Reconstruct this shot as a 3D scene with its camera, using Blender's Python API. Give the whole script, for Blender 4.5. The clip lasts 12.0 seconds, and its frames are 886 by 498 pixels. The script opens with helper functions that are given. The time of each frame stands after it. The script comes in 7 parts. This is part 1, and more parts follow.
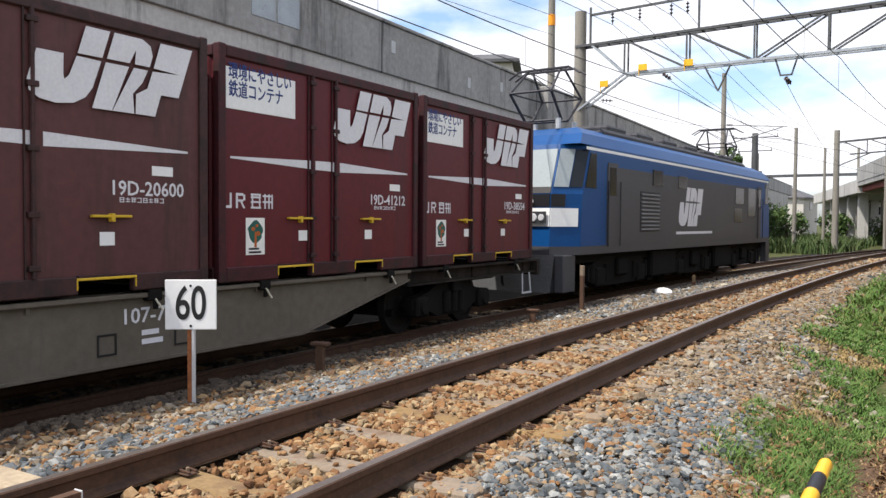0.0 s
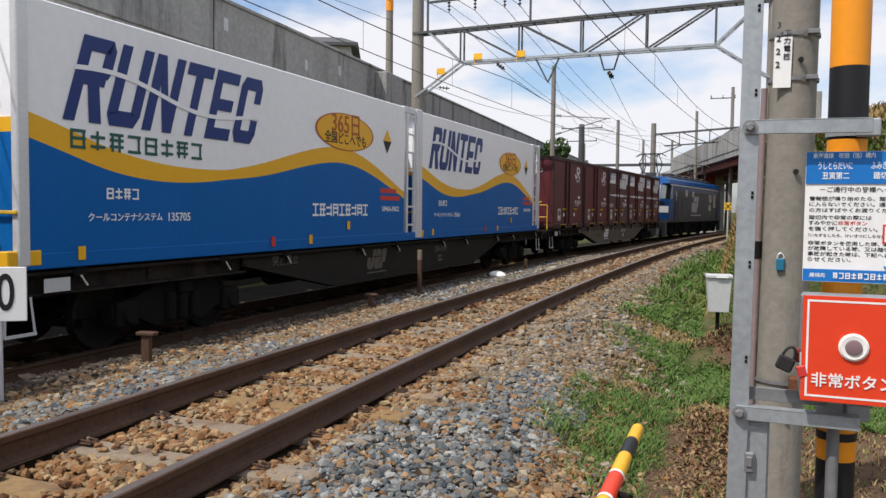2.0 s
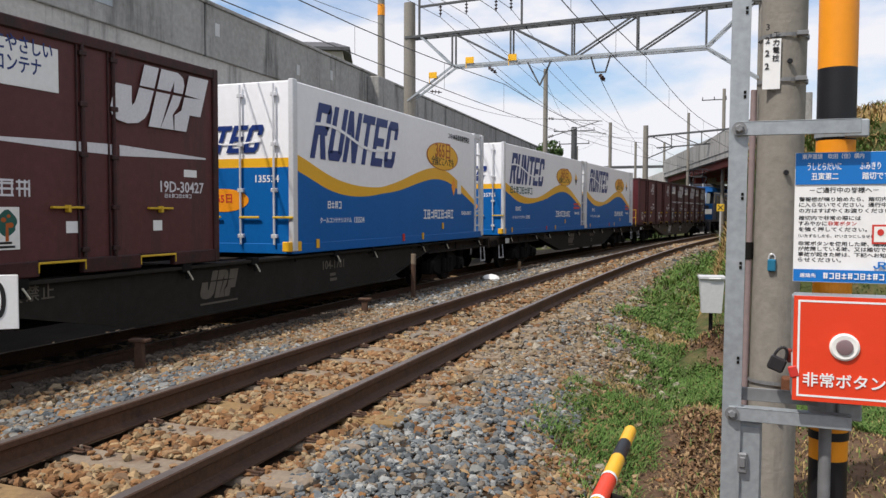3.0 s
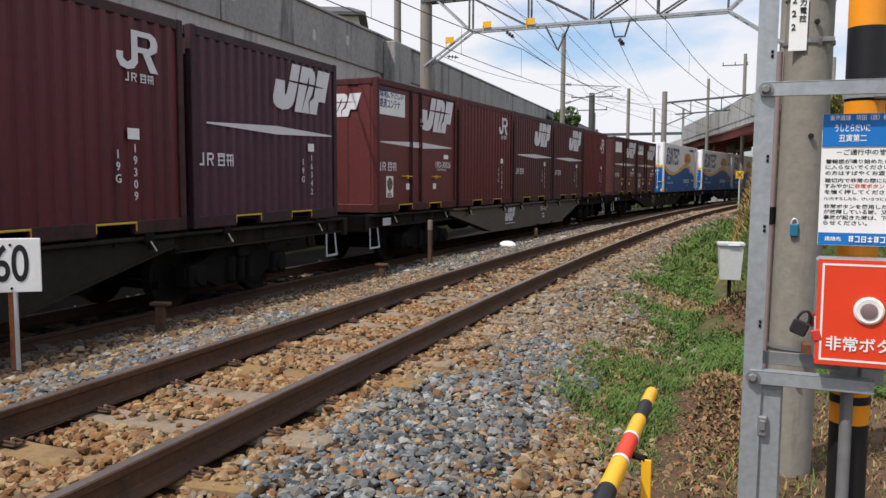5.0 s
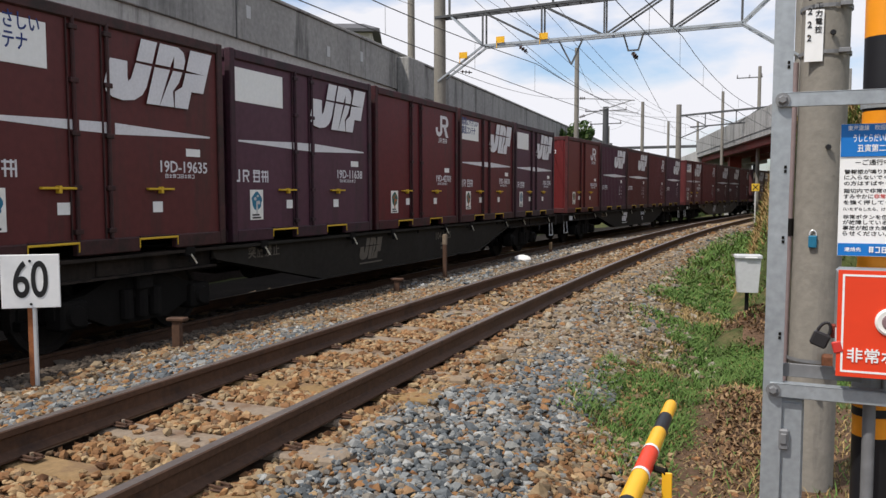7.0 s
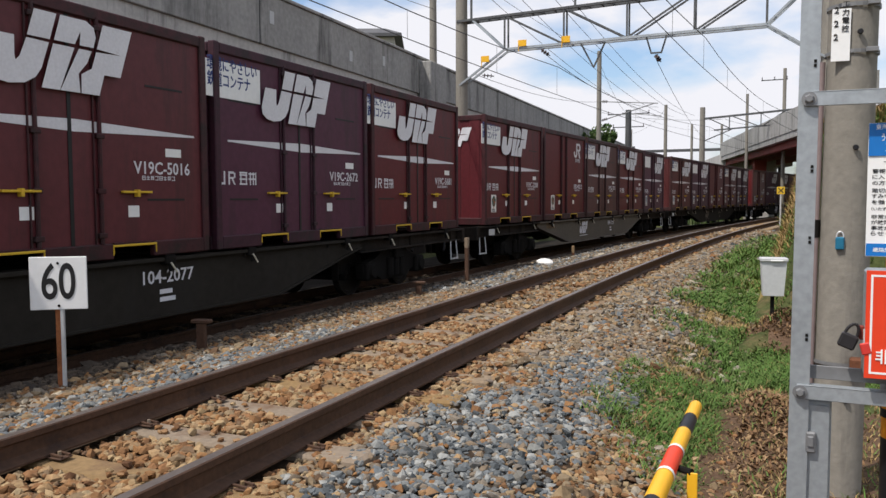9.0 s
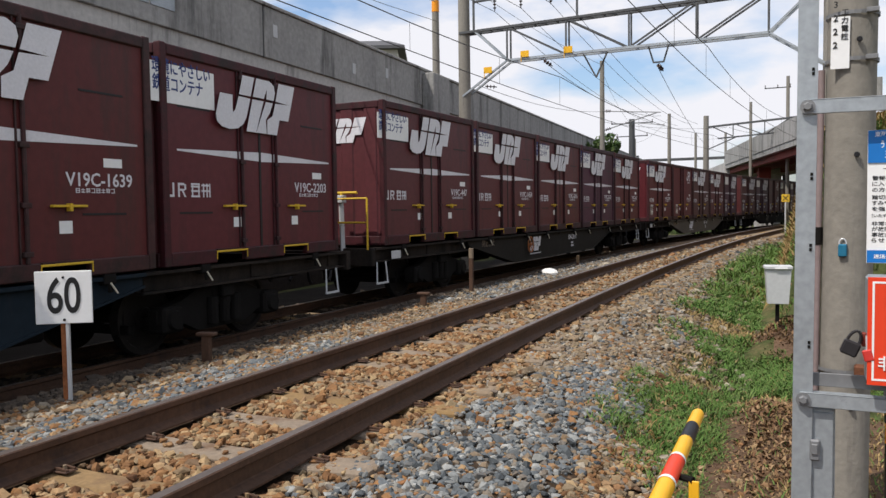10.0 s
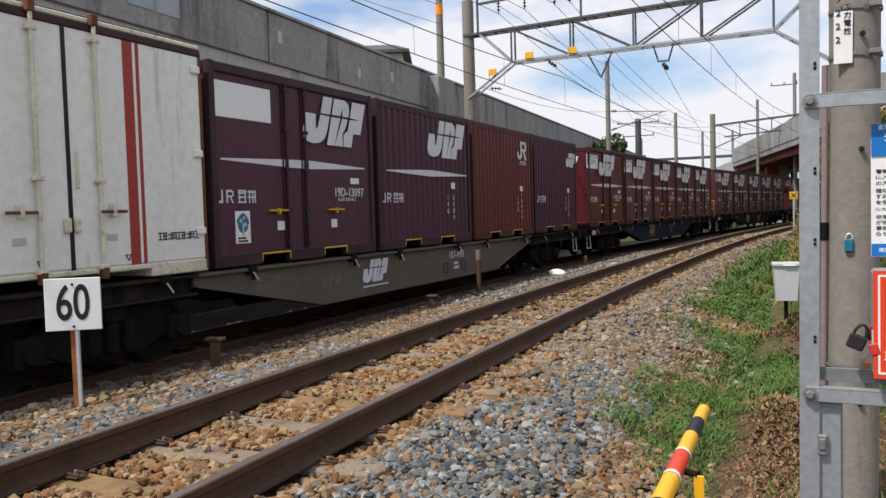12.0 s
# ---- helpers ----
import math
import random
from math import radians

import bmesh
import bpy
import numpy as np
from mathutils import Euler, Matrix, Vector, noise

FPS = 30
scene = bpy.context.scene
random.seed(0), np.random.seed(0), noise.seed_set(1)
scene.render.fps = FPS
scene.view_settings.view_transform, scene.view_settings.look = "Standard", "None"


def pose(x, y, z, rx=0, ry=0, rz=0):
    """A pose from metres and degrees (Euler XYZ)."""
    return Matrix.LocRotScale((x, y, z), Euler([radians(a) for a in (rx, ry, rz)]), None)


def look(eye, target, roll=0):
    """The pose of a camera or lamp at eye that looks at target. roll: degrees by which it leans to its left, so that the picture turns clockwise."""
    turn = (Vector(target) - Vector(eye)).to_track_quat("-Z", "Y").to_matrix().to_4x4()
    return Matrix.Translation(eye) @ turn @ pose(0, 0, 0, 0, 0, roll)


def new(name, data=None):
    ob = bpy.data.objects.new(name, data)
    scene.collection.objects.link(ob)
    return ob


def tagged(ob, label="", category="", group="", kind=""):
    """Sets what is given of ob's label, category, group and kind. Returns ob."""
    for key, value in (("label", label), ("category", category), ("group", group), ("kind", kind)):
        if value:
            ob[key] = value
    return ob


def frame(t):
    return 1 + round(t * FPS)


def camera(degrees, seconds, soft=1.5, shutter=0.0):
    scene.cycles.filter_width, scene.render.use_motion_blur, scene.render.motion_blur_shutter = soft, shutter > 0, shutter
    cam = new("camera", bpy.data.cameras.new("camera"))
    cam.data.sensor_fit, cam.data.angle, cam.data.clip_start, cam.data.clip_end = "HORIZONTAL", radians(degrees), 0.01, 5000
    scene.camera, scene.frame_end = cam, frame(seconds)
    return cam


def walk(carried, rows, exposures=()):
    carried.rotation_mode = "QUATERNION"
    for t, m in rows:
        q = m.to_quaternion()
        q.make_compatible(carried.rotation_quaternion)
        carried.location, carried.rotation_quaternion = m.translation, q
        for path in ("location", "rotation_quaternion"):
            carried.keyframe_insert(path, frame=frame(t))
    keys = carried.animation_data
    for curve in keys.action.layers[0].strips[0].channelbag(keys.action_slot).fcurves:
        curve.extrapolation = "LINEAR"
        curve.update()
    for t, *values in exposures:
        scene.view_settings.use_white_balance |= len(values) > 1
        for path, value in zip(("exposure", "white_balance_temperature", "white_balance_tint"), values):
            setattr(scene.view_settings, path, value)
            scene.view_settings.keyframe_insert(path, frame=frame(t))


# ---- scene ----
# camera and its path: hand-held at one spot beside a level crossing, panning and sinking slightly
PATH = [  # seconds, x, y, z, yaw, pitch, roll
    (0.0, -0.017, -0.01, 1.205, 32.53, -1.98, -0.41), (0.5, -0.02, -0.007, 1.194, 26.33, -2.14, -0.21), (1.0, -0.02, 0.005, 1.192, 23.61, -2.29, -0.21),
    (1.5, -0.02, 0.014, 1.189, 21.41, -2.8, -1.12), (2.0, -0.002, 0.014, 1.189, 20.96, -2.91, -0.65), (2.5, 0.002, 0.008, 1.191, 20.28, -2.59, -0.6),
    (3.0, 0.006, 0.014, 1.19, 20.49, -2.64, -0.14), (4.8, -0.013, 0.011, 1.177, 21.51, -4.34, -0.98), (5.0, -0.014, 0.012, 1.17, 21.63, -5.01, -0.25),
    (5.5, -0.013, 0.012, 1.169, 21.48, -5.28, 0.48), (6.0, -0.016, 0.012, 1.167, 21.82, -5.38, 0.86), (6.5, -0.021, 0.015, 1.163, 22.31, -4.68, 0.38),
    (7.0, -0.02, 0.008, 1.164, 22.65, -3.95, 0.14), (9.0, -0.022, 0.002, 1.151, 24.22, -3.65, 0.24), (9.5, -0.014, -0.004, 1.152, 24.35, -3.24, 0.49),
    (10.0, -0.005, -0.004, 1.151, 24.55, -2.86, 0.79), (10.5, 0.002, -0.0, 1.147, 24.64, -2.73, 1.01), (11.0, -0.002, 0.003, 1.144, 24.64, -2.67, 1.46),
    (11.5, 0.003, -0.001, 1.145, 24.89, -2.57, 1.46), (12.0, 0.012, -0.008, 1.141, 25.08, -2.64, 1.68)]
EXPOSURE = [(0.0, 0.52), (0.4, 0.22), (0.8, 0.05), (1.2, 0.0), (12.0, 0.0)]
cam = camera(58.5, 12.0, soft=1.45)
walk(cam, [(t, pose(x, y, z, 90 + p, r, turn)) for t, x, y, z, turn, p, r in PATH], exposures=EXPOSURE)

# sky with broken cloud, and the sun behind the train to the left
SUN_TO = Vector((-0.30, -0.46, 0.84)).normalized()
world = bpy.data.worlds.new("sky")
scene.world = world
world.use_nodes = True
wn, wl = world.node_tree.nodes, world.node_tree.links
wn.clear()
w_out = wn.new("ShaderNodeOutputWorld")
w_bg = wn.new("ShaderNodeBackground")
w_sky = wn.new("ShaderNodeTexSky")
w_sky.sky_type, w_sky.sun_disc = "NISHITA", False
w_sky.sun_elevation = math.asin(SUN_TO.z)
w_sky.sun_rotation = math.atan2(SUN_TO.x, SUN_TO.y)
w_sky.dust_density = 2.0
w_tc = wn.new("ShaderNodeTexCoord")
w_map = wn.new("ShaderNodeMapping")
w_map.inputs["Scale"].default_value = (2.6, 2.6, 6.5)
w_map.inputs["Location"].default_value = (0.35, 0.0, 0.25)
w_noise = wn.new("ShaderNodeTexNoise")
w_noise.inputs["Scale"].default_value = 1.5
w_noise.inputs["Detail"].default_value = 7.0
w_noise.inputs["Roughness"].default_value = 0.52
w_ramp = wn.new("ShaderNodeValToRGB")
w_ramp.color_ramp.elements[0].position, w_ramp.color_ramp.elements[1].position = 0.37, 0.54
w_mix = wn.new("ShaderNodeMix")
w_mix.data_type = "RGBA"
w_mix.inputs[7].default_value = (11.0, 11.0, 11.7, 1)
w_bg.inputs["Strength"].default_value = 0.082
wl.new(w_tc.outputs["Generated"], w_map.inputs["Vector"])
wl.new(w_map.outputs["Vector"], w_noise.inputs["Vector"])
wl.new(w_noise.outputs["Fac"], w_ramp.inputs["Fac"])
wl.new(w_ramp.outputs["Color"], w_mix.inputs[0])
w_lift = wn.new("ShaderNodeVectorMath")
w_lift.operation = "MULTIPLY"
w_lift.inputs[1].default_value = (2.0, 2.1, 2.25)
wl.new(w_sky.outputs["Color"], w_lift.inputs[0])
wl.new(w_lift.outputs["Vector"], w_mix.inputs[6])
wl.new(w_mix.outputs[2], w_bg.inputs["Color"])
wl.new(w_bg.outputs["Background"], w_out.inputs["Surface"])
sun = new("sun", bpy.data.lights.new("sun", "SUN"))
sun.data.energy, sun.data.angle, sun.data.color = 4.1, radians(0.6), (1.0, 0.935, 0.87)
sun.matrix_world = look(SUN_TO * 50, (0, 0, 0))


# ---- materials ----
def mat(name, color, rough=0.6, metal=0.0, vary=0.25, scale=6.0, dirt=None, dirt_amount=0.0, bump=0.0, bump_scale=40.0, spec=0.32, streak=False, random_hue=0.0):
    """Plain paint, steel or stone: colour broken up at two scales, an optional layer of dirt or rust, and fine relief."""
    m = bpy.data.materials.new(name)
    m.use_nodes = True
    n, l = m.node_tree.nodes, m.node_tree.links
    b = n["Principled BSDF"]
    b.inputs["Roughness"].default_value, b.inputs["Metallic"].default_value = rough, metal
    b.inputs["Specular IOR Level"].default_value = spec
    tc = n.new("ShaderNodeTexCoord")
    src = tc.outputs["Object"]
    big = n.new("ShaderNodeTexNoise")
    big.inputs["Scale"].default_value, big.inputs["Detail"].default_value = scale * 0.25, 4
    fine = n.new("ShaderNodeTexNoise")
    fine.inputs["Scale"].default_value, fine.inputs["Detail"].default_value = scale * 4, 5
    if streak:
        mp = n.new("ShaderNodeMapping")
        mp.inputs["Scale"].default_value = (1.0, 1.0, 0.12)
        l.new(src, mp.inputs["Vector"])
        src_s = mp.outputs["Vector"]
    else:
        src_s = src
    l.new(src_s, big.inputs["Vector"])
    l.new(src, fine.inputs["Vector"])
    add = n.new("ShaderNodeMath")
    add.operation = "ADD"
    l.new(big.outputs["Fac"], add.inputs[0])
    l.new(fine.outputs["Fac"], add.inputs[1])
    rng = n.new("ShaderNodeMapRange")
    rng.inputs["From Min"].default_value, rng.inputs["From Max"].default_value = 0.6, 1.4
    rng.inputs["To Min"].default_value, rng.inputs["To Max"].default_value = 1 - vary, 1 + vary
    l.new(add.outputs[0], rng.inputs["Value"])
    hsv = n.new("ShaderNodeHueSaturation")
    hsv.inputs["Color"].default_value = (*color, 1)
    l.new(rng.outputs["Result"], hsv.inputs["Value"])
    if random_hue:
        info = n.new("ShaderNodeObjectInfo")
        r2 = n.new("ShaderNodeMapRange")
        r2.inputs["To Min"].default_value, r2.inputs["To Max"].default_value = 1 - random_hue, 1 + random_hue
        l.new(info.outputs["Random"], r2.inputs["Value"])
        l.new(r2.outputs["Result"], hsv.inputs["Saturation"])
    col = hsv.outputs["Color"]
    if dirt:
        dn = n.new("ShaderNodeTexNoise")
        dn.inputs["Scale"].default_value, dn.inputs["Detail"].default_value, dn.inputs["Roughness"].default_value = scale * 0.6, 8, 0.7
        l.new(src_s, dn.inputs["Vector"])
        dr = n.new("ShaderNodeMapRange")
        dr.inputs["From Min"].default_value, dr.inputs["From Max"].default_value = 0.72 - dirt_amount * 0.5, 0.86 - dirt_amount * 0.4
        l.new(dn.outputs["Fac"], dr.inputs["Value"])
        mx = n.new("ShaderNodeMix")
        mx.data_type = "RGBA"
        mx.inputs[7].default_value = (*dirt, 1)
        l.new(dr.outputs["Result"], mx.inputs[0])
        l.new(col, mx.inputs[6])
        col = mx.outputs[2]
    l.new(col, b.inputs["Base Color"])
    if bump:
        bn = n.new("ShaderNodeTexNoise")
        bn.inputs["Scale"].default_value, bn.inputs["Detail"].default_value = bump_scale, 6
        l.new(src, bn.inputs["Vector"])
        bp = n.new("ShaderNodeBump")
        bp.inputs["Strength"].default_value, bp.inputs["Distance"].default_value = bump, 0.01
        l.new(bn.outputs["Fac"], bp.inputs["Height"])
        l.new(bp.outputs["Normal"], b.inputs["Normal"])
    return m


def island_mat(name, colors, rough=0.85, bump=0.4, gloss_spec=0.15):
    """Stones or leaves: each loose piece takes its own colour from a row of colours."""
    m = bpy.data.materials.new(name)
    m.use_nodes = True
    n, l = m.node_tree.nodes, m.node_tree.links
    b = n["Principled BSDF"]
    b.inputs["Roughness"].default_value, b.inputs["Specular IOR Level"].default_value = rough, gloss_spec
    g = n.new("ShaderNodeNewGeometry")
    r = n.new("ShaderNodeValToRGB")
    r.color_ramp.interpolation = "LINEAR"
    els = r.color_ramp.elements
    while len(els) < len(colors):
        els.new(0.5)
    for i, c in enumerate(colors):
        els[i].position, els[i].color = i / (len(colors) - 1), (*c, 1)
    l.new(g.outputs["Random Per Island"], r.inputs["Fac"])
    tc = n.new("ShaderNodeTexCoord")
    t = n.new("ShaderNodeTexNoise")
    t.inputs["Scale"].default_value, t.inputs["Detail"].default_value = 45, 5
    l.new(tc.outputs["Object"], t.inputs["Vector"])
    mr = n.new("ShaderNodeMapRange")
    mr.inputs["To Min"].default_value, mr.inputs["To Max"].default_value = 0.6, 1.4
    l.new(t.outputs["Fac"], mr.inputs["Value"])
    h = n.new("ShaderNodeHueSaturation")
    l.new(r.outputs["Color"], h.inputs["Color"])
    l.new(mr.outputs["Result"], h.inputs["Value"])
    l.new(h.outputs["Color"], b.inputs["Base Color"])
    if bump:
        bp = n.new("ShaderNodeBump")
        bp.inputs["Strength"].default_value, bp.inputs["Distance"].default_value = bump, 0.005
        l.new(t.outputs["Fac"], bp.inputs["Height"])
        l.new(bp.outputs["Normal"], b.inputs["Normal"])
    return m


GRIME, RUST = (0.055, 0.045, 0.04), (0.14, 0.055, 0.025)
M = {
    "red": mat("red_oxide_paint", (0.10, 0.017, 0.022), 0.5, vary=0.22, scale=3, dirt=(0.038, 0.017, 0.018), dirt_amount=0.4, streak=True, bump=0.08, random_hue=0.12),
    "purple": mat("faded_maroon_paint", (0.078, 0.025, 0.045), 0.55, vary=0.22, scale=3, dirt=(0.034, 0.02, 0.024), dirt_amount=0.42, streak=True, bump=0.08, random_hue=0.12),
    "brown": mat("brown_red_paint", (0.094, 0.027, 0.027), 0.55, vary=0.22, scale=3, dirt=(0.04, 0.024, 0.021), dirt_amount=0.42, streak=True, bump=0.08, random_hue=0.12),
    "bright": mat("fresh_red_paint", (0.125, 0.021, 0.022), 0.5, vary=0.18, scale=3, dirt=(0.05, 0.018, 0.016), dirt_amount=0.35, streak=True, bump=0.08, random_hue=0.1),
    # posts, rails and door bars use a darker copy of each body colour
    "red_frame": mat("darker_red_frame_paint", (0.05, 0.013, 0.016), 0.6, vary=0.35, scale=5, dirt=(0.018, 0.012, 0.011), dirt_amount=0.5, bump=0.15, random_hue=0.12),
    "purple_frame": mat("darker_maroon_frame_paint", (0.045, 0.017, 0.026), 0.6, vary=0.35, scale=5, dirt=(0.018, 0.013, 0.014), dirt_amount=0.5, bump=0.15, random_hue=0.12),
    "brown_frame": mat("darker_brown_frame_paint", (0.05, 0.018, 0.018), 0.6, vary=0.35, scale=5, dirt=(0.02, 0.013, 0.011), dirt_amount=0.5, bump=0.15, random_hue=0.12),
    "bright_frame": mat("darker_fresh_red_frame_paint", (0.075, 0.015, 0.016), 0.6, vary=0.35, scale=5, dirt=(0.026, 0.013, 0.011), dirt_amount=0.45, bump=0.15, random_hue=0.1),
    # shade under the container overhang is put into this colour, with dirt
    "end_sill": mat("shaded_sooty_end_sill_steel", (0.03, 0.024, 0.02), 0.85, vary=0.35, scale=5, dirt=(0.012, 0.011, 0.01), dirt_amount=0.5, streak=True, bump=0.15, spec=0.1),
    "white": mat("white_marking_paint", (0.66, 0.66, 0.69), 0.55, vary=0.12, scale=8, dirt=(0.35, 0.30, 0.29), dirt_amount=0.18),
    "sign_white": mat("white_enamel", (0.80, 0.81, 0.80), 0.4, vary=0.06, scale=5),
    "cream": mat("cream_container_paint", (0.80, 0.80, 0.76), 0.5, vary=0.12, scale=3, dirt=(0.40, 0.27, 0.15), dirt_amount=0.3, streak=True),
    "worn_white": mat("flaking_cream_paint", (0.66, 0.62, 0.50), 0.6, vary=0.25, scale=9, dirt=(0.26, 0.15, 0.08), dirt_amount=0.32, bump=0.2),
    "stripe_red": mat("faded_red_stripe_paint", (0.34, 0.045, 0.035), 0.55, vary=0.12, scale=4),
    "yellow": mat("yellow_paint", (0.62, 0.40, 0.03), 0.55, vary=0.2, scale=12, dirt=(0.12, 0.08, 0.03), dirt_amount=0.25),
    "amber": mat("amber_vinyl", (0.78, 0.42, 0.02), 0.4, vary=0.05, scale=4),
    "orange": mat("orange_paint", (0.82, 0.30, 0.015), 0.4, vary=0.07, scale=6),
    "blue": mat("cobalt_vinyl", (0.003, 0.11, 0.37), 0.5, spec=0.15, vary=0.1, scale=3, dirt=(0.02, 0.05, 0.16), dirt_amount=0.1, streak=True),
    "navy": mat("navy_vinyl", (0.012, 0.035, 0.17), 0.4, vary=0.06, scale=4),
    "green_ink": mat("dark_green_ink", (0.02, 0.10, 0.08), 0.5, vary=0.05),
    "red_ink": mat("red_ink", (0.55, 0.04, 0.03), 0.5, vary=0.05),
    "brown_ink": mat("red_brown_ink", (0.40, 0.10, 0.02), 0.5, vary=0.05),
    "black_ink": mat("black_ink", (0.015, 0.015, 0.016), 0.5, vary=0.1),
    "reefer_white": mat("white_reefer_panel", (0.83, 0.84, 0.86), 0.4, vary=0.06, scale=2, dirt=(0.42, 0.42, 0.42), dirt_amount=0.12, streak=True),
    "alu": mat("aluminium_post", (0.66, 0.67, 0.69), 0.4, 0.3, vary=0.1, scale=6),
    "frame_grey": mat("grey_underframe_paint", (0.115, 0.098, 0.076), 0.8, vary=0.22, scale=3, dirt=(0.08, 0.07, 0.06), dirt_amount=0.3, streak=True, bump=0.1),
    "frame_dark": mat("sooty_underframe_paint", (0.026, 0.023, 0.019), 0.8, vary=0.25, scale=3, dirt=(0.03, 0.028, 0.025), dirt_amount=0.4, streak=True, bump=0.1, spec=0.1),
    "frame_blue": mat("dull_blue_underframe_paint", (0.014, 0.022, 0.030), 0.8, vary=0.22, scale=3, dirt=(0.035, 0.035, 0.035), dirt_amount=0.35, streak=True, bump=0.1, spec=0.1),
    "iron": mat("brake_dust_iron", (0.011, 0.010, 0.009), 0.85, 0.0, vary=0.35, scale=10, bump=0.2, spec=0.1),
    "wheel": mat("wheel_steel", (0.03, 0.027, 0.025), 0.6, 0.4, vary=0.3, scale=10, spec=0.1),
    "loco_blue": mat("locomotive_blue", (0.003, 0.058, 0.20), 0.4, spec=0.25, vary=0.1, scale=3, dirt=(0.015, 0.06, 0.18), dirt_amount=0.15, streak=True),
    "loco_grey": mat("locomotive_grey", (0.062, 0.062, 0.068), 0.5, vary=0.12, scale=3, dirt=(0.08, 0.075, 0.07), dirt_amount=0.2, streak=True),
    "loco_dark": mat("locomotive_roof_dark", (0.035, 0.035, 0.04), 0.6, vary=0.25, scale=5),
    "glass": mat("dark_cab_glass", (0.012, 0.014, 0.016), 0.2, vary=0.05, spec=0.3),
    # cab panes: the sky's reflection is put into this pale base colour
    "sky_pane": mat("pale_sky_reflection", (0.30, 0.34, 0.35), 0.15, vary=0.1),
    "rail_side": mat("rusty_rail_side", (0.075, 0.04, 0.024), 0.75, 0.0, vary=0.4, scale=8, dirt=(0.035, 0.022, 0.018), dirt_amount=0.35, bump=0.2),
    "rail_top": mat("worn_rail_head", (0.24, 0.20, 0.175), 0.38, 0.7, vary=0.25, scale=6),
    "sleeper": mat("weathered_concrete_sleeper", (0.21, 0.15, 0.09), 0.9, vary=0.3, scale=7, dirt=(0.14, 0.085, 0.05), dirt_amount=0.4, bump=0.5, random_hue=0.3),
    "deck": mat("worn_deck_concrete", (0.36, 0.29, 0.20), 0.9, vary=0.28, scale=6, dirt=(0.2, 0.13, 0.08), dirt_amount=0.35, bump=0.5),
    "rust": mat("rusty_steel", (0.15, 0.06, 0.03), 0.8, 0.2, vary=0.4, scale=14, dirt=(0.05, 0.03, 0.02), dirt_amount=0.3, bump=0.3),
    "rust_orange": mat("bright_rust", (0.33, 0.12, 0.045), 0.8, vary=0.35, scale=14, dirt=(0.14, 0.05, 0.02), dirt_amount=0.35),
    "concrete": mat("stained_concrete", (0.44, 0.43, 0.405), 0.9, vary=0.22, scale=2.2, dirt=(0.10, 0.10, 0.095), dirt_amount=0.35, streak=True, bump=0.35, bump_scale=18),
    "parapet": mat("dark_weathered_concrete", (0.30, 0.297, 0.283), 0.9, vary=0.28, scale=2.0, dirt=(0.055, 0.055, 0.052), dirt_amount=0.4, streak=True, bump=0.35, bump_scale=18),
    "pole_concrete": mat("spun_concrete_pole", (0.225, 0.21, 0.18), 0.85, vary=0.2, scale=5, dirt=(0.12, 0.11, 0.10), dirt_amount=0.3, streak=True, bump=0.3),
    "galv": mat("galvanised_steel", (0.34, 0.37, 0.39), 0.5, 0.45, vary=0.22, scale=9, dirt=(0.20, 0.20, 0.20), dirt_amount=0.25),
    "galv_dark": mat("dull_galvanised_steel", (0.20, 0.205, 0.21), 0.6, 0.3, vary=0.2, scale=6),
    "truss": mat("grey_truss_steel", (0.085, 0.088, 0.09), 0.6, 0.3, vary=0.2, scale=5),
    "wire": mat("copper_wire_weathered", (0.06, 0.06, 0.06), 0.6, 0.4, vary=0.1),
    "insulator": mat("dark_porcelain", (0.06, 0.04, 0.035), 0.3, vary=0.1),
    "black_rubber": mat("black_paint", (0.012, 0.012, 0.014), 0.45, vary=0.15, scale=8),
    "enamel_red": mat("red_enamel", (0.72, 0.055, 0.018), 0.4, vary=0.05, scale=5),
    "box_grey": mat("pale_grey_box", (0.50, 0.51, 0.51), 0.55, vary=0.1, scale=6, dirt=(0.3, 0.28, 0.25), dirt_amount=0.2),
    "sign_blue": mat("blue_enamel", (0.01, 0.16, 0.50), 0.4, vary=0.04),
    "pink_pipe": mat("faded_pink_conduit", (0.24, 0.185, 0.18), 0.6, vary=0.15),
    "lamp_grey": mat("button_lens", (0.22, 0.15, 0.16), 0.25, vary=0.1),
    "pier_red": mat("oxide_red_pier", (0.20, 0.035, 0.022), 0.7, vary=0.2, scale=2, dirt=(0.10, 0.03, 0.02), dirt_amount=0.3, streak=True),
    "house_wall": mat("pale_house_wall", (0.48, 0.46, 0.42), 0.8, vary=0.1, scale=2),
    "roof_tile": mat("grey_roof_tile", (0.09, 0.09, 0.095), 0.7, vary=0.2, scale=4),
    "bark": mat("bark", (0.09, 0.065, 0.045), 0.9, vary=0.3, scale=8, bump=0.5),
    "padlock": mat("dark_padlock", (0.035, 0.033, 0.035), 0.45, 0.4, vary=0.2),
    "blue_tag": mat("blue_plastic_tag", (0.02, 0.16, 0.27), 0.4, vary=0.1),
    "bed": mat("ballast_bed", (0.045, 0.030, 0.019), 0.95, vary=0.5, scale=6, dirt=(0.06, 0.05, 0.042), dirt_amount=0.4, bump=0.8, bump_scale=30, spec=0.1),
    # bed under the train: its shade is put into the colour, with soot
    "shaded_soot_bed": mat("shaded_sooty_ballast_bed", (0.022, 0.019, 0.016), 0.95, vary=0.5, scale=6, bump=0.8, bump_scale=30, spec=0.1),
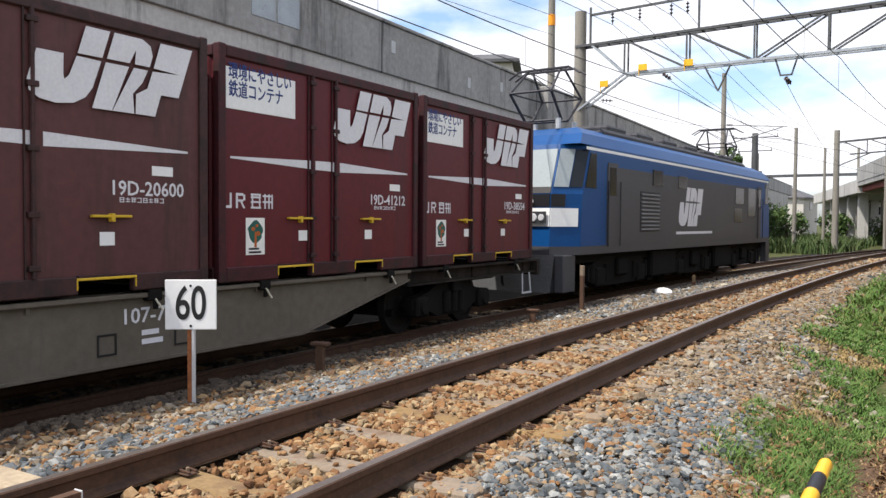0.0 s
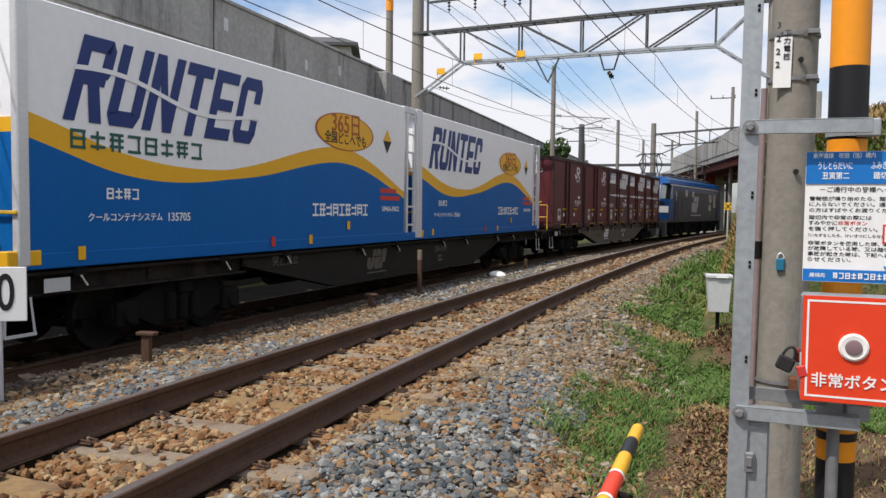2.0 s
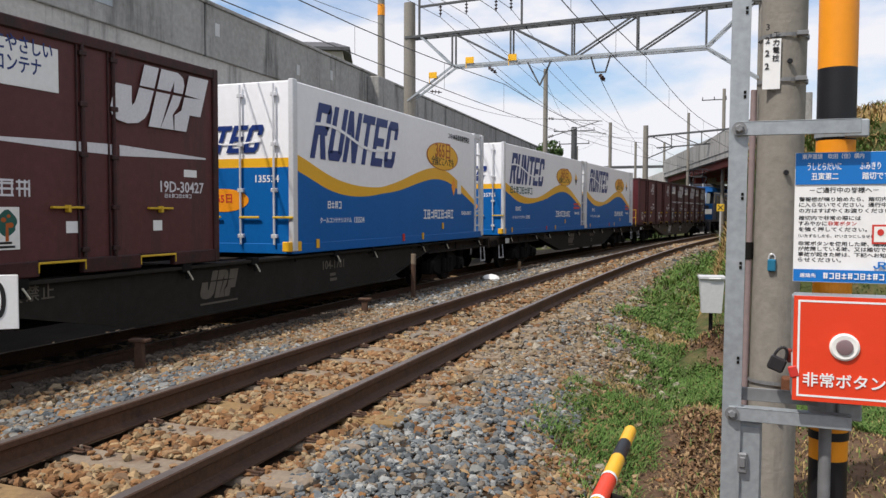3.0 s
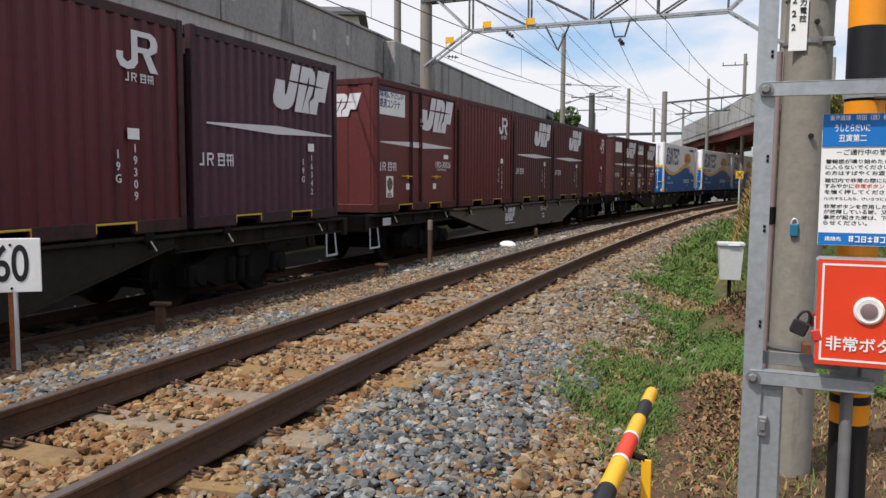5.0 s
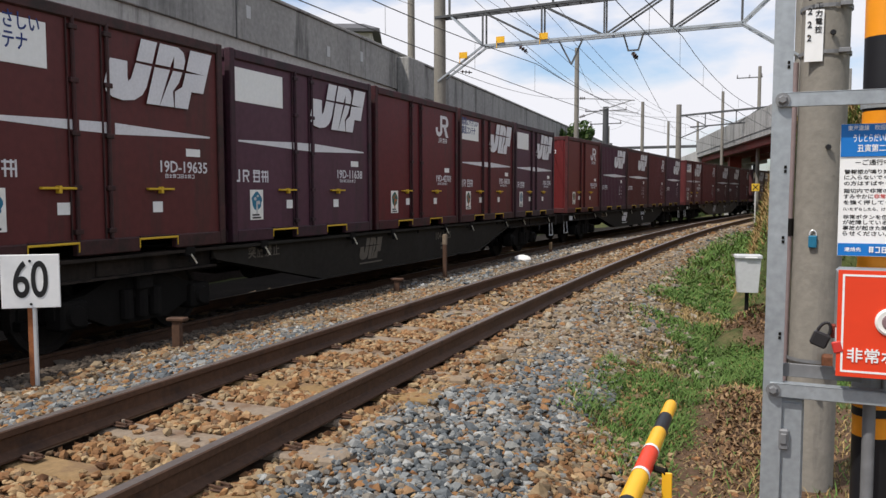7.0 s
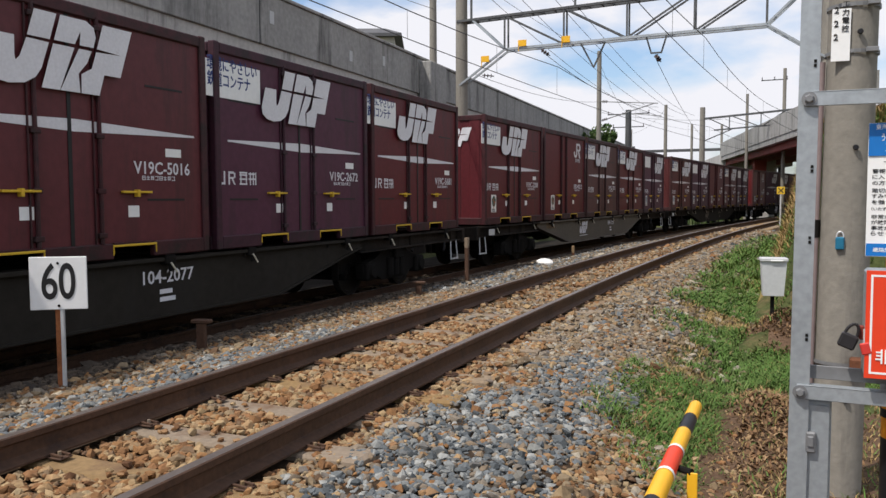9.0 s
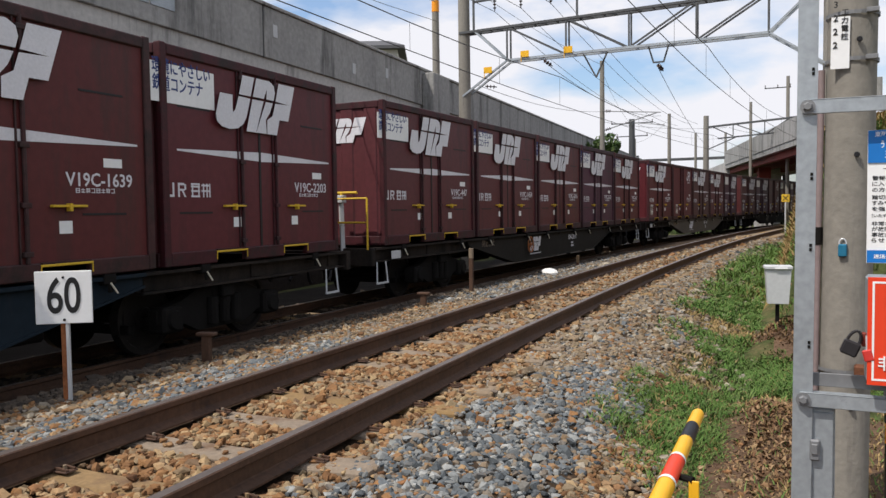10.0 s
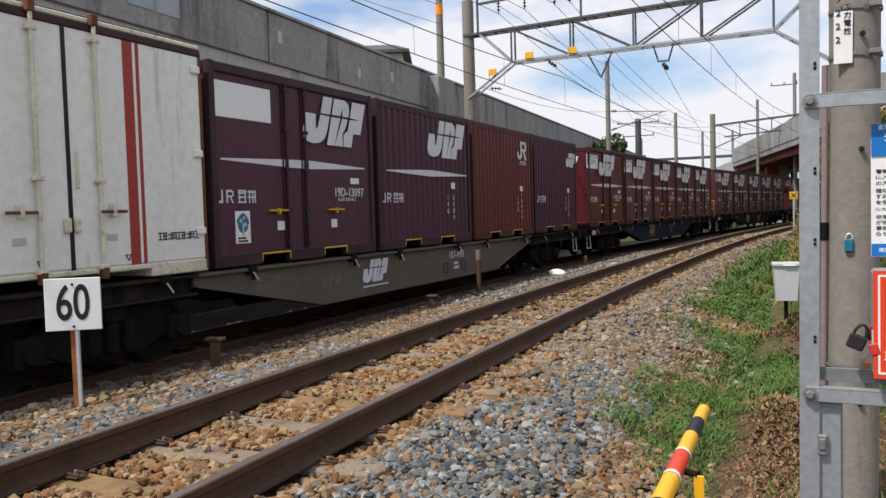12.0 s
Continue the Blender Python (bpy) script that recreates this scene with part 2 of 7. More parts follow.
    "soil": mat("grassy_soil", (0.06, 0.072, 0.026), 0.95, vary=0.5, scale=5, dirt=(0.16, 0.115, 0.06), dirt_amount=0.4, bump=0.8, bump_scale=30, spec=0.1),
    "bare_soil": mat("bare_brown_soil", (0.105, 0.066, 0.042), 0.95, vary=0.45, scale=7, dirt=(0.07, 0.05, 0.032), dirt_amount=0.4, bump=0.9, bump_scale=30, spec=0.1),
    # near-black concrete: the shade behind the train, put into the colour
    "shade_concrete": mat("shade_dark_concrete", (0.035, 0.029, 0.025), 0.95, vary=0.3, scale=3, dirt=(0.018, 0.016, 0.014), dirt_amount=0.4, streak=True, bump=0.3, spec=0.1),
    "dry_soil": mat("dry_grass_bank", (0.27, 0.19, 0.075), 0.95, vary=0.4, scale=4, dirt=(0.13, 0.12, 0.04), dirt_amount=0.4, bump=0.8, bump_scale=30, spec=0.1),
    "stone_warm": island_mat("warm_ballast_stone", [(0.098, 0.049, 0.025), (0.27, 0.144, 0.062), (0.155, 0.08, 0.038), (0.359, 0.259, 0.142), (0.213, 0.103, 0.046), (0.294, 0.224, 0.131), (0.123, 0.076, 0.046)]),
    "stone_grey": island_mat("grey_ballast_stone", [(0.041, 0.047, 0.05), (0.144, 0.158, 0.165), (0.076, 0.086, 0.092), (0.322, 0.325, 0.306), (0.099, 0.111, 0.117), (0.197, 0.146, 0.096), (0.188, 0.193, 0.18)]),
    "stone_pale": island_mat("dusty_ballast_stone", [(0.136, 0.101, 0.063), (0.24, 0.185, 0.117), (0.096, 0.071, 0.05), (0.336, 0.294, 0.225), (0.152, 0.134, 0.117), (0.216, 0.139, 0.072)]),
    # stones by the train: soot, with the train's shade painted in as well
    "stone_sooty": island_mat("shaded_sooty_ballast_stone", [(0.031, 0.025, 0.02), (0.066, 0.054, 0.042), (0.102, 0.079, 0.058), (0.043, 0.037, 0.032)]),
    "stone_white": mat("white_boulder", (0.7, 0.69, 0.66), 0.8, vary=0.15, scale=20),
    "grass": island_mat("grass_blade", [(0.05, 0.11, 0.02), (0.09, 0.17, 0.035), (0.065, 0.135, 0.022), (0.15, 0.21, 0.06), (0.055, 0.095, 0.022)], 0.7, 0, 0.2),
    "hay": island_mat("dry_grass_blade", [(0.26, 0.175, 0.075), (0.38, 0.27, 0.12), (0.15, 0.095, 0.05), (0.30, 0.21, 0.085), (0.12, 0.11, 0.04)], 0.8, 0, 0.2),
    "dead_leaf": island_mat("dead_leaf", [(0.06, 0.03, 0.018), (0.22, 0.13, 0.065), (0.10, 0.055, 0.03), (0.30, 0.20, 0.11), (0.14, 0.07, 0.035)], 0.8, 0, 0.15),
    "weed": island_mat("weed_blade", [(0.03, 0.06, 0.016), (0.06, 0.10, 0.03), (0.045, 0.075, 0.02), (0.10, 0.12, 0.05), (0.035, 0.055, 0.018)], 0.75, 0, 0.2),
    "leaf": island_mat("leaf", [(0.03, 0.07, 0.015), (0.06, 0.11, 0.025), (0.045, 0.085, 0.02), (0.09, 0.12, 0.035)], 0.6, 0, 0.3),
}


# ---- mesh building ----
class Shape:
    """Gathers vertices and faces for one mesh."""

    def __init__(self):
        self.v, self.f, self.k = [], [], []
        self.slot = 0

    def add(self, vs, fs):
        n = len(self.v)
        self.v += [tuple(p) for p in vs]
        self.f += [tuple(i + n for i in f) for f in fs]
        self.k += [self.slot] * len(fs)
        return self

    def box(self, x0, x1, y0, y1, z0, z1, bev=0.0, m=None):
        lo, hi = (min(x0, x1), min(y0, y1), min(z0, z1)), (max(x0, x1), max(y0, y1), max(z0, z1))
        b = min(bev, 0.45 * min(h - l for l, h in zip(lo, hi)))
        if b <= 0:
            vs = [(x, y, z) for x in (lo[0], hi[0]) for y in (lo[1], hi[1]) for z in (lo[2], hi[2])]
            fs = [(0, 1, 3, 2), (4, 6, 7, 5), (0, 4, 5, 1), (2, 3, 7, 6), (0, 2, 6, 4), (1, 5, 7, 3)]
        else:
            vs, idx = [], {}
            for sx in (0, 1):
                for sy in (0, 1):
                    for sz in (0, 1):
                        s = (sx, sy, sz)
                        for a in range(3):
                            p = [hi[i] - (b if i != a else 0) if s[i] else lo[i] + (b if i != a else 0) for i in range(3)]
                            idx[s, a] = len(vs)
                            vs.append(p)
            fs = []
            for a in range(3):
                u, w = (a + 1) % 3, (a + 2) % 3
                for s in (0, 1):
                    ring = []
                    for cu, cw in ((0, 0), (1, 0), (1, 1), (0, 1)):
                        c = [0, 0, 0]
                        c[a], c[u], c[w] = s, cu, cw
                        ring.append(idx[tuple(c), a])
                    fs.append(tuple(ring if s else ring[::-1]))
                for cu in (0, 1):
                    for cw in (0, 1):
                        c0, c1 = [0, 0, 0], [0, 0, 0]
                        c0[u] = c1[u] = cu
                        c0[w] = c1[w] = cw
                        c1[a] = 1
                        q = (idx[tuple(c0), u], idx[tuple(c1), u], idx[tuple(c1), w], idx[tuple(c0), w])
                        fs.append(q if cu == cw else q[::-1])
            for sx in (0, 1):
                for sy in (0, 1):
                    for sz in (0, 1):
                        s = (sx, sy, sz)
                        q = (idx[s, 0], idx[s, 1], idx[s, 2])
                        fs.append(q if (sx + sy + sz) % 2 else q[::-1])
        if m is not None:
            vs = [m @ Vector(p) for p in vs]
        return self.add(vs, fs)

    def tube(self, a, b, r0, r1=None, seg=10, caps=True):
        a, b = Vector(a), Vector(b)
        r1 = r0 if r1 is None else r1
        q = (b - a).to_track_quat("Z", "Y")
        vs = []
        for c, r in ((a, r0), (b, r1)):
            vs += [c + q @ Vector((r * math.cos(t), r * math.sin(t), 0)) for t in (2 * math.pi * i / seg for i in range(seg))]
        fs = [(i, (i + 1) % seg, seg + (i + 1) % seg, seg + i) for i in range(seg)]
        if caps:
            fs += [tuple(range(seg))[::-1], tuple(range(seg, 2 * seg))]
        return self.add(vs, fs)

    def beam(self, a, b, w, h=None):
        """A square bar from a to b."""
        a, b = Vector(a), Vector(b)
        h = h or w
        d = b - a
        q = d.to_track_quat("Y", "Z")
        m = Matrix.Translation(a) @ q.to_matrix().to_4x4()
        return self.box(-w / 2, w / 2, 0, d.length, -h / 2, h / 2, 0, m)

    def prism(self, pts, y0, y1):
        """A flat outline in x and z, thick from y0 (front) to y1 (back); counter-clockwise seen from -y."""
        n = len(pts)
        vs = [(x, y0, z) for x, z in pts] + [(x, y1, z) for x, z in pts]
        fs = [tuple(range(n)), tuple(range(n, 2 * n))[::-1]] + [(i, i + n, (i + 1) % n + n, (i + 1) % n) for i in range(n)]
        return self.add(vs, fs)

    def lathe(self, rings, axis="y", seg=20, center=(0, 0, 0)):
        """Rings of (position along the axis, radius)."""
        vs, fs = [], []
        for p, r in rings:
            for i in range(seg):
                c, s = r * math.cos(2 * math.pi * i / seg), r * math.sin(2 * math.pi * i / seg)
                q = {"x": (p, c, s), "y": (s, p, c), "z": (c, s, p)}[axis]
                vs.append(tuple(u + w for u, w in zip(q, center)))
        for j in range(len(rings) - 1):
            for i in range(seg):
                k = (i + 1) % seg
                fs.append((j * seg + i, j * seg + k, (j + 1) * seg + k, (j + 1) * seg + i))
        fs += [tuple(range(seg))[::-1], tuple(range((len(rings) - 1) * seg, len(rings) * seg))]
        return self.add(vs, fs)

    def mesh(self, name, *mats, smooth=False):
        me = bpy.data.meshes.new(name)
        me.from_pydata(self.v, [], self.f)
        for m in mats:
            me.materials.append(M[m] if isinstance(m, str) else m)
        if max(self.k, default=0):
            me.polygons.foreach_set("material_index", self.k)
        if smooth:
            me.shade_smooth()
            me.set_sharp_from_angle(angle=radians(38))
        me.update()
        return me


def thing(name, label, category, m=None, group="", kind="", mesh=None):
    ob = tagged(new(name, mesh), label, category, group, kind)
    if m is not None:
        ob.matrix_basis = m
    return ob


def part(name, mesh, parent, label="", m=None):
    ob = new(name, mesh)
    ob.parent = parent
    if m is not None:
        ob.matrix_basis = m
    return tagged(ob, label)


def text_mesh(body, size, material, align="CENTER", squeeze=1.0, thick=0.0015, spacing=1.0, fit=0.0, curve=2, lead=1.0):
    """Lettering that stands upright and faces -y."""
    cu = bpy.data.curves.new("lettering", "FONT")
    cu.body, cu.size, cu.align_x, cu.align_y = body, size, align, "CENTER"
    cu.extrude, cu.resolution_u, cu.space_line, cu.space_character = thick, curve, lead, spacing
    cu.offset = size * 0.012
    ob = bpy.data.objects.new("lettering", cu)
    scene.collection.objects.link(ob)
    bpy.context.view_layer.update()
    me = bpy.data.meshes.new_from_object(ob.evaluated_get(bpy.context.evaluated_depsgraph_get()))
    bpy.data.objects.remove(ob)
    bpy.data.curves.remove(cu)
    me.transform(Matrix.Rotation(math.pi / 2, 4, "X") @ Matrix.Diagonal((squeeze, 1, 1, 1)))
    if fit:
        xs = [v.co.x for v in me.vertices]
        k = fit / (max(xs) - min(xs))
        me.transform(Matrix.Diagonal((k, 1, k, 1)))
    me.materials.clear()
    me.materials.append(M[material])
    return me


# ---- the two tracks: arcs of 312 m radius ----
R0, TH0, CX, CY = 312.0, -0.0331, -2.896 + 312.0 * math.cos(-0.0331), 312.0 * math.sin(0.0331)
TRAIN_OFF, TRAIN_Z = -4.57, -0.498


def on_track(s, off=0.0):
    """The place (x, y) and heading at s metres along the near track, off metres to its right."""
    th = TH0 + s / R0
    return CX - (R0 - off) * math.cos(th), CY + (R0 - off) * math.sin(th), th


def to_track(x, y):
    dx, dy = CX - x, y - CY
    return (math.atan2(dy, dx) - TH0) * R0, R0 - math.hypot(dx, dy)


def smooth(a, b, v):
    t = min(1.0, max(0.0, (v - a) / (b - a)))
    return t * t * (3 - 2 * t)


PROFILE = [(-60, -0.9), (-9.5, -0.9), (-6.4, -0.85), (-5.9, -0.70), (-3.35, -0.70), (-2.95, -0.40), (-2.6, -0.34), (-1.75, -0.29), (-1.2, -0.20),
           (1.25, -0.20), (1.7, -0.27), (2.5, -0.52), (3.4, -0.55), (60, -0.6)]


def grass_edge(s, x, y):
    """How far from the near track's middle the grass begins."""
    return float(np.interp(s, (3.0, 4.8, 6.3, 12, 20, 40), (2.65, 2.25, 1.95, 1.7, 1.6, 1.8))) + 0.32 * noise.noise((x * 1.1, y * 0.6, 7)) + 0.12 * noise.noise((x * 4, y * 3, 8))


def bare_patch(x, y):
    """Trampled brown soil round the foot of the crossing post."""
    f = noise.noise((x * 2.3, y * 1.9, 5))
    return math.hypot(x + 0.12, y - 9.6) < 0.45 + 0.2 * f or x > -1.0 and y < 8 and (y < 4.5 + 0.5 * f or (x > -0.50 + 0.2 * f and y < 7.1 + 0.5 * f))


def bank_foot(s):
    """How far from the near track's middle the dry bank rises."""
    return float(np.interp(s, (12, 16, 26, 60), (2.7, 2.5, 2.1, 2.3)))


def ground_z(x, y):
    s, off = to_track(x, y) if math.hypot(x - CX, y - CY) < R0 + 60 and y > -60 else (y, 999)
    if off > 60 or off < -60:
        z = -0.75
    else:
        z = np.interp(off, [p[0] for p in PROFILE], [p[1] for p in PROFILE])
    rise = smooth(11.0, 13.0, s) * (1 - smooth(150, 230, s))
    if 2.0 < off < 80 and rise:
        z += rise * (min(3.0, max(0.0, (off - bank_foot(s)) * 4.5)) + min(2.6, max(0.0, (off - 3.7) * 0.33))) * (0.93 + 0.14 * noise.noise((x * 0.5, y * 0.5, 0)))
    z += 0.42 * math.exp(-((x + 0.12) ** 2 / 0.16 + (y - 9.65) ** 2 / 0.16)) + 0.10 * math.exp(-((x + 0.22) ** 2 / 0.06 + (y - 6.5) ** 2 / 0.25))
    z += 0.035 * noise.noise((x * 1.3, y * 1.3, 3)) if off < -6 or off > 1.6 else 0.0
    return float(z)


# ---- ground ----
def steps(lo, hi, fine_lo, fine_hi, d):
    a = list(np.arange(fine_lo, fine_hi + d / 2, d))
    w, v = d, fine_lo
    left = []
    while v > lo:
        w *= 1.35
        v -= w
        left.append(v)
    w, v = d, a[-1]
    right = []
    while v < hi:
        w *= 1.35
        v += w
        right.append(v)
    return left[::-1] + a + right


def ground():
    xs, ys = steps(-1500, 1500, -12, 9, 0.3), steps(-400, 2500, -3, 75, 0.4)
    s = Shape()
    vs = [(x, y, ground_z(x, y)) for y in ys for x in xs]
    n = len(xs)
    fs, ks = [], []
    for j in range(len(ys) - 1):
        for i in range(n - 1):
            fs.append((j * n + i, j * n + i + 1, (j + 1) * n + i + 1, (j + 1) * n + i))
            x, y = (xs[i] + xs[i + 1]) / 2, (ys[j] + ys[j + 1]) / 2
            sa, off = to_track(x, y)
            edge = grass_edge(sa, x, y)
            if -9 < off < edge and -60 < y < 260:
                # slot 3 is the bed coloured dark for the shade under the train
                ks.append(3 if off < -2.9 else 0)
            elif off >= edge and off < 40 and sa > 13 and noise.noise((x * 0.35, y * 0.35, 1)) > -0.25:
                ks.append(2)
            else:
                ks.append(4 if bare_patch(x, y) and -3 < y < 11 and x < 3 else 1)
    s.add(vs, fs)
    s.k = ks
    ob = thing("ground", "railway ground of ballast, grassy soil and a dry bank", "ground", kind="structure", mesh=s.mesh("ground", "bed", "soil", "dry_soil", "shaded_soot_bed", "bare_soil", smooth=True))
    return ob


ground()


# ---- rails and sleepers ----
RAIL_PROFILE = [(-0.0635, -0.153), (0.0635, -0.153), (0.0635, -0.142), (0.014, -0.122), (0.009, -0.115), (0.009, -0.05), (0.0325, -0.036),
                (0.0325, -0.006), (0.026, 0.0), (-0.026, 0.0), (-0.0325, -0.006), (-0.0325, -0.036), (-0.009, -0.05), (-0.009, -0.115), (-0.014, -0.122), (-0.0635, -0.142)]


def rail_mesh(off, z, s0, s1):
    sh = Shape()
    n = len(RAIL_PROFILE)
    count = int((s1 - s0) / 1.0)
    vs = []
    for i in range(count + 1):
        s = s0 + (s1 - s0) * i / count
        for u, w in RAIL_PROFILE:
            x, y, _ = on_track(s, off + u)
            vs.append((x, y, z + w))
    fs, ks = [], []
    for i in range(count):
        for j in range(n):
            k = (j + 1) % n
            fs.append((i * n + j, i * n + k, (i + 1) * n + k, (i + 1) * n + j))
            ks.append(1 if j == 8 else 0)
    sh.add(vs, fs)
    sh.k = ks
    return sh.mesh("rail", "rail_side", "rail_top")


def sleeper_mesh():
    s = Shape()
    prof = [(-0.12, -0.33), (0.12, -0.33), (0.105, -0.18), (0.09, -0.165), (-0.09, -0.165), (-0.105, -0.18)]
    cuts = [(-1.0, 0.0), (-0.97, 0.012), (-0.3, -0.012), (0.3, -0.012), (0.97, 0.012), (1.0, 0.0)]
    n = len(prof)
    vs = [(u, p, w + (dz if w > -0.3 else 0)) for u, dz in cuts for p, w in prof]
    fs = [(i * n + j, i * n + (j + 1) % n, (i + 1) * n + (j + 1) % n, (i + 1) * n + j) for i in range(len(cuts) - 1) for j in range(n)]
    fs += [tuple(range(n))[::-1], tuple(range((len(cuts) - 1) * n, len(cuts) * n))]
    return s.add(vs, fs).mesh("sleeper", "sleeper")


def clip_mesh():
    s = Shape()
    s.box(-0.05, 0.04, -0.04, 0.04, -0.165, -0.155, 0.003)
    s.beam((-0.045, -0.024, -0.150), (0.04, -0.024, -0.143), 0.014, 0.008)
    s.beam((-0.045, 0.024, -0.150), (0.04, 0.024, -0.143), 0.014, 0.008)
    s.slot = 1
    s.tube((0.0, 0, -0.155), (0.0, 0, -0.132), 0.010, seg=6)
    return s.mesh("rail_clip", "rail_side", "sleeper")


def tracks():
    sl, cl = sleeper_mesh(), clip_mesh()
    for name, off, z, lab, lo, hi, clip_hi in (("railway_track", 0.0, 0.0, "empty curved railway track with rusty rails on concrete sleepers", -4, 58, 24),
                                               ("railway_track", TRAIN_OFF, TRAIN_Z, "curved railway track under the freight train", 0, 60, 0)):
        t = thing(name, lab, "railway track", kind="structure")
        for side in (-1, 1):
            part("rail", rail_mesh(off + side * 0.566, z, -60, 250), t, "rusty rail with a worn dark head")
        s = lo
        while s < hi:
            x, y, th = on_track(s, off)
            o = part("sleeper", sl, t, m=pose(x, y, z, 0, 0, -math.degrees(th) + random.uniform(-0.6, 0.6)))
            if s < clip_hi:
                for u, turn in ((-0.675, 0), (-0.457, 180), (0.457, 0), (0.675, 180)):
                    part("rail_clip", cl, o, m=pose(u, 0, 0.006, 0, 0, turn))
            s += 0.62


# ---- loose stones of the ballast, and grass ----
def scatter(name, label, material, places, sizes, tall=0.75, seed=1, cut=False):
    """Many small angular stones as one mesh. places: (n, 3); sizes: (n,)."""
    rng = np.random.default_rng(seed)
    if cut:
        g = (1 + 5 ** 0.5) / 2
        base = np.array([(-1, g, 0), (1, g, 0), (-1, -g, 0), (1, -g, 0), (0, -1, g), (0, 1, g), (0, -1, -g), (0, 1, -g), (g, 0, -1), (g, 0, 1), (-g, 0, -1), (-g, 0, 1)]) * 0.5
        faces = np.array([(0, 11, 5), (0, 5, 1), (0, 1, 7), (0, 7, 10), (0, 10, 11), (1, 5, 9), (5, 11, 4), (11, 10, 2), (10, 7, 6), (7, 1, 8),
                          (3, 9, 4), (3, 4, 2), (3, 2, 6), (3, 6, 8), (3, 8, 9), (4, 9, 5), (2, 4, 11), (6, 2, 10), (8, 6, 7), (9, 8, 1)])
    else:
        base = np.array([(x, y, z) for x in (-1, 1) for y in (-1, 1) for z in (-1, 1)]) * 0.62
        faces = np.array([(0, 1, 3), (0, 3, 2), (4, 6, 7), (4, 7, 5), (0, 4, 5), (0, 5, 1), (2, 3, 7), (2, 7, 6), (0, 2, 6), (0, 6, 4), (1, 5, 7), (1, 7, 3)])
    c = len(base)
    n = len(places)
    v = base[None] * rng.uniform(0.5, 1.28, (n, c, 3)) * rng.uniform(0.62, 1.45, (n, 1, 3))
    q = rng.normal(size=(n, 4))
    q /= np.linalg.norm(q, axis=1)[:, None]
    w, a, b, d = q.T
    rot = np.stack([np.stack([1 - 2 * (b * b + d * d), 2 * (a * b - d * w), 2 * (a * d + b * w)], 1),
                    np.stack([2 * (a * b + d * w), 1 - 2 * (a * a + d * d), 2 * (b * d - a * w)], 1),
                    np.stack([2 * (a * d - b * w), 2 * (b * d + a * w), 1 - 2 * (a * a + b * b)], 1)], 1)
    v = np.einsum("nij,nkj->nki", rot, v)
    v[:, :, 2] *= tall
    v = v * sizes[:, None, None] * 0.5 + places[:, None, :]
    f = (faces[None] + c * np.arange(n)[:, None, None]).reshape(-1, 3)
    me = bpy.data.meshes.new(name)
    me.vertices.add(n * c)
    me.vertices.foreach_set("co", v.reshape(-1).astype(np.float32))
    me.loops.add(f.size)
    me.loops.foreach_set("vertex_index", f.reshape(-1).astype(np.int32))
    me.polygons.add(len(f))
    me.polygons.foreach_set("loop_start", np.arange(0, f.size, 3, dtype=np.int32))
    me.update(calc_edges=True)
    me.validate()
    me.shade_flat()
    me.materials.append(M[material])
    return thing(name, label, "gravel", kind="stuff", mesh=me)


def ballast():
    rng = np.random.default_rng(5)
    groups = {"stone_warm": [], "stone_grey": [], "stone_pale": [], "stone_sooty": []}

    def fill(s0, s1, o0, o1, density, size):
        n = int((s1 - s0) * (o1 - o0) * density)
        for s, off, r, sz in zip(rng.uniform(s0, s1, n), rng.uniform(o0, o1, n), rng.uniform(0, 1, n), rng.lognormal(0, 0.28, n)):
            d = size * sz
            if abs(abs(off) - 0.566) < 0.075:
                continue
            if s < (2.2 if off < -0.6 else 1.1) and abs(off) < 2.62:
                continue
            x0 = off
            ph = (s + 4.0) % 0.62
            over = abs(off) < 1.02 and min(ph, 0.62 - ph) < 0.11
            if over and r > (0.5 if abs(off) > 0.62 else 0.10) + 0.4 * noise.noise((x0 * 1.7, s * 1.7, 4)):
                continue
            if abs(off - TRAIN_OFF) < 0.72 and abs(abs(off - TRAIN_OFF) - 0.566) < 0.09:
                continue
            x, y, _ = on_track(s, off)
            edge = grass_edge(s, x, y)
            if off > edge and r > 0.22 * math.exp(-(off - edge) * 2.2):
                continue
            z = ground_z(x, y) + d * 0.15 + 0.02 * noise.noise((x * 4, y * 4, 2))
            if abs(off) < 0.5:
                z += 0.008
            if over:
                z += 0.028
            heap = noise.noise((x * 1.1, y * 0.55, 11))
            fleck = noise.noise((x * 5.0, y * 4.0, 14))
            # stones near the train get the colour that holds its shade and soot
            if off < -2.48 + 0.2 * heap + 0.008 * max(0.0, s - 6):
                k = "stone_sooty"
            elif abs(off) < 0.75:
                k = "stone_warm" if s < 9 + 6 * heap or r < 0.45 else "stone_pale"
            elif off > 0:
                u = off - 0.17 * heap
                pile = 0.86 + 0.10 * max(0.0, s - 3.5) < u < 1.92 and s < 6.3 + 0.8 * heap
                brown = math.exp(-((s - 5.45) / 0.35) ** 2 - ((off - 1.05) / 0.28) ** 2) > 0.45
                if pile and not brown:
                    k = "stone_grey" if r < 0.86 + 0.2 * fleck else "stone_warm"
                elif s < 7 and (off > 1.85 or off < 1.0 or brown):
                    k = "stone_warm" if r < 0.62 else ("stone_pale" if r < 0.9 else "stone_grey")
                else:
                    k = "stone_pale" if r < 0.72 + 0.3 * fleck else ("stone_grey" if r > 0.86 else "stone_warm")
            else:
                grey = off > -1.85 + 0.35 * heap and off < -0.8 and s < 7.0 + 3 * heap
                k = "stone_grey" if grey and r < 0.74 else ("stone_pale" if r < 0.62 else "stone_warm")
                # the same shade-and-soot colour thins out towards the near track
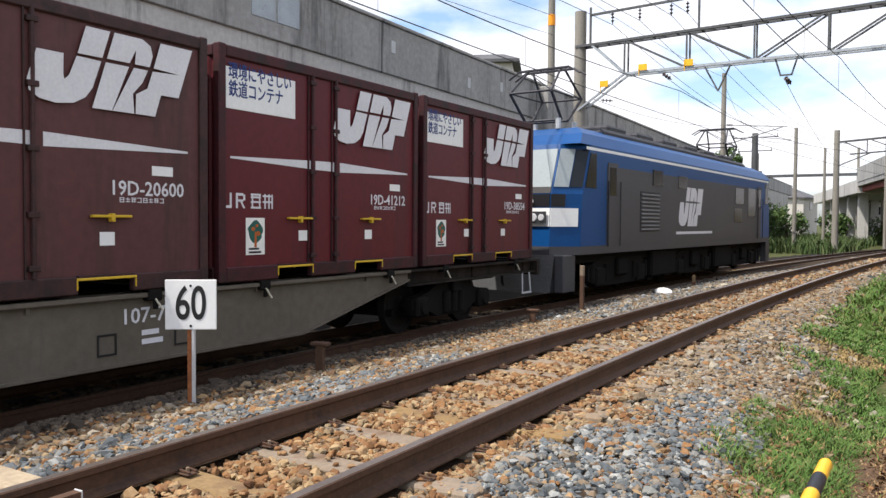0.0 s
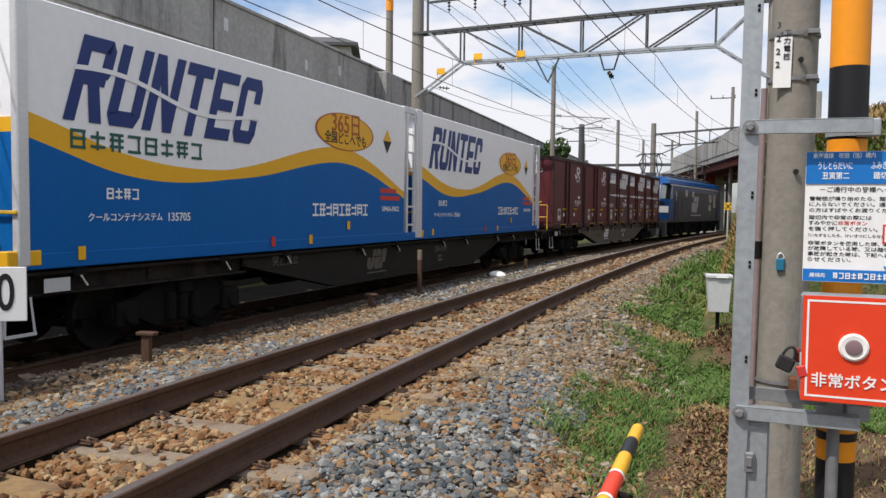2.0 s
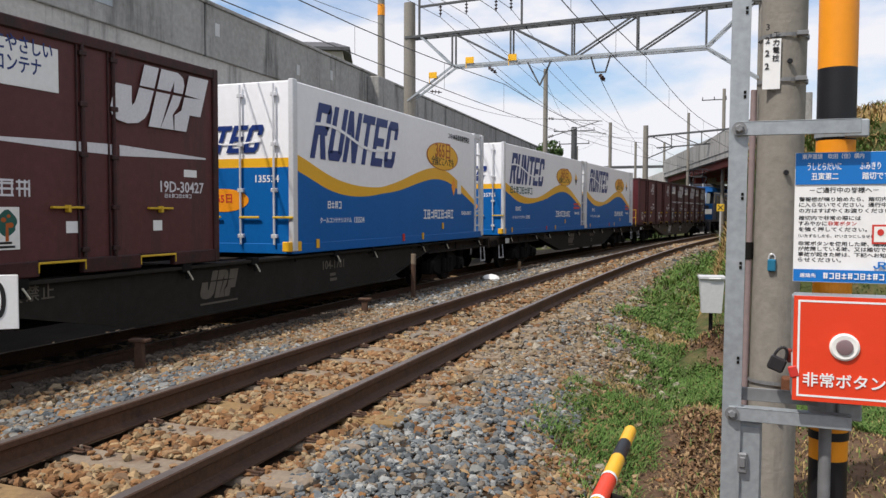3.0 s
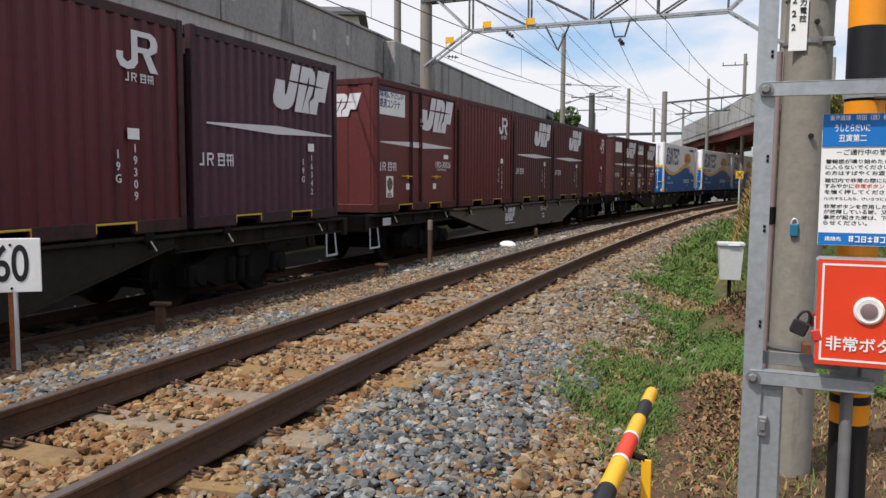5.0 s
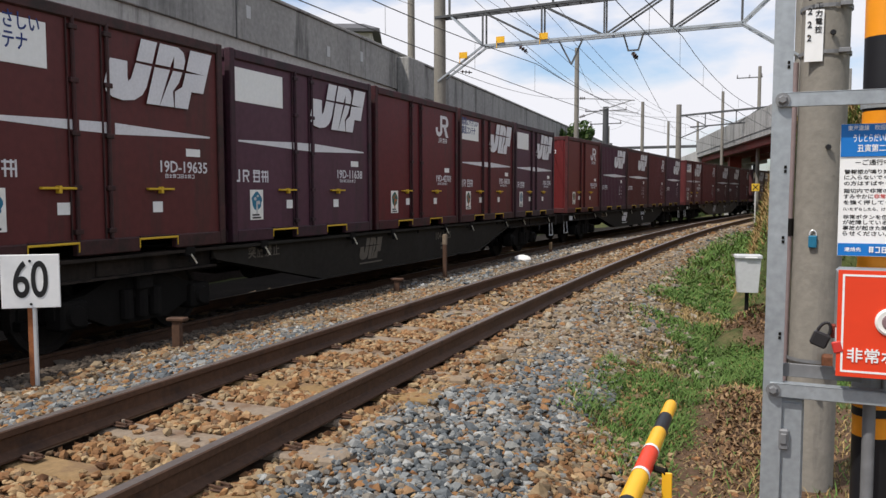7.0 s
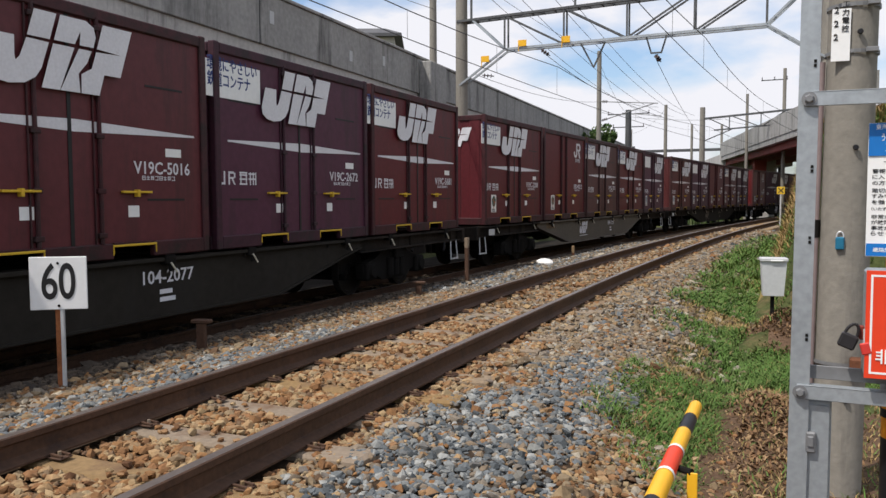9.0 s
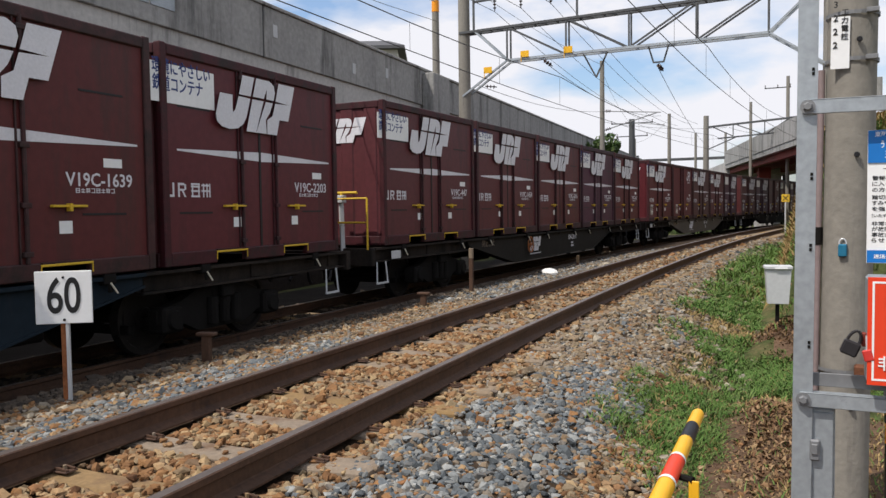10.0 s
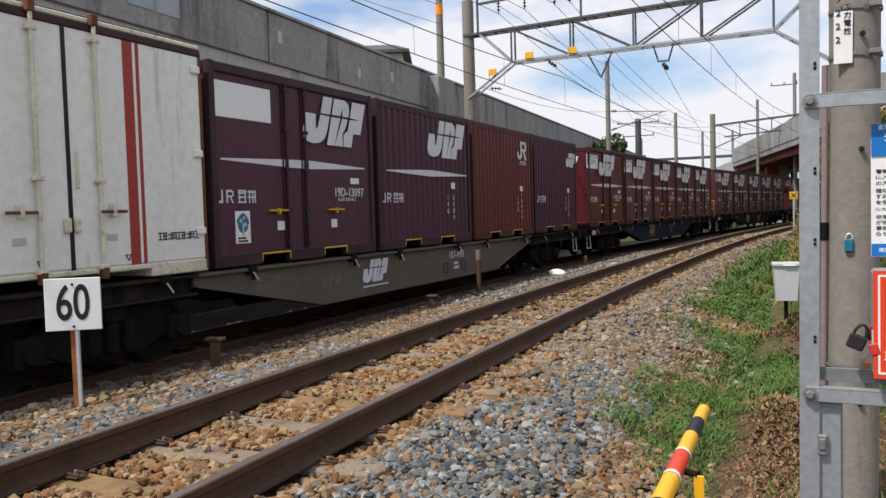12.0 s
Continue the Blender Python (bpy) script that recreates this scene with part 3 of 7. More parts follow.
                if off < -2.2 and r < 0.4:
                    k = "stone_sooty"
                if s > 11 and off < -0.8 and r > 0.55:
                    k = "stone_grey"
            groups[k].append((x, y, z, d))

    fill(0.6, 8, 0.5, 2.9, 1500, 0.043)
    fill(1.0, 9, -1.2, 0.5, 1250, 0.045)
    fill(1.5, 12, -3.3, -1.2, 900, 0.049)
    fill(8, 18, 0.5, 2.9, 560, 0.055)
    fill(9, 20, -1.2, 0.5, 520, 0.056)
    fill(12, 26, -3.1, -1.2, 400, 0.06)
    fill(18, 34, 0.5, 2.7, 170, 0.085)
    fill(20, 36, -1.2, 0.5, 170, 0.085)
    fill(2.0, 18, -6.2, -3.3, 170, 0.075)
    for k, lab in (("stone_warm", "rust-stained brown ballast stones between the rails"), ("stone_grey", "fresh blue-grey ballast stones heaped beside the rail"),
                   ("stone_pale", "dusty pale ballast stones beside the track"), ("stone_sooty", "ballast stones beside the train, shade and soot in their colour")):
        a = np.array(groups[k])
        near = a[:, 1] < 8.5
        scatter("ballast_stones", lab, k, a[near, :3], a[near, 3], seed=len(k), cut=True)
        scatter("ballast_stones", lab + ", further along the line", k, a[~near, :3], a[~near, 3], seed=len(k) + 1)


def blades(name, label, material, roots, heights, width, lean, seed=3, category="grass"):
    """Curved grass blades, two faces each, as one mesh."""
    rng = np.random.default_rng(seed)
    n = len(roots)
    az = rng.uniform(0, 2 * np.pi, n)
    d = np.stack([np.cos(az), np.sin(az), np.zeros(n)], 1)
    p = np.stack([-np.sin(az), np.cos(az), np.zeros(n)], 1)
    ln = rng.uniform(0.2, 1.0, n)[:, None] * lean * heights[:, None]
    up = np.array([0, 0, 1.0])[None] * heights[:, None]
    w = (width * rng.uniform(0.6, 1.3, n))[:, None]
    v = np.stack([roots - p * w, roots + p * w, roots + p * w * 0.7 + up * 0.6 + d * ln * 0.35, roots - p * w * 0.7 + up * 0.6 + d * ln * 0.35, roots + up * 0.92 + d * ln], 1)
    f4 = np.array([0, 1, 2, 3, 3, 2, 4])
    loops = (f4[None] + 5 * np.arange(n)[:, None]).reshape(-1)
    starts = (np.array([0, 4])[None] + 7 * np.arange(n)[:, None]).reshape(-1)
    me = bpy.data.meshes.new(name)
    me.vertices.add(n * 5)
    me.vertices.foreach_set("co", v.reshape(-1).astype(np.float32))
    me.loops.add(len(loops))
    me.loops.foreach_set("vertex_index", loops.astype(np.int32))
    me.polygons.add(2 * n)
    me.polygons.foreach_set("loop_start", starts.astype(np.int32))
    me.update(calc_edges=True)
    me.validate()
    me.materials.append(M[material])
    return thing(name, label, category, kind="stuff", mesh=me)


def grasses():
    rng = np.random.default_rng(9)
    green, dry = [], []

    def sow(x0, x1, y0, y1, n, h, test):
        for x, y, r in zip(rng.uniform(x0, x1, n), rng.uniform(y0, y1, n), rng.uniform(0, 1, n)):
            s, off = to_track(x, y)
            edge = grass_edge(s, x, y)
            if off < edge - 0.1 - 0.35 * r * r:
                continue
            k = test(s, off, x, y, r)
            if k:
                (green if k == 1 else dry).append((x, y, ground_z(x, y), h * (0.5 + 0.7 * rng.random()) * (1.0 + 0.9 * noise.noise((x * 2.2, y * 1.6, 31))) * (1 if k == 1 else 0.8)))

    def near(s, off, x, y, r):
        bare = noise.noise((x * 0.8, y * 0.45, 21))
        fine = noise.noise((x * 3.1, y * 2.3, 5))
        brown = 1.0 * math.exp(-((y - 10.4) ** 2) / 0.5)
        if bare_patch(x, y):
            return 2 if r < 0.09 else (1 if r > 0.965 else 0)
        if brown + 0.3 * fine > 0.4 + 0.3 * r:
            return 2 if r < 0.6 else 0
        return (1 if r < 0.92 else 2) if bare + 0.5 * fine > -0.5 + 0.4 * r else (2 if r < 0.25 else 0)

    sow(-1.4, 2.2, 2.6, 9, 120000, 0.052, near)
    sow(-1.7, 2.0, 9, 14, 44000, 0.062, near)
    sow(-1.6, 1.5, 14, 30, 16000, 0.13, lambda s, off, x, y, r: (1 if off < bank_foot(s) + 0.15 + 0.4 * noise.noise((x, y * 0.4, 2)) else 2))
    sow(-0.5, 6.0, 12.5, 26, 30000, 0.15, lambda s, off, x, y, r: 2 if r < 0.92 else 1)
    sow(0.0, 9.0, 26, 55, 11000, 0.3, lambda s, off, x, y, r: 2 if r < 0.7 else 1)
    for name, lab, m, a, wd, ln, sd in (("grass", "green grass growing beside the ballast", "grass", green, 0.0042, 2.1, 3), ("dry_grass", "straw-coloured dry grass on the bank", "hay", dry, 0.0055, 1.6, 4)):
        a = np.array(a)
        blades(name, lab, m, a[:, :3], a[:, 3], wd + 0.0008 * np.maximum(0, a[:, 1] - 6), ln, sd)
    heap = []
    for x, y, r in zip(rng.normal(-0.18, 0.24, 2600), rng.normal(6.0, 0.75, 2600), rng.uniform(0, 1, 2600)):
        heap.append((x, y, ground_z(x, y) + 0.05 * r * math.exp(-((x + 0.2) ** 2 / 0.05 + (y - 6.4) ** 2 / 0.3)), 0.012 + 0.02 * r))
    for x, y, r in zip(rng.normal(-0.15, 0.28, 1500), rng.normal(9.6, 0.35, 1500), rng.uniform(0, 1, 1500)):
        heap.append((x, y, ground_z(x, y), 0.015 + 0.025 * r))
    a = np.array(heap)
    blades("dead_leaves", "brown dead leaves heaped on the bare soil", "dead_leaf", a[:, :3], a[:, 3], np.full(len(a), 0.012), 2.2, 8, "leaves")
    # tall weeds on the far side, past the curve
    far = []
    for x, y in zip(rng.uniform(-30, -6, 22000), rng.uniform(60, 115, 22000)):
        s, off = to_track(x, y)
        if off < -7.5:
            far.append((x, y, ground_z(x, y), rng.uniform(0.4, 1.2) * (1.0 + 0.7 * noise.noise((x * 0.3, y * 0.15, 3)))))
    a = np.array(far)
    blades("weeds", "tall green weeds beside the distant curve", "weed", a[:, :3], a[:, 3], np.full(len(a), 0.045), 0.9, 6)


# ---- viaduct wall behind the train ----
def wall_x(y):
    return -11.5 - 0.056 * y


WALL = pose(-11.5, 0, 0, 0, 0, math.degrees(math.atan(0.056)))  # local y runs along the wall, +x faces the tracks


def viaduct():
    w = thing("wall_viaduct", "long grey concrete viaduct wall with a dark streaked parapet", "wall", WALL, kind="structure")
    y = -23.6
    s = Shape()
    s.box(-1.2, 0, -26, 112, -1.2, 5.03)
    part("lower_wall", s.mesh("lower_wall", "concrete"), w, "pale grey concrete lower wall")
    # added strip, coloured dark to stand for shade along the wall's foot
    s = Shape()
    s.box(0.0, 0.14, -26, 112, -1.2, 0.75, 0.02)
    part("plinth", s.mesh("plinth", "shade_concrete"), w, "added dark strip for the shade at the wall's foot")
    while y < 110:
        s = Shape()
        s.box(-0.9, 0.07, y + 0.03, y + 9.97, 5.03, 6.31, 0.02)
        part("parapet_panel", s.mesh("parapet_panel", "parapet"), w, "dark weathered parapet panel")
        s = Shape()
        s.box(-0.95, 0.12, y + 0.006, y + 9.994, 6.31, 6.40, 0.015)
        part("coping", s.mesh("coping", "parapet"), w)
        s = Shape()
        s.box(-0.6, 0.045, y - 0.03, y + 0.03, 5.03, 6.30, 0.004)
        part("joint_seal", s.mesh("joint_seal", "black_rubber"), w, "dark joint between parapet panels")
        y += 10.0
    for y, z in ((16.8, 5.6), (21.1, 5.34), (23.45, 5.56)):
        s = Shape()
        s.box(0.07, 0.085, y, y + 0.2, z, z + 0.32, 0.004)
        part("plate", s.mesh("plate", "box_grey"), w, "small pale plate fixed to the parapet")
    s = Shape()
    s.box(0.07, 0.55, 26.6, 28.2, 3.6, 6.2, 0.03)
    s.box(0.03, 0.3, 26.8, 28.0, 0.0, 3.6, 0.03)
    part("pilaster", s.mesh("pilaster", "parapet"), w, "concrete bracket that carries a pole")
    for i in range(2):
        s = Shape()
        s.box(0.07, 0.085, 11.6 + i * 0.78, 12.32 + i * 0.78, 5.4, 6.05, 0.004)
        part("faded_panel", s.mesh("faded_panel", "galv"), w, "faded bluish panel")


# ---- overhead line: portal, poles, wires ----
def insulator_shape(s, p, d, n=4, r=0.07):
    p, d = Vector(p), Vector(d).normalized()
    s.tube(p - d * 0.06, p + d * (0.11 * n), 0.018, seg=6)
    for i in range(n):
        s.tube(p + d * (0.11 * i), p + d * (0.11 * i + 0.035), r, r * 0.55, seg=9)


PY = 24.64


def portal():
    g = thing("catenary_portal", "grey steel lattice portal on concrete poles spanning both tracks", "catenary portal")
    for x, lab in ((-10.4, "tall round concrete pole"), (0.62, "tall round concrete pole")):
        s = Shape()
        s.tube((x, PY, -1.2), (x, PY, 8.15), 0.22, 0.19, seg=18)
        part("pole", s.mesh("pole", "pole_concrete", smooth=True), g, lab)
    top = lambda x: 7.0 + (x + 9.9) * 0.023
    bot = lambda x: 5.95 + (x + 8.82) * 0.010
    s = Shape()
    for dy in (-0.18, 0.18):
        s.beam((-10.5, PY + dy, top(-10.5)), (0.75, PY + dy, top(0.75)), 0.075)
    part("top_chord", s.mesh("top_chord", "truss"), g)
    s = Shape()
    for dy in (-0.18, 0.18):
        s.beam((-8.82, PY + dy, bot(-8.82)), (-0.98, PY + dy, bot(-0.98)), 0.075)
    part("bottom_chord", s.mesh("bottom_chord", "galv"), g)
    nodes = [-8.82, -6.86, -4.9, -2.94, -0.98]
    for i, x in enumerate(nodes):
        s = Shape()
        for dy in (-0.18, 0.18):
            s.beam((x - (0.0), PY + dy, bot(x)), (x, PY + dy, top(x)), 0.05)
        part("web_post", s.mesh("web_post", "truss"), g)
    mids = [(-8.82, -7.84, -6.86), (-6.86, -5.88, -4.9), (-4.9, -3.92, -2.94), (-2.94, -1.96, -0.98)]
    for k, (a, m_, b) in enumerate(mids):
        for p, q in ((a, b),) if k < 2 else ((b, a),):
            s = Shape()
            for dy in (-0.18, 0.18):
                s.beam((p, PY + dy, top(p)), (q, PY + dy, bot(q)), 0.05)
            part("diagonal", s.mesh("diagonal", "truss"), g)
    for a, za, b, zb in ((-10.4, 4.9, -8.82, bot(-8.82)), (0.62, 4.95, -0.98, bot(-0.98)), (-9.95, top(-9.95), -8.82, bot(-8.82)), (0.3, top(0.3), -0.98, bot(-0.98))):
        s = Shape()
        for dy in (-0.18, 0.18):
            s.beam((a, PY + dy, za), (b, PY + dy, zb), 0.06)
        part("knee_brace", s.mesh("knee_brace", "galv"), g)
    for i in range(15):
        x = -10.2 + i * 0.75
        s = Shape()
        s.beam((x, PY - 0.18, top(x)), (x, PY + 0.18, top(x)), 0.04)
        s.beam((x, PY - 0.18, top(x)), (x + 0.4, PY + 0.18, top(x + 0.4)), 0.03)
        part("lacing", s.mesh("lacing", "truss"), g)
    # feeder frame on top
    s = Shape()
    for x in (-10.05, -6.55):
        s.beam((x, PY, top(x)), (x, PY, 8.25), 0.06)
    s.beam((-10.05, PY, 8.0), (-6.55, PY, 8.12), 0.07)
    part("feeder_frame", s.mesh("feeder_frame", "truss"), g, "small steel frame standing on the portal")
    for x in (-9.3, -8.4, -7.4, -6.9):
        s = Shape()
        insulator_shape(s, (x, PY, 7.95), (0, 0, -1), 3, 0.06)
        part("insulator", s.mesh("insulator", "insulator"), g)
    # hangers under the bottom chord
    for arms in ((((-6.35, 5.95), (-5.95, 5.2)), ((-5.6, 5.95), (-5.95, 5.2))), (((-4.35, 6.0), (-4.2, 5.5)), ((-3.75, 6.0), (-3.9, 5.5)), ((-4.22, 5.5), (-3.88, 5.5)))):
        s = Shape()
        for a, b in arms:
            s.beam((a[0], PY, a[1]), (b[0], PY, b[1]), 0.045)
        part("hanger", s.mesh("hanger", "truss"), g)
    for p, d in (((-7.6, PY, 5.85), (0.6, 0.9, -0.5)), ((-4.05, PY, 5.4), (0.25, 0.8, -0.35)), ((-9.6, PY, 5.2), (0.9, 0.3, -0.1))):
        s = Shape()
        insulator_shape(s, p, d, 3, 0.07)
        part("insulator", s.mesh("insulator", "insulator"), g)
    for x, z in ((-9.47, 5.58), (-8.2, 5.99), (-6.78, 5.99)):
        s = Shape()
        s.box(x - 0.14, x + 0.14, PY - 0.26, PY - 0.24, z, z + 0.2, 0.004)
        s.beam((x - 0.12, PY - 0.25, z - 0.15), (x - 0.12, PY - 0.25, z + 0.05), 0.02)
        part("tag", s.mesh("tag", "amber"), g, "yellow plate on the portal")


def mast(x, y, top, r=0.15, arms=(), base=None, label="distant concrete overhead line pole", mat_="pole_concrete", steel=False):
    m = thing("line_pole", label, "utility pole", pose(x, y, 0), group="poles along the line")
    z0 = (ground_z(x, y) if base is None else base) - 0.2
    s = Shape()
    s.tube((0, 0, z0), (0, 0, top), r, r * (1 if steel else 0.8), seg=14)
    part("pole", s.mesh("pole", mat_, smooth=True), m)
    for z, x0, x1 in arms:
        s = Shape()
        s.beam((x0, 0, z), (x1, 0, z), 0.07)
        part("cross_arm", s.mesh("cross_arm", "truss"), m)
        for q in np.linspace(x0 + 0.05, x1 - 0.05, 3):
            s = Shape()
            insulator_shape(s, (q, 0, z + 0.04), (0, 0, 1), 2, 0.07)
            part("insulator", s.mesh("insulator", "insulator"), m)
    return m


def wire(name, pts, r=0.009, label="thin dark overhead line wire"):
    cu = bpy.data.curves.new(name, "CURVE")
    cu.dimensions, cu.bevel_depth, cu.bevel_resolution = "3D", r, 1
    sp = cu.splines.new("POLY")
    sp.points.add(len(pts) - 1)
    for p, q in zip(sp.points, pts):
        p.co = (*q, 1)
    cu.materials.append(M["wire"])
    return thing(name, label, "wire", group="overhead wires", mesh=cu)


def sag(a, b, drop, n=12):
    a, b = Vector(a), Vector(b)
    return [tuple(a.lerp(b, i / n) - Vector((0, 0, drop * 4 * (i / n) * (1 - i / n)))) for i in range(n + 1)]


def overhead():
    portal()
    # pole carried by the wall bracket, pole with orange band
    xw, yw = wall_x(27.3) + 0.35, 27.3
    m = mast(xw, yw, 11.0, 0.15, base=3.6, label="round concrete pole standing on the viaduct bracket")
    s = Shape()
    s.tube((0, 0, 8.55), (0, 0, 8.95), 0.142, 0.14, seg=14)
    part("band", s.mesh("band", "orange", smooth=True), m, "orange band")
    mast(-10.55, 45.1, 9.45, 0.16, label="concrete overhead line pole with a hinged bracket")
    mast(-12.2, 62.0, 7.9, 0.28, arms=((7.6, -1.6, 1.6), (6.6, -1.2, 1.2)), label="dark pole with two cross arms and insulators", mat_="truss")
    mast(-10.0, 66.0, 8.6, 0.16)
    mast(-9.4, 78.0, 8.0, 0.14)
    mast(-6.87, 63.3, 7.96, 0.24, label="thick concrete pole of a far portal")
    mast(-4.1, 70.0, 9.6, 0.14)
    mast(-1.2, 64.0, 10.6, 0.15, arms=((9.8, -1.6, 0.2),))
    mast(-8.2, 95.0, 9.4, 0.16)
    mast(-17.0, 88.0, 8.6, 0.16)
    g = thing("catenary_portal", "thin far portal beam with diagonal braces", "catenary portal")
    s = Shape()
    s.beam((-6.87, 63.3, 7.1), (0.6, 61.5, 7.4), 0.14)
    s.beam((-6.0, 63.1, 6.2), (-0.2, 61.7, 6.4), 0.10)
    part("beam", s.mesh("beam", "truss"), g)
    for a, b in (((-6.8, 63.3, 5.4), (-4.6, 62.7, 6.25)), ((-6.4, 63.2, 7.1), (-4.9, 62.8, 6.3)), ((-4.9, 62.8, 6.3), (-4.9, 62.8, 7.1)), ((-2.7, 62.3, 6.3), (-2.7, 62.3, 7.3)), ((-4.6, 62.7, 7.1), (-2.8, 62.3, 6.3)), ((-0.9, 61.8, 7.4), (-2.6, 62.2, 6.3))):
        s = Shape()
        s.beam(a, b, 0.07)
        part("brace", s.mesh("brace", "truss"), g)
    g = thing("catenary_portal", "distant grey portal across the curve", "catenary portal")
    s = Shape()
    s.beam((-17.5, 92, 6.4), (-2.0, 92, 6.4), 0.3)
    s.tube((-17.5, 92, -0.8), (-17.5, 92, 7.0), 0.2, seg=10)
    s.tube((-2.0, 92, -0.8), (-2.0, 92, 7.0), 0.2, seg=10)
    part("beam", s.mesh("beam", "truss"), g)
    # hinged bracket on the middle pole
    g = thing("catenary_bracket", "hinged steel bracket with insulators holding the contact wire", "bracket")
    s = Shape()
    s.tube((-10.45, 45, 6.6), (-7.2, 44.6, 6.3), 0.03, seg=6)
    s.tube((-10.45, 45, 5.5), (-7.4, 44.6, 6.3), 0.03, seg=6)
    s.tube((-9.2, 44.9, 5.9), (-7.0, 44.6, 5.6), 0.022, seg=6)
    part("tube", s.mesh("tube", "galv_dark"), g)
    for z, d in ((6.6, -0.1), (5.55, 0.25)):
        s = Shape()
        insulator_shape(s, (-10.3, 45, z), (1, -0.12, d), 3, 0.09)
        part("insulator", s.mesh("insulator", "insulator"), g)
    # wires along both tracks
    def follow(off, z, s0, s1, drop=0.0, r=0.012, span=25.0, phase=0.0):
        pts = []
        n = int((s1 - s0) / 2.5)
        for i in range(n + 1):
            s = s0 + (s1 - s0) * i / n
            u = ((s - PY + phase) % span) / span
            x, y, _ = on_track(s, off)
            pts.append((x, y, z - drop * 4 * u * (1 - u)))
        wire("overhead_wire", pts, r)
    for off, z in ((TRAIN_OFF, TRAIN_Z), (0.0, 0.0)):
        follow(off, 5.0 + z, -30, 110, 0.0, 0.010)
        follow(off + 0.05, 5.9 + z, -30, 110, 0.35, 0.011)
        for s in np.arange(-25, 60, 5.0):
            u = ((s - PY) % 25.0) / 25.0
            x, y, _ = on_track(s, off)
            wire("dropper", [(x, y, 5.0 + z), (x, y, 5.9 + z - 1.4 * u * (1 - u))], 0.005, "short thin dropper between overhead wires")
    for dx, z in ((-9.3, 7.6), (-8.4, 7.62), (-7.4, 7.65), (-6.9, 7.66)):
        wire("feeder_wire", sag((dx - 0.6, -28, z + 0.1), (dx, PY, z), 0.6) + sag((dx, PY, z), (dx - 0.4, 62, z - 0.4), 0.7)[1:], 0.009)
    for a, b, d in (((-9.9, PY, 5.25), (-10.5, 45, 6.6), 0.3), ((-7.6, PY, 5.8), (-7.2, 44.6, 6.1), 0.5), ((-4.05, PY, 5.3), (-6.6, 63, 5.6), 0.4), ((-10.5, 45, 6.0), (-4.0, 47, 5.5), 0.2),
                    ((-10.5, 45, 8.8), (-12.2, 62, 7.5), 0.4), ((-12.6, 27.3, 8.9), (-12.9, -20, 9.0), 0.9), ((-12.6, 27.3, 8.2), (-12.9, -20, 8.2), 0.9), ((-12.6, 27.3, 10.4), (-10.5, 45, 9.2), 0.3),
                    ((-3.9, 47, 5.5), (-1.5, 63, 6.6), 0.3), ((-12.2, 62, 7.7), (-8.2, 95, 8.8), 0.6), ((-10.0, 66, 8.3), (-17, 88, 8.2), 0.5)):
        wire("line_wire", sag(a, b, d), 0.009)


# ---- overbridge, distance ----
def bridge():
    b = thing("overbridge", "weathered concrete road overbridge on red steel piers", "bridge", kind="structure")
    A, B = Vector((-7.14, 85.06, 0)), Vector((-0.95, 57.06, 0))
    d = (B - A).normalized()
    side = Vector((d.y, -d.x, 0)) * -1
    side = side if side.x > 0 else -side

    def slab(u0, u1, w0, w1, z0, z1, name, m, label=""):
        s = Shape()
        vs = [tuple(A + d * u + side * w + Vector((0, 0, z))) for u in (u0, u1) for w in (w0, w1) for z in (z0, z1)]
        s.add(vs, [(0, 1, 3, 2), (4, 6, 7, 5), (0, 4, 5, 1), (2, 3, 7, 6), (0, 2, 6, 4), (1, 5, 7, 3)])
        return part(name, s.mesh(name, m), b, label)

    u = -2.0
    while u < 44:
        slab(u + 0.02, u + 3.98, 0.0, 0.3, 5.35, 6.75, "parapet_panel", "parapet", "stained concrete parapet panel")
        u += 4.0
    slab(-2, 44, 0.05, 8.5, 4.95, 5.35, "deck", "parapet", "dark concrete deck")
    for w in (0.5, 2.8, 5.4, 7.8):
        slab(-2, 44, w, w + 0.35, 4.45, 4.95, "girder", "pier_red", "red steel girder")
    slab(-2, 44, 8.2, 8.5, 5.35, 6.75, "parapet_panel", "concrete")
    for u, w in ((9.5, 1.2), (10.5, 6.5)):
        slab(u, u + 1.0, w, w + 1.0, -0.9, 4.45, "pier", "pier_red", "oxide red steel pier")
        slab(u - 0.2, u + 1.2, w - 0.2, w + 1.2, -0.9, 0.25, "footing", "concrete")
    # lower concrete approach beyond
    slab(-46, -2, 0.0, 7.0, 4.3, 5.6, "approach_deck", "concrete", "grey concrete approach span")
    for u in (-6, -14, -22, -30, -38):
        slab(u, u + 0.9, 0.6, 1.5, -0.9, 4.3, "column", "concrete")
        slab(u, u + 0.9, 5.2, 6.1, -0.9, 4.3, "column", "concrete")


def tree(x, y, h, r, n, seed, label, base=None, name="tree"):
    rng = random.Random(seed)
    z0 = ground_z(x, y) if base is None else base
    t = thing(name, label, "tree" if name == "tree" else "bush", pose(x, y, z0))
    s = Shape()
    s.tube((0, 0, -0.2), (0.05 * h, 0, h * 0.55), 0.05 * h * 0.6, 0.02 * h, seg=8)
    for i in range(5):
        a = rng.uniform(0, 6.28)
        s.tube((0.02 * h, 0, h * (0.25 + 0.06 * i)), (r * 0.6 * math.cos(a), r * 0.6 * math.sin(a), h * (0.5 + 0.08 * i)), 0.016 * h, 0.006 * h, seg=6)
    part("trunk", s.mesh("trunk", "bark"), t)
    g = np.random.default_rng(seed)
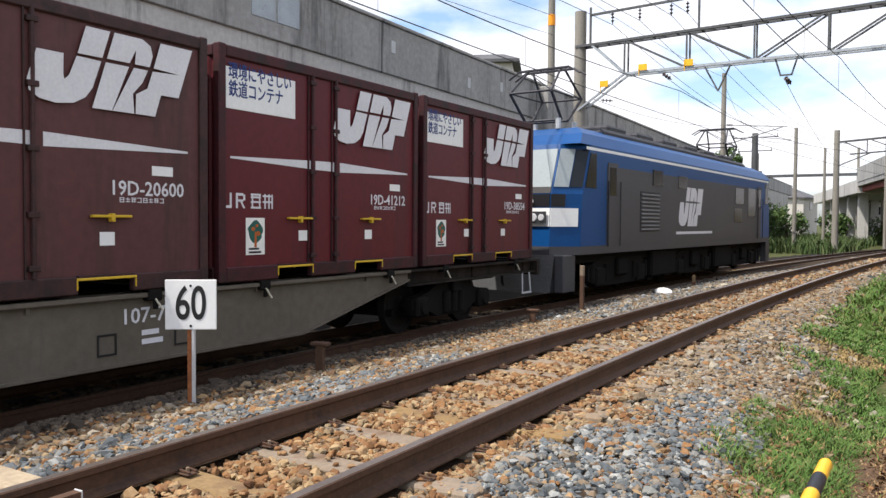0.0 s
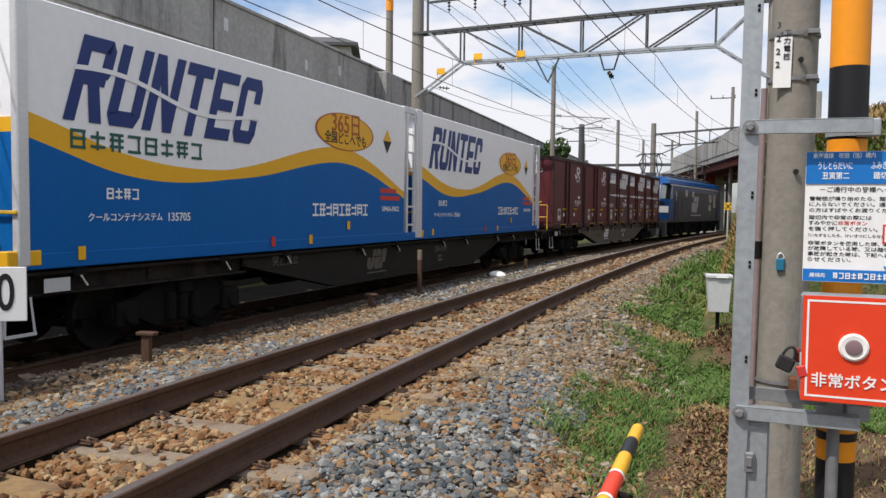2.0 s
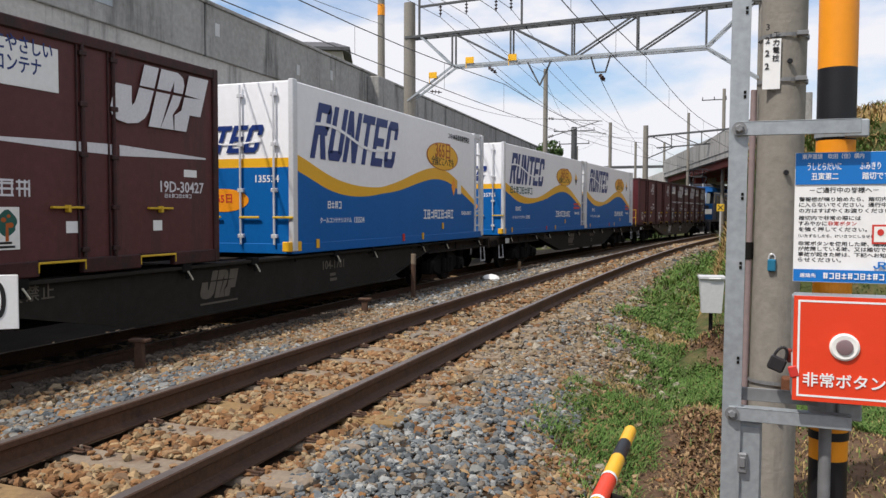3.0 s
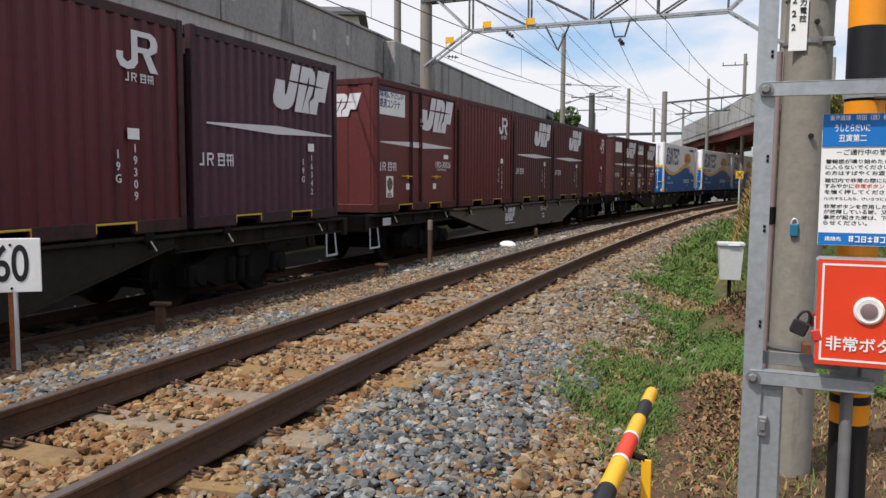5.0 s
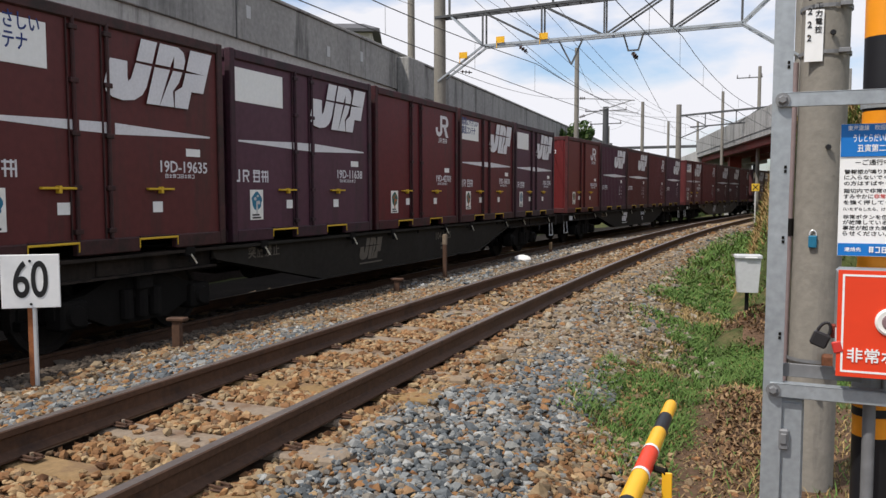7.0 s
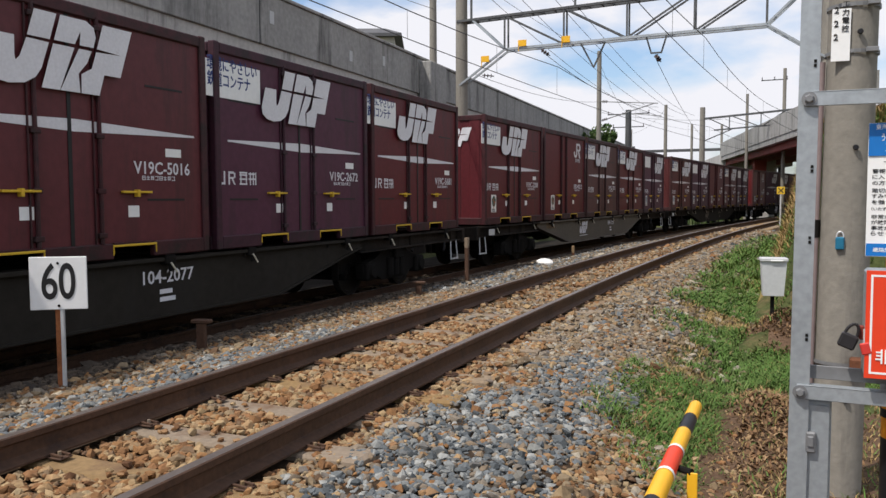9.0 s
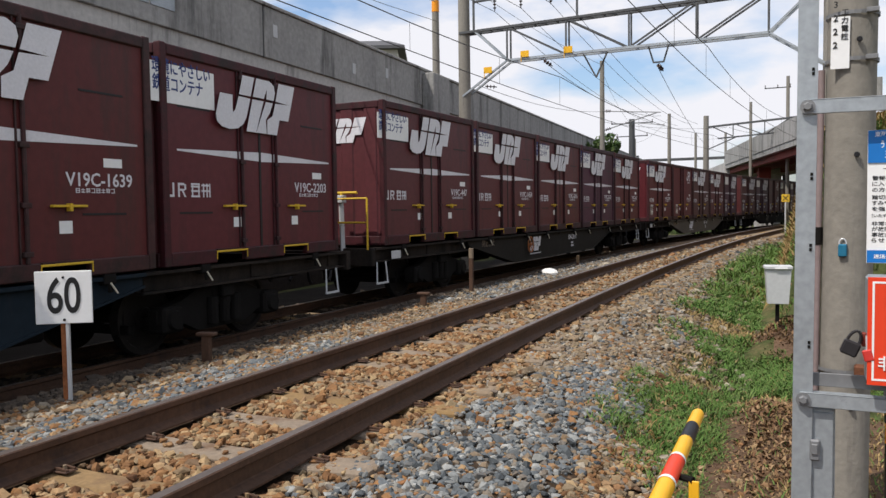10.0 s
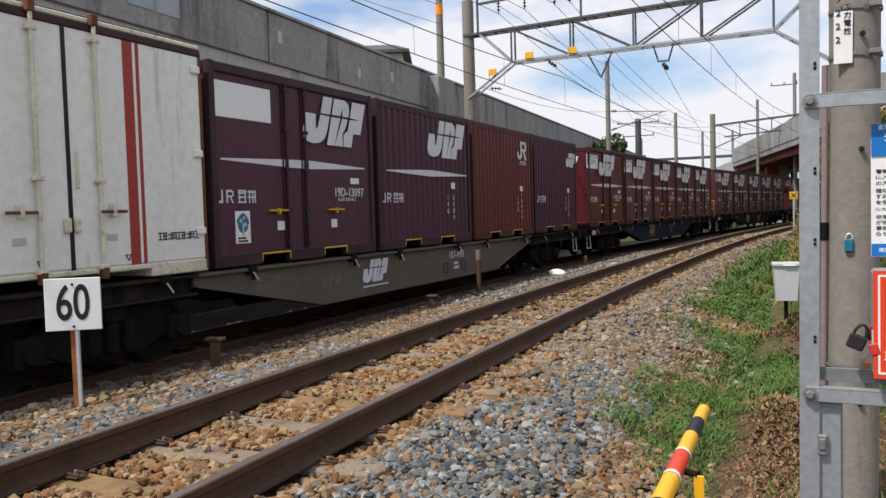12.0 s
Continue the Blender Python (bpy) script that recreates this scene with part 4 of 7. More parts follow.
    cl = [(g.normal(0, r * 0.45), g.normal(0, r * 0.45), h * g.uniform(0.4, 0.95), r * g.uniform(0.25, 0.5)) for _ in range(12)]
    vs, fs = [], []
    for i in range(n):
        c = cl[i % 12]
        p = Vector((c[0], c[1], c[2])) + Vector(g.normal(0, 1, 3)).normalized() * c[3] * g.uniform(0.5, 1.05)
        q = Vector(g.normal(0, 1, 3)).normalized()
        e = q.orthogonal().normalized() * 0.055 * r * g.uniform(0.7, 1.6)
        f = q.cross(e).normalized() * e.length * 0.6
        k = len(vs)
        vs += [p - e, p + f, p + e, p - f]
        fs.append((k, k + 1, k + 2, k + 3))
    sh = Shape().add(vs, fs)
    part("crown", sh.mesh("crown", "leaf"), t, "uneven crown of small leaves")


def house(x, y, z, w, d, h, roof, yaw, label):
    o = thing("house", label, "house", pose(x, y, z, 0, 0, yaw))
    s = Shape()
    s.box(-w / 2, w / 2, -d / 2, d / 2, 0, h)
    part("wall", s.mesh("wall", "house_wall"), o)
    s = Shape()
    e = 0.5
    s.add([(-w / 2 - e, -d / 2 - e, h), (w / 2 + e, -d / 2 - e, h), (w / 2 + e, d / 2 + e, h), (-w / 2 - e, d / 2 + e, h), (-w / 2 + w * 0.2, 0, h + roof), (w / 2 - w * 0.2, 0, h + roof),
           (-w / 2 - e, -d / 2 - e, h - 0.2), (w / 2 + e, -d / 2 - e, h - 0.2), (w / 2 + e, d / 2 + e, h - 0.2), (-w / 2 - e, d / 2 + e, h - 0.2)],
          [(0, 1, 5, 4), (1, 2, 5), (2, 3, 4, 5), (3, 0, 4), (6, 7, 1, 0), (7, 8, 2, 1), (8, 9, 3, 2), (9, 6, 0, 3), (9, 8, 7, 6)])
    part("roof", s.mesh("roof", "roof_tile"), o)
    for i in range(3):
        win = Shape()
        u = -w / 2 + w * (i + 0.7) / 3.4
        win.box(u - 0.6, u + 0.6, -d / 2 - 0.06, -d / 2 + 0.02, h - 1.9, h - 0.7, 0.02)
        fr = part("window", win.mesh("window", "alu"), o)
        pane = Shape()
        pane.box(u - 0.52, u + 0.52, -d / 2 - 0.075, -d / 2 - 0.06, h - 1.82, h - 0.78)
        part("pane", pane.mesh("pane", "glass"), fr)
    for sx in (-1, 1):
        win = Shape()
        win.box(sx * (w / 2 - 0.02), sx * (w / 2 + 0.06), -0.7, 0.7, h - 1.9, h - 0.7, 0.02)
        part("window", win.mesh("window", "glass"), o)


def distance():
    house(-27.6, 49.0, 0.0, 3.6, 4.4, 12.15, 0.85, 25, "house with a grey hipped roof behind the viaduct")
    house(-8.0, 120.0, -0.7, 9, 8, 5, 1.6, 10, "pale house beyond the overbridge")
    house(-26.0, 135.0, -0.7, 16, 9, 6, 1.8, -5, "pale distant house past the curve")
    house(7.0, 92.0, -0.7, 7, 7, 5.2, 1.5, -10, "pale house seen under the overbridge")
    tree(-15.6, 61, 7.7, 2.5, 6500, 3, "dark green tree rising over the viaduct")
    tree(-13.5, 84, 3.6, 2.4, 2000, 5, "low green bush beside the distant curve", name="bush")
    tree(-18.5, 92, 4.6, 3.0, 2000, 6, "rounded green bush beside the distant curve", name="bush")
    tree(-9.8, 99, 3.2, 2.6, 1600, 7, "green bush under the bridge approach", name="bush")
    tree(2.2, 88, 3.0, 2.2, 1600, 8, "dark green bush under the overbridge", name="bush")
    tree(-5.5, 93, 2.6, 2.2, 1600, 12, "green bush beside the bridge pier", name="bush")
    tree(9.5, 36, 3.2, 2.2, 1800, 9, "green bush on top of the bank", name="bush")
    tree(7.5, 29, 2.6, 1.7, 1800, 10, "green bush on top of the bank", name="bush")
    tree(12.0, 45, 4.0, 2.6, 1800, 11, "green bush on top of the bank", name="bush")


viaduct()
overhead()
bridge()
distance()


# ---- markings ----
def plate(x0, x1, z0, z1, y, m, t=0.003):
    s = Shape()
    s.box(x0, x1, y - t, y, z0, z1)
    return s.mesh("plate", m)


def block_logo(w, h, m="white"):
    """A slanted block mark: hooked block, split block and a flag, cut by a thin tapering line."""
    s = Shape()
    k = 0.15 * w
    def q(pts):
        s.prism([(u * w + (v - 0.5) * k - w / 2, v * h - h / 2) for u, v in pts], -0.003, 0.0)
    q([(0.0, 0.61), (0.0, 0.24), (0.03, 0.11), (0.10, 0.03), (0.20, 0.0), (0.30, 0.03), (0.36, 0.12), (0.385, 0.25), (0.39, 0.60), (0.235, 0.61), (0.225, 0.36), (0.205, 0.30), (0.19, 0.36), (0.155, 0.61)])
    q([(0.235, 0.645), (0.39, 0.645), (0.39, 1.0), (0.235, 1.0)])
    q([(0.42, 0.0), (0.548, 0.0), (0.575, 0.60), (0.42, 0.60)])
    q([(0.552, 0.0), (0.70, 0.0), (0.652, 0.26), (0.695, 0.42), (0.71, 0.60), (0.61, 0.60)])
    q([(0.42, 0.65), (0.572, 0.65), (0.59, 0.84), (0.61, 0.65), (0.715, 0.65), (0.715, 0.80), (0.68, 0.93), (0.61, 1.0), (0.42, 1.0)])
    q([(0.71, 0.0), (0.85, 0.0), (0.85, 0.30), (0.985, 0.30), (0.99, 1.0), (0.745, 1.0), (0.745, 0.645), (0.955, 0.622), (0.745, 0.60), (0.742, 0.36), (0.675, 0.26)])
    return s.mesh("block_mark", m)


def stroke_logo(w, h, m="white"):
    """A mark of two joined strokes."""
    s = Shape()
    def q(pts):
        s.prism([(u * w - w / 2, v * h - h / 2) for u, v in pts], -0.003, 0.0)
    q([(0.0, 0.25), (0.0, 0.42), (0.15, 0.42), (0.15, 0.26), (0.25, 0.18), (0.35, 0.26), (0.35, 1.0), (0.5, 1.0), (0.5, 0.2), (0.4, 0.05), (0.25, 0.0), (0.08, 0.06)][::-1])
    q([(0.5, 0.86), (0.78, 0.86), (0.82, 0.78), (0.82, 0.68), (0.78, 0.60), (0.5, 0.60), (0.5, 0.46), (0.84, 0.46), (0.98, 0.56), (1.0, 0.74), (0.96, 0.90), (0.84, 1.0), (0.5, 1.0)][::-1])
    q([(0.62, 0.46), (0.80, 0.0), (1.0, 0.0), (0.80, 0.46)])
    return s.mesh("stroke_mark", m)


def bars(w, h, n, m="white", gap=0.22):
    """Lettering too small or not to be spelt out: a row of plain bars, each broken into a few strokes."""
    s = Shape()
    for i in range(n):
        u0, u1 = -w / 2 + w * i / n, -w / 2 + w * (i + 1 - gap) / n
        c, t = u1 - u0, min(0.16 * h, 0.2 * (u1 - u0))
        rows = ((0.0, 0.45, 0.84), (0.0, 0.84), (0.2, 0.55, 0.84), (0.1, 0.6))[(i * 7 + n) % 4]
        for r in rows:
            s.box(u0, u1, -0.002, 0, -h / 2 + r * h, -h / 2 + r * h + t)
        for f in ((0.0, 0.8), (0.4,), (0.12, 0.62), (0.75,))[(i * 5 + n) % 4]:
            s.box(u0 + f * c, u0 + f * c + t, -0.0024, 0, -h / 2, h / 2)
    return s.mesh("lettering_bar", m)


def maker_shape(w, h):
    """A maker's mark in small: two joined strokes and two stroked bars."""
    s = Shape()
    a, t = w / 4, 0.17 * h
    s.box(-w / 2, -w / 2 + 0.35 * a, -0.002, 0, -h / 2, -h / 2 + t)
    s.box(-w / 2 + 0.35 * a, -w / 2 + 0.35 * a + t, -0.002, 0, -h / 2, h / 2)
    x = -w / 2 + 0.85 * a
    s.box(x, x + t, -0.002, 0, -h / 2, h / 2)
    s.box(x + t, x + 0.6 * a, -0.002, 0, h / 2 - t, h / 2)
    s.box(x + 0.6 * a, x + 0.6 * a + t, -0.002, 0, 0.02 * h, h / 2 - t * 0.5)
    s.box(x + t, x + 0.6 * a, -0.002, 0, -0.06 * h, 0.08 * h)
    s.prism([(x + 0.35 * a, -0.06 * h), (x + 0.6 * a, -h / 2), (x + 0.6 * a + t, -h / 2), (x + 0.35 * a + t, -0.06 * h)], -0.002, 0)
    for i in (0, 1):
        x = 0.02 * w + i * 1.02 * a
        for v in ((-0.5, -0.12, 0.2, 0.38) if i == 0 else (-0.1, 0.3)):
            s.box(x, x + 0.86 * a, -0.002, 0, v * h, v * h + t * 0.75)
        for f in ((0.08, 0.7) if i == 0 else (0.15, 0.5, 0.78)):
            s.box(x + f * a, x + f * a + t * 0.75, -0.0024, 0, -h / 2, h / 2)
    return s.mesh("maker_mark", "white")


def lines(w, rows, h, m="white", lead=1.7):
    s = Shape()
    for i in range(rows):
        ww = w * (0.75 + 0.25 * ((i * 37) % 10) / 10)
        s.box(-w / 2, -w / 2 + ww, -0.002, 0, -i * h * lead - h / 2, -i * h * lead + h / 2)
    return s.mesh("lettering_bar", m)


# ---- containers: x runs forward along the train, the seen side is -y, base at z 0 ----
L12, H12, HALF = 3.715, 2.47, 1.225


def smooth_body(ribs, m):
    s = Shape()
    hx = L12 / 2
    ring = []
    for sy, sx in ((-1, 1), (1, -1)):
        n = 17 if ribs else 0
        a, y0, y1 = -hx + 0.13, HALF - 0.035, HALF - 0.004
        d = (2 * hx - 0.26) / 17
        side = [(-hx + 0.03, y0)]
        for i in range(n):
            side += [(a + d * (i + 0.12), y0), (a + d * (i + 0.26), y1), (a + d * (i + 0.64), y1), (a + d * (i + 0.78), y0)]
        ring += [(sx * u, sy * w) for u, w in side]
        ends = []
        for i in range(5):
            v = -0.95 + i * 0.475
            ends += [(hx - 0.03, v - 0.13), (hx - 0.012, v - 0.11), (hx - 0.012, v + 0.11), (hx - 0.03, v + 0.13)]
        ring += [(hx - 0.03, -y0) if sx > 0 else (-hx + 0.03, y0)] + [(sx * u, sx * w) for u, w in ends]
    n = len(ring)
    s.add([(u, w, 0.12) for u, w in ring] + [(u, w, H12 - 0.03) for u, w in ring],
          [(i, (i + 1) % n, n + (i + 1) % n, n + i) for i in range(n)] + [tuple(range(n))[::-1], tuple(range(n, 2 * n))])
    return s.mesh("body", m)


def frame_shape(m):
    """Corner posts, bottom and top rails with corner castings."""
    s = Shape()
    hx = L12 / 2
    for sx in (-1, 1):
        for sy in (-1, 1):
            s.box(sx * (hx - 0.10), sx * hx, sy * (HALF - 0.10), sy * HALF, 0.0, H12, 0.012)
    for sy in (-1, 1):
        s.box(-hx + 0.1, hx - 0.1, sy * (HALF - 0.09), sy * (HALF - 0.002), H12 - 0.13, H12 - 0.01, 0.012)
        for a, b in ((-hx + 0.1, -0.98), (-0.42, 0.42), (0.98, hx - 0.1)):
            s.box(a, b, sy * (HALF - 0.09), sy * (HALF - 0.002), 0.0, 0.16, 0.012)
        for a, b in ((-0.98, -0.42), (0.42, 0.98)):
            s.box(a, b, sy * (HALF - 0.09), sy * (HALF - 0.002), 0.12, 0.165)
    for sx in (-1, 1):
        s.box(sx * (hx - 0.09), sx * (hx - 0.002), -HALF + 0.1, HALF - 0.1, 0.0, 0.16, 0.012)
        s.box(sx * (hx - 0.09), sx * (hx - 0.002), -HALF + 0.1, HALF - 0.1, H12 - 0.13, H12 - 0.01, 0.012)
    return s.mesh("frame", m)


def pocket_shape():
    s = Shape()
    s.box(-0.30, 0.30, -HALF - 0.008, -HALF + 0.02, 0.122, 0.145, 0.004)
    s.box(-0.30, -0.288, -HALF - 0.006, -HALF + 0.02, 0.04, 0.122, 0.003)
    s.box(0.288, 0.30, -HALF - 0.006, -HALF + 0.02, 0.04, 0.122, 0.003)
    return s.mesh("fork_pocket", "yellow")


def door_bar_shape(m):
    s = Shape()
    s.tube((0, -HALF + 0.012, 0.16), (0, -HALF + 0.012, H12 - 0.1), 0.021, seg=8)
    for z in (0.22, 0.66, 1.2, 1.72, 2.24):
        s.box(-0.05, 0.05, -HALF - 0.012, -HALF + 0.036, z, z + 0.05, 0.006)
    s.box(-0.075, -0.06, -HALF + 0.012, -HALF + 0.036, 0.16, H12 - 0.12, 0.003)
    return s.mesh("door_bar", m)


def latch_shape():
    s = Shape()
    s.box(-0.20, 0.20, -HALF - 0.015, -HALF + 0.035, 0.668, 0.692, 0.005)
    s.box(-0.018, 0.018, -HALF - 0.025, -HALF + 0.035, 0.63, 0.705, 0.005)
    return s.mesh("latch", "yellow")


SHARED = {}


def shared(key, make):
    if key not in SHARED:
        SHARED[key] = make()
    return SHARED[key]


def at(x, z, y=-HALF + 0.033):
    return Matrix.Translation((x, y, z))


def stripe_mesh(smooth_side):
    s = Shape()
    segs = [(-1.68, -0.40, 0.02, 0.10), (-0.33, 0.06, 0.105, 0.115), (0.13, 1.62, 0.12, 0.02)] if smooth_side else [(-1.6, 0.0, 0.02, 0.12), (0.0, 1.66, 0.12, 0.02)]
    for a, b, ta, tb in segs:
        s.prism([(a, -ta / 2), (b, -tb / 2), (b, tb / 2), (a, ta / 2)], -0.003, 0)
    return s.mesh("stripe", "white")


COLOR_WORDS = {"red": "dark red", "purple": "faded maroon", "brown": "brown-red", "bright": "bright red"}


def badge_mesh(kind):
    """A printed tree or globe with an uneven edge."""
    s = Shape()
    n = 22
    ring = [(0.108 * (1 + 0.09 * math.sin(5 * a) + 0.05 * math.sin(9 * a + 1)) * math.cos(a), 0.02 + 0.12 * (1 + 0.07 * math.sin(4 * a + 2)) * math.sin(a)) for a in (2 * math.pi * i / n for i in range(n))]
    s.prism(ring, -0.0015, 0.0)
    s.slot = 1
    s.prism([(-0.018, -0.15), (0.018, -0.15), (0.012, 0.02), (-0.012, 0.02)], -0.002, 0.0)
    for x, z, r in ((-0.035, 0.05, 0.03), (0.04, 0.0, 0.034), (0.02, 0.085, 0.022)):
        s.prism([(x + r * math.cos(a), z + 0.8 * r * math.sin(a)) for a in (0.785 * i for i in range(8))], -0.0022, 0.0)
    return s.mesh("badge", "green_ink" if kind == "tree" else "blue_tag", "brown_ink" if kind == "tree" else "box_grey")


def box_container(kind, color, number, sign="", sticker="", end_mark=""):
    """A 12-foot container. kind: doors (smooth, white block mark), plain (smooth, stroke mark), ribs (block mark), ribs_plain."""
    ribs = kind.startswith("ribs")
    vent = number.startswith("V")
    label = f"{COLOR_WORDS[color]} {'ribbed' if ribs else 'smooth'} steel container {'with white stripe' if kind in ('doors', 'ribs') else 'without stripe'} on wagon"
    c = thing("freight_container", label, "container", group="containers on the train")
    part("body", shared(("body", ribs, color), lambda: smooth_body(ribs, color)), c)
    part("frame", shared(("frame", color), lambda: frame_shape(color + "_frame")), c, "darker corner posts and rails")
    for x in (-0.70, 0.70):
        part("fork_pocket", shared("pocket", pocket_shape), c, "yellow-edged fork pocket", Matrix.Translation((x, 0, 0)))
    yo = -HALF + (-0.004 if ribs else 0.033)
    if not ribs:
        if vent:
            part("door_seam", shared("seam", lambda: plate(-0.022, 0.022, 0.16, H12 - 0.12, 0, "black_ink", 0.006)), c, "black door seam", at(-0.06, 0, yo))
        for x in ((-0.45, 0.28) if vent else (-0.40, 0.03)):
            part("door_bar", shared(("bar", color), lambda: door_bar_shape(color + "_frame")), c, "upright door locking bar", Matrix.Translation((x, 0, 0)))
        for x in (-0.62, 0.75):
            part("latch", shared("latch", latch_shape), c, "yellow door latch", Matrix.Translation((x, 0, 0)))
        for x, z in ((-0.55, 0.48), (0.72, 0.48)):
            part("data_plate", shared("data", lambda: plate(-0.075, 0.075, -0.06, 0.06, 0, "sign_white")), c, "small white data plate", at(x, z, yo))
        part("data_plate", shared("data2", lambda: plate(-0.12, 0.12, -0.045, 0.045, 0, "sign_white")), c, "", at(1.32, 1.11, yo))
    if vent:
        for x0, z in ((-1.3, 1.80), (1.2, 1.80), (-1.3, 0.60), (1.2, 0.60)):
            part("vent_slot", shared("slot", lambda: plate(-0.28, 0.28, -0.011, 0.011, 0, "black_ink")), c, "black ventilation slot", at(x0, z, yo))
    if kind in ("doors", "ribs", "ribs_small"):
        if kind != "ribs_small":
            part("stripe", shared(("stripe", ribs or vent), lambda: stripe_mesh(not ribs and not vent)), c, "white tapered stripe", at(0, 1.31, yo))
        small = kind == "ribs_small"
        me = shared("mark_small", lambda: block_logo(0.8, 0.40)) if small else shared("mark", lambda: block_logo(1.52, 0.69))
        part("block_mark", me, c, "white slanted block mark", at(1.25 if small else 0.74 if ribs else -0.15 if vent else 0.80, 1.96, yo - (0.0 if ribs else 0.048 if vent else 0.025)))
        part("maker_mark", shared("maker", lambda: maker_shape(0.70, 0.16)), c, "white maker's mark in plain strokes", at(-1.40, 0.86, yo))
    else:
        part("stroke_mark", shared("stroke", lambda: stroke_logo(0.64, 0.43)), c, "white two-stroke mark", at(1.08, 2.0, yo))
        part("maker_mark", shared("maker2", lambda: maker_shape(0.44, 0.095)), c, "white maker's mark in plain strokes", at(1.1, 1.71, yo))
    if number:
        if ribs:
            part("number", text_mesh("1\n9\nG", 0.13, "white"), c, "white letters painted downwards", at(0.74, 0.74, yo))
            part("number", text_mesh("\n".join(number[3:]), 0.13, "white"), c, "white number painted downwards", at(1.0, 0.68, yo))
            part("data_plate", shared("data3", lambda: plate(-0.09, 0.09, -0.06, 0.06, 0, "sign_white")), c, "", at(0.98, 1.10, yo))
        else:
            part("number", text_mesh(number, 0.185, "white", squeeze=0.98), c, "white painted number", at(1.16, 0.93, yo))
            part("small_print", shared("small", lambda: bars(0.5, 0.045, 8)), c, "", at(1.1, 0.83, yo))
    if sign:
        p = part("slogan_board", shared(("board",), lambda: plate(-0.53, 0.53, -0.215, 0.215, 0, "sign_white", 0.006)), c, "white board with blue lettering" if sign == "text" else "blank white board", at(-1.47 if vent else -1.22, 2.03, yo))
        if sign == "text":
            part("lettering", shared("slogan", lambda: text_mesh("環境にやさしい\n鉄道コンテナ", 0.185, "navy", "LEFT", squeeze=0.74)), p, "", Matrix.Translation((-0.49, -0.008, 0.075)))
    if sticker:
        p = part("sticker", shared(("sticker",), lambda: plate(-0.14, 0.14, -0.2, 0.2, 0, "cream", 0.004)), c, "pale sticker with a green tree badge", at(-1.32 if kind != "plain" else -1.1, 0.48, yo))
        part("badge", shared(("badge", sticker), lambda: badge_mesh(sticker)), p, "", Matrix.Translation((0, -0.0045, 0.03)))
        part("small_print", shared("stickerprint", lambda: lines(0.2, 2, 0.022, "black_ink")), p, "", Matrix.Translation((0, -0.0045, -0.135)))
    # marks on the end towards the rear
    me = shared(("endmark", end_mark), lambda: block_logo(0.95, 0.42) if end_mark == "block" else bars(0.5, 0.11, 4))
    part("end_mark", me, c, "white mark on the end", Matrix.Translation((-L12 / 2 + 0.008, -0.35 if end_mark == "block" else -0.6, 1.98)) @ pose(0, 0, 0, 0, 0, -90))
    return c


L31, H31, HALF31 = 9.40, 2.60, 1.245
SHORT31 = 0.933  # the body leaves an open frame with a ladder at the front


def wave(u):
    """Height of the amber band's middle along the side, u from 0 at the rear to 1."""
    pts = [(0, 1.33), (0.05, 1.23), (0.12, 1.03), (0.2, 0.93), (0.277, 0.91), (0.36, 0.95), (0.46, 1.07), (0.57, 1.28), (0.65, 1.4), (0.708, 1.43), (0.78, 1.38), (0.86, 1.2), (0.93, 1.0), (1.0, 0.8)]
    return float(np.interp(u, [p[0] for p in pts], [p[1] for p in pts])) + 0.05


def smooth_wave(n=60):
    us = np.linspace(0, 1, n)
    z = np.array([wave(u) for u in us])
    for _ in range(8):
        z[1:-1] = (z[:-2] + 2 * z[1:-1] + z[2:]) / 4
    th = 0.062 + 0.062 * np.abs(np.sin((us * 1.6 + 0.42) * np.pi))
    return us, z, th


def reefer_skin(part_name):
    us, z, th = smooth_wave()
    x = -L31 / 2 + 0.05 + us * (L31 - 0.1)
    s = Shape()
    for i in range(len(us) - 1):
        if part_name == "blue":
            lo0, lo1, hi0, hi1 = 0.10, 0.10, z[i] - th[i], z[i + 1] - th[i + 1]
        else:
            lo0, lo1, hi0, hi1 = z[i] - th[i], z[i + 1] - th[i + 1], z[i] + th[i], z[i + 1] + th[i + 1]
        yy = -HALF31 - 0.004
        s.add([(x[i], yy, lo0), (x[i + 1], yy, lo1), (x[i + 1], yy, hi1), (x[i], yy, hi0)], [(0, 1, 2, 3)])
    return s.mesh(part_name, "blue" if part_name == "blue" else "amber")


def word_blocks(w, h):
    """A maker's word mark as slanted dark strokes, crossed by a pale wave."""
    s = Shape()
    k, n, t = 0.09 * w, 6, 0.30
    cell = lambda i, u: (i + 0.04 + 0.88 * u) / n
    def q(i, pts):
        s.prism([(cell(i, u) * w + (v - 0.5) * k - w / 2, v * h - h / 2) for u, v in pts], -0.003, 0)
    up = lambda i, u, lo=0.0, hi=1.0: q(i, [(u, lo), (u + t, lo), (u + t, hi), (u, hi)])
    over = lambda i, v, a=0.0, b=1.0: q(i, [(a, v), (b, v), (b, v + 0.17), (a, v + 0.17)])
    up(0, 0.0)
    over(0, 0.83, t, 0.86)
    q(0, [(1 - t, 0.56), (0.92, 0.52), (1.0, 0.62), (1.0, 0.88), (0.86, 1.0), (1 - t, 0.83)])
    over(0, 0.43, t, 0.88)
    q(0, [(0.42, 0.43), (0.70, 0.0), (1.04, 0.0), (0.74, 0.43)])
    up(1, 0.0, 0.14)
    up(1, 1 - t, 0.14)
    q(1, [(0.0, 0.14), (0.14, 0.0), (0.86, 0.0), (1.0, 0.14), (1 - t, 0.19), (t, 0.19)])
    up(2, 0.0)
    up(2, 1 - t)
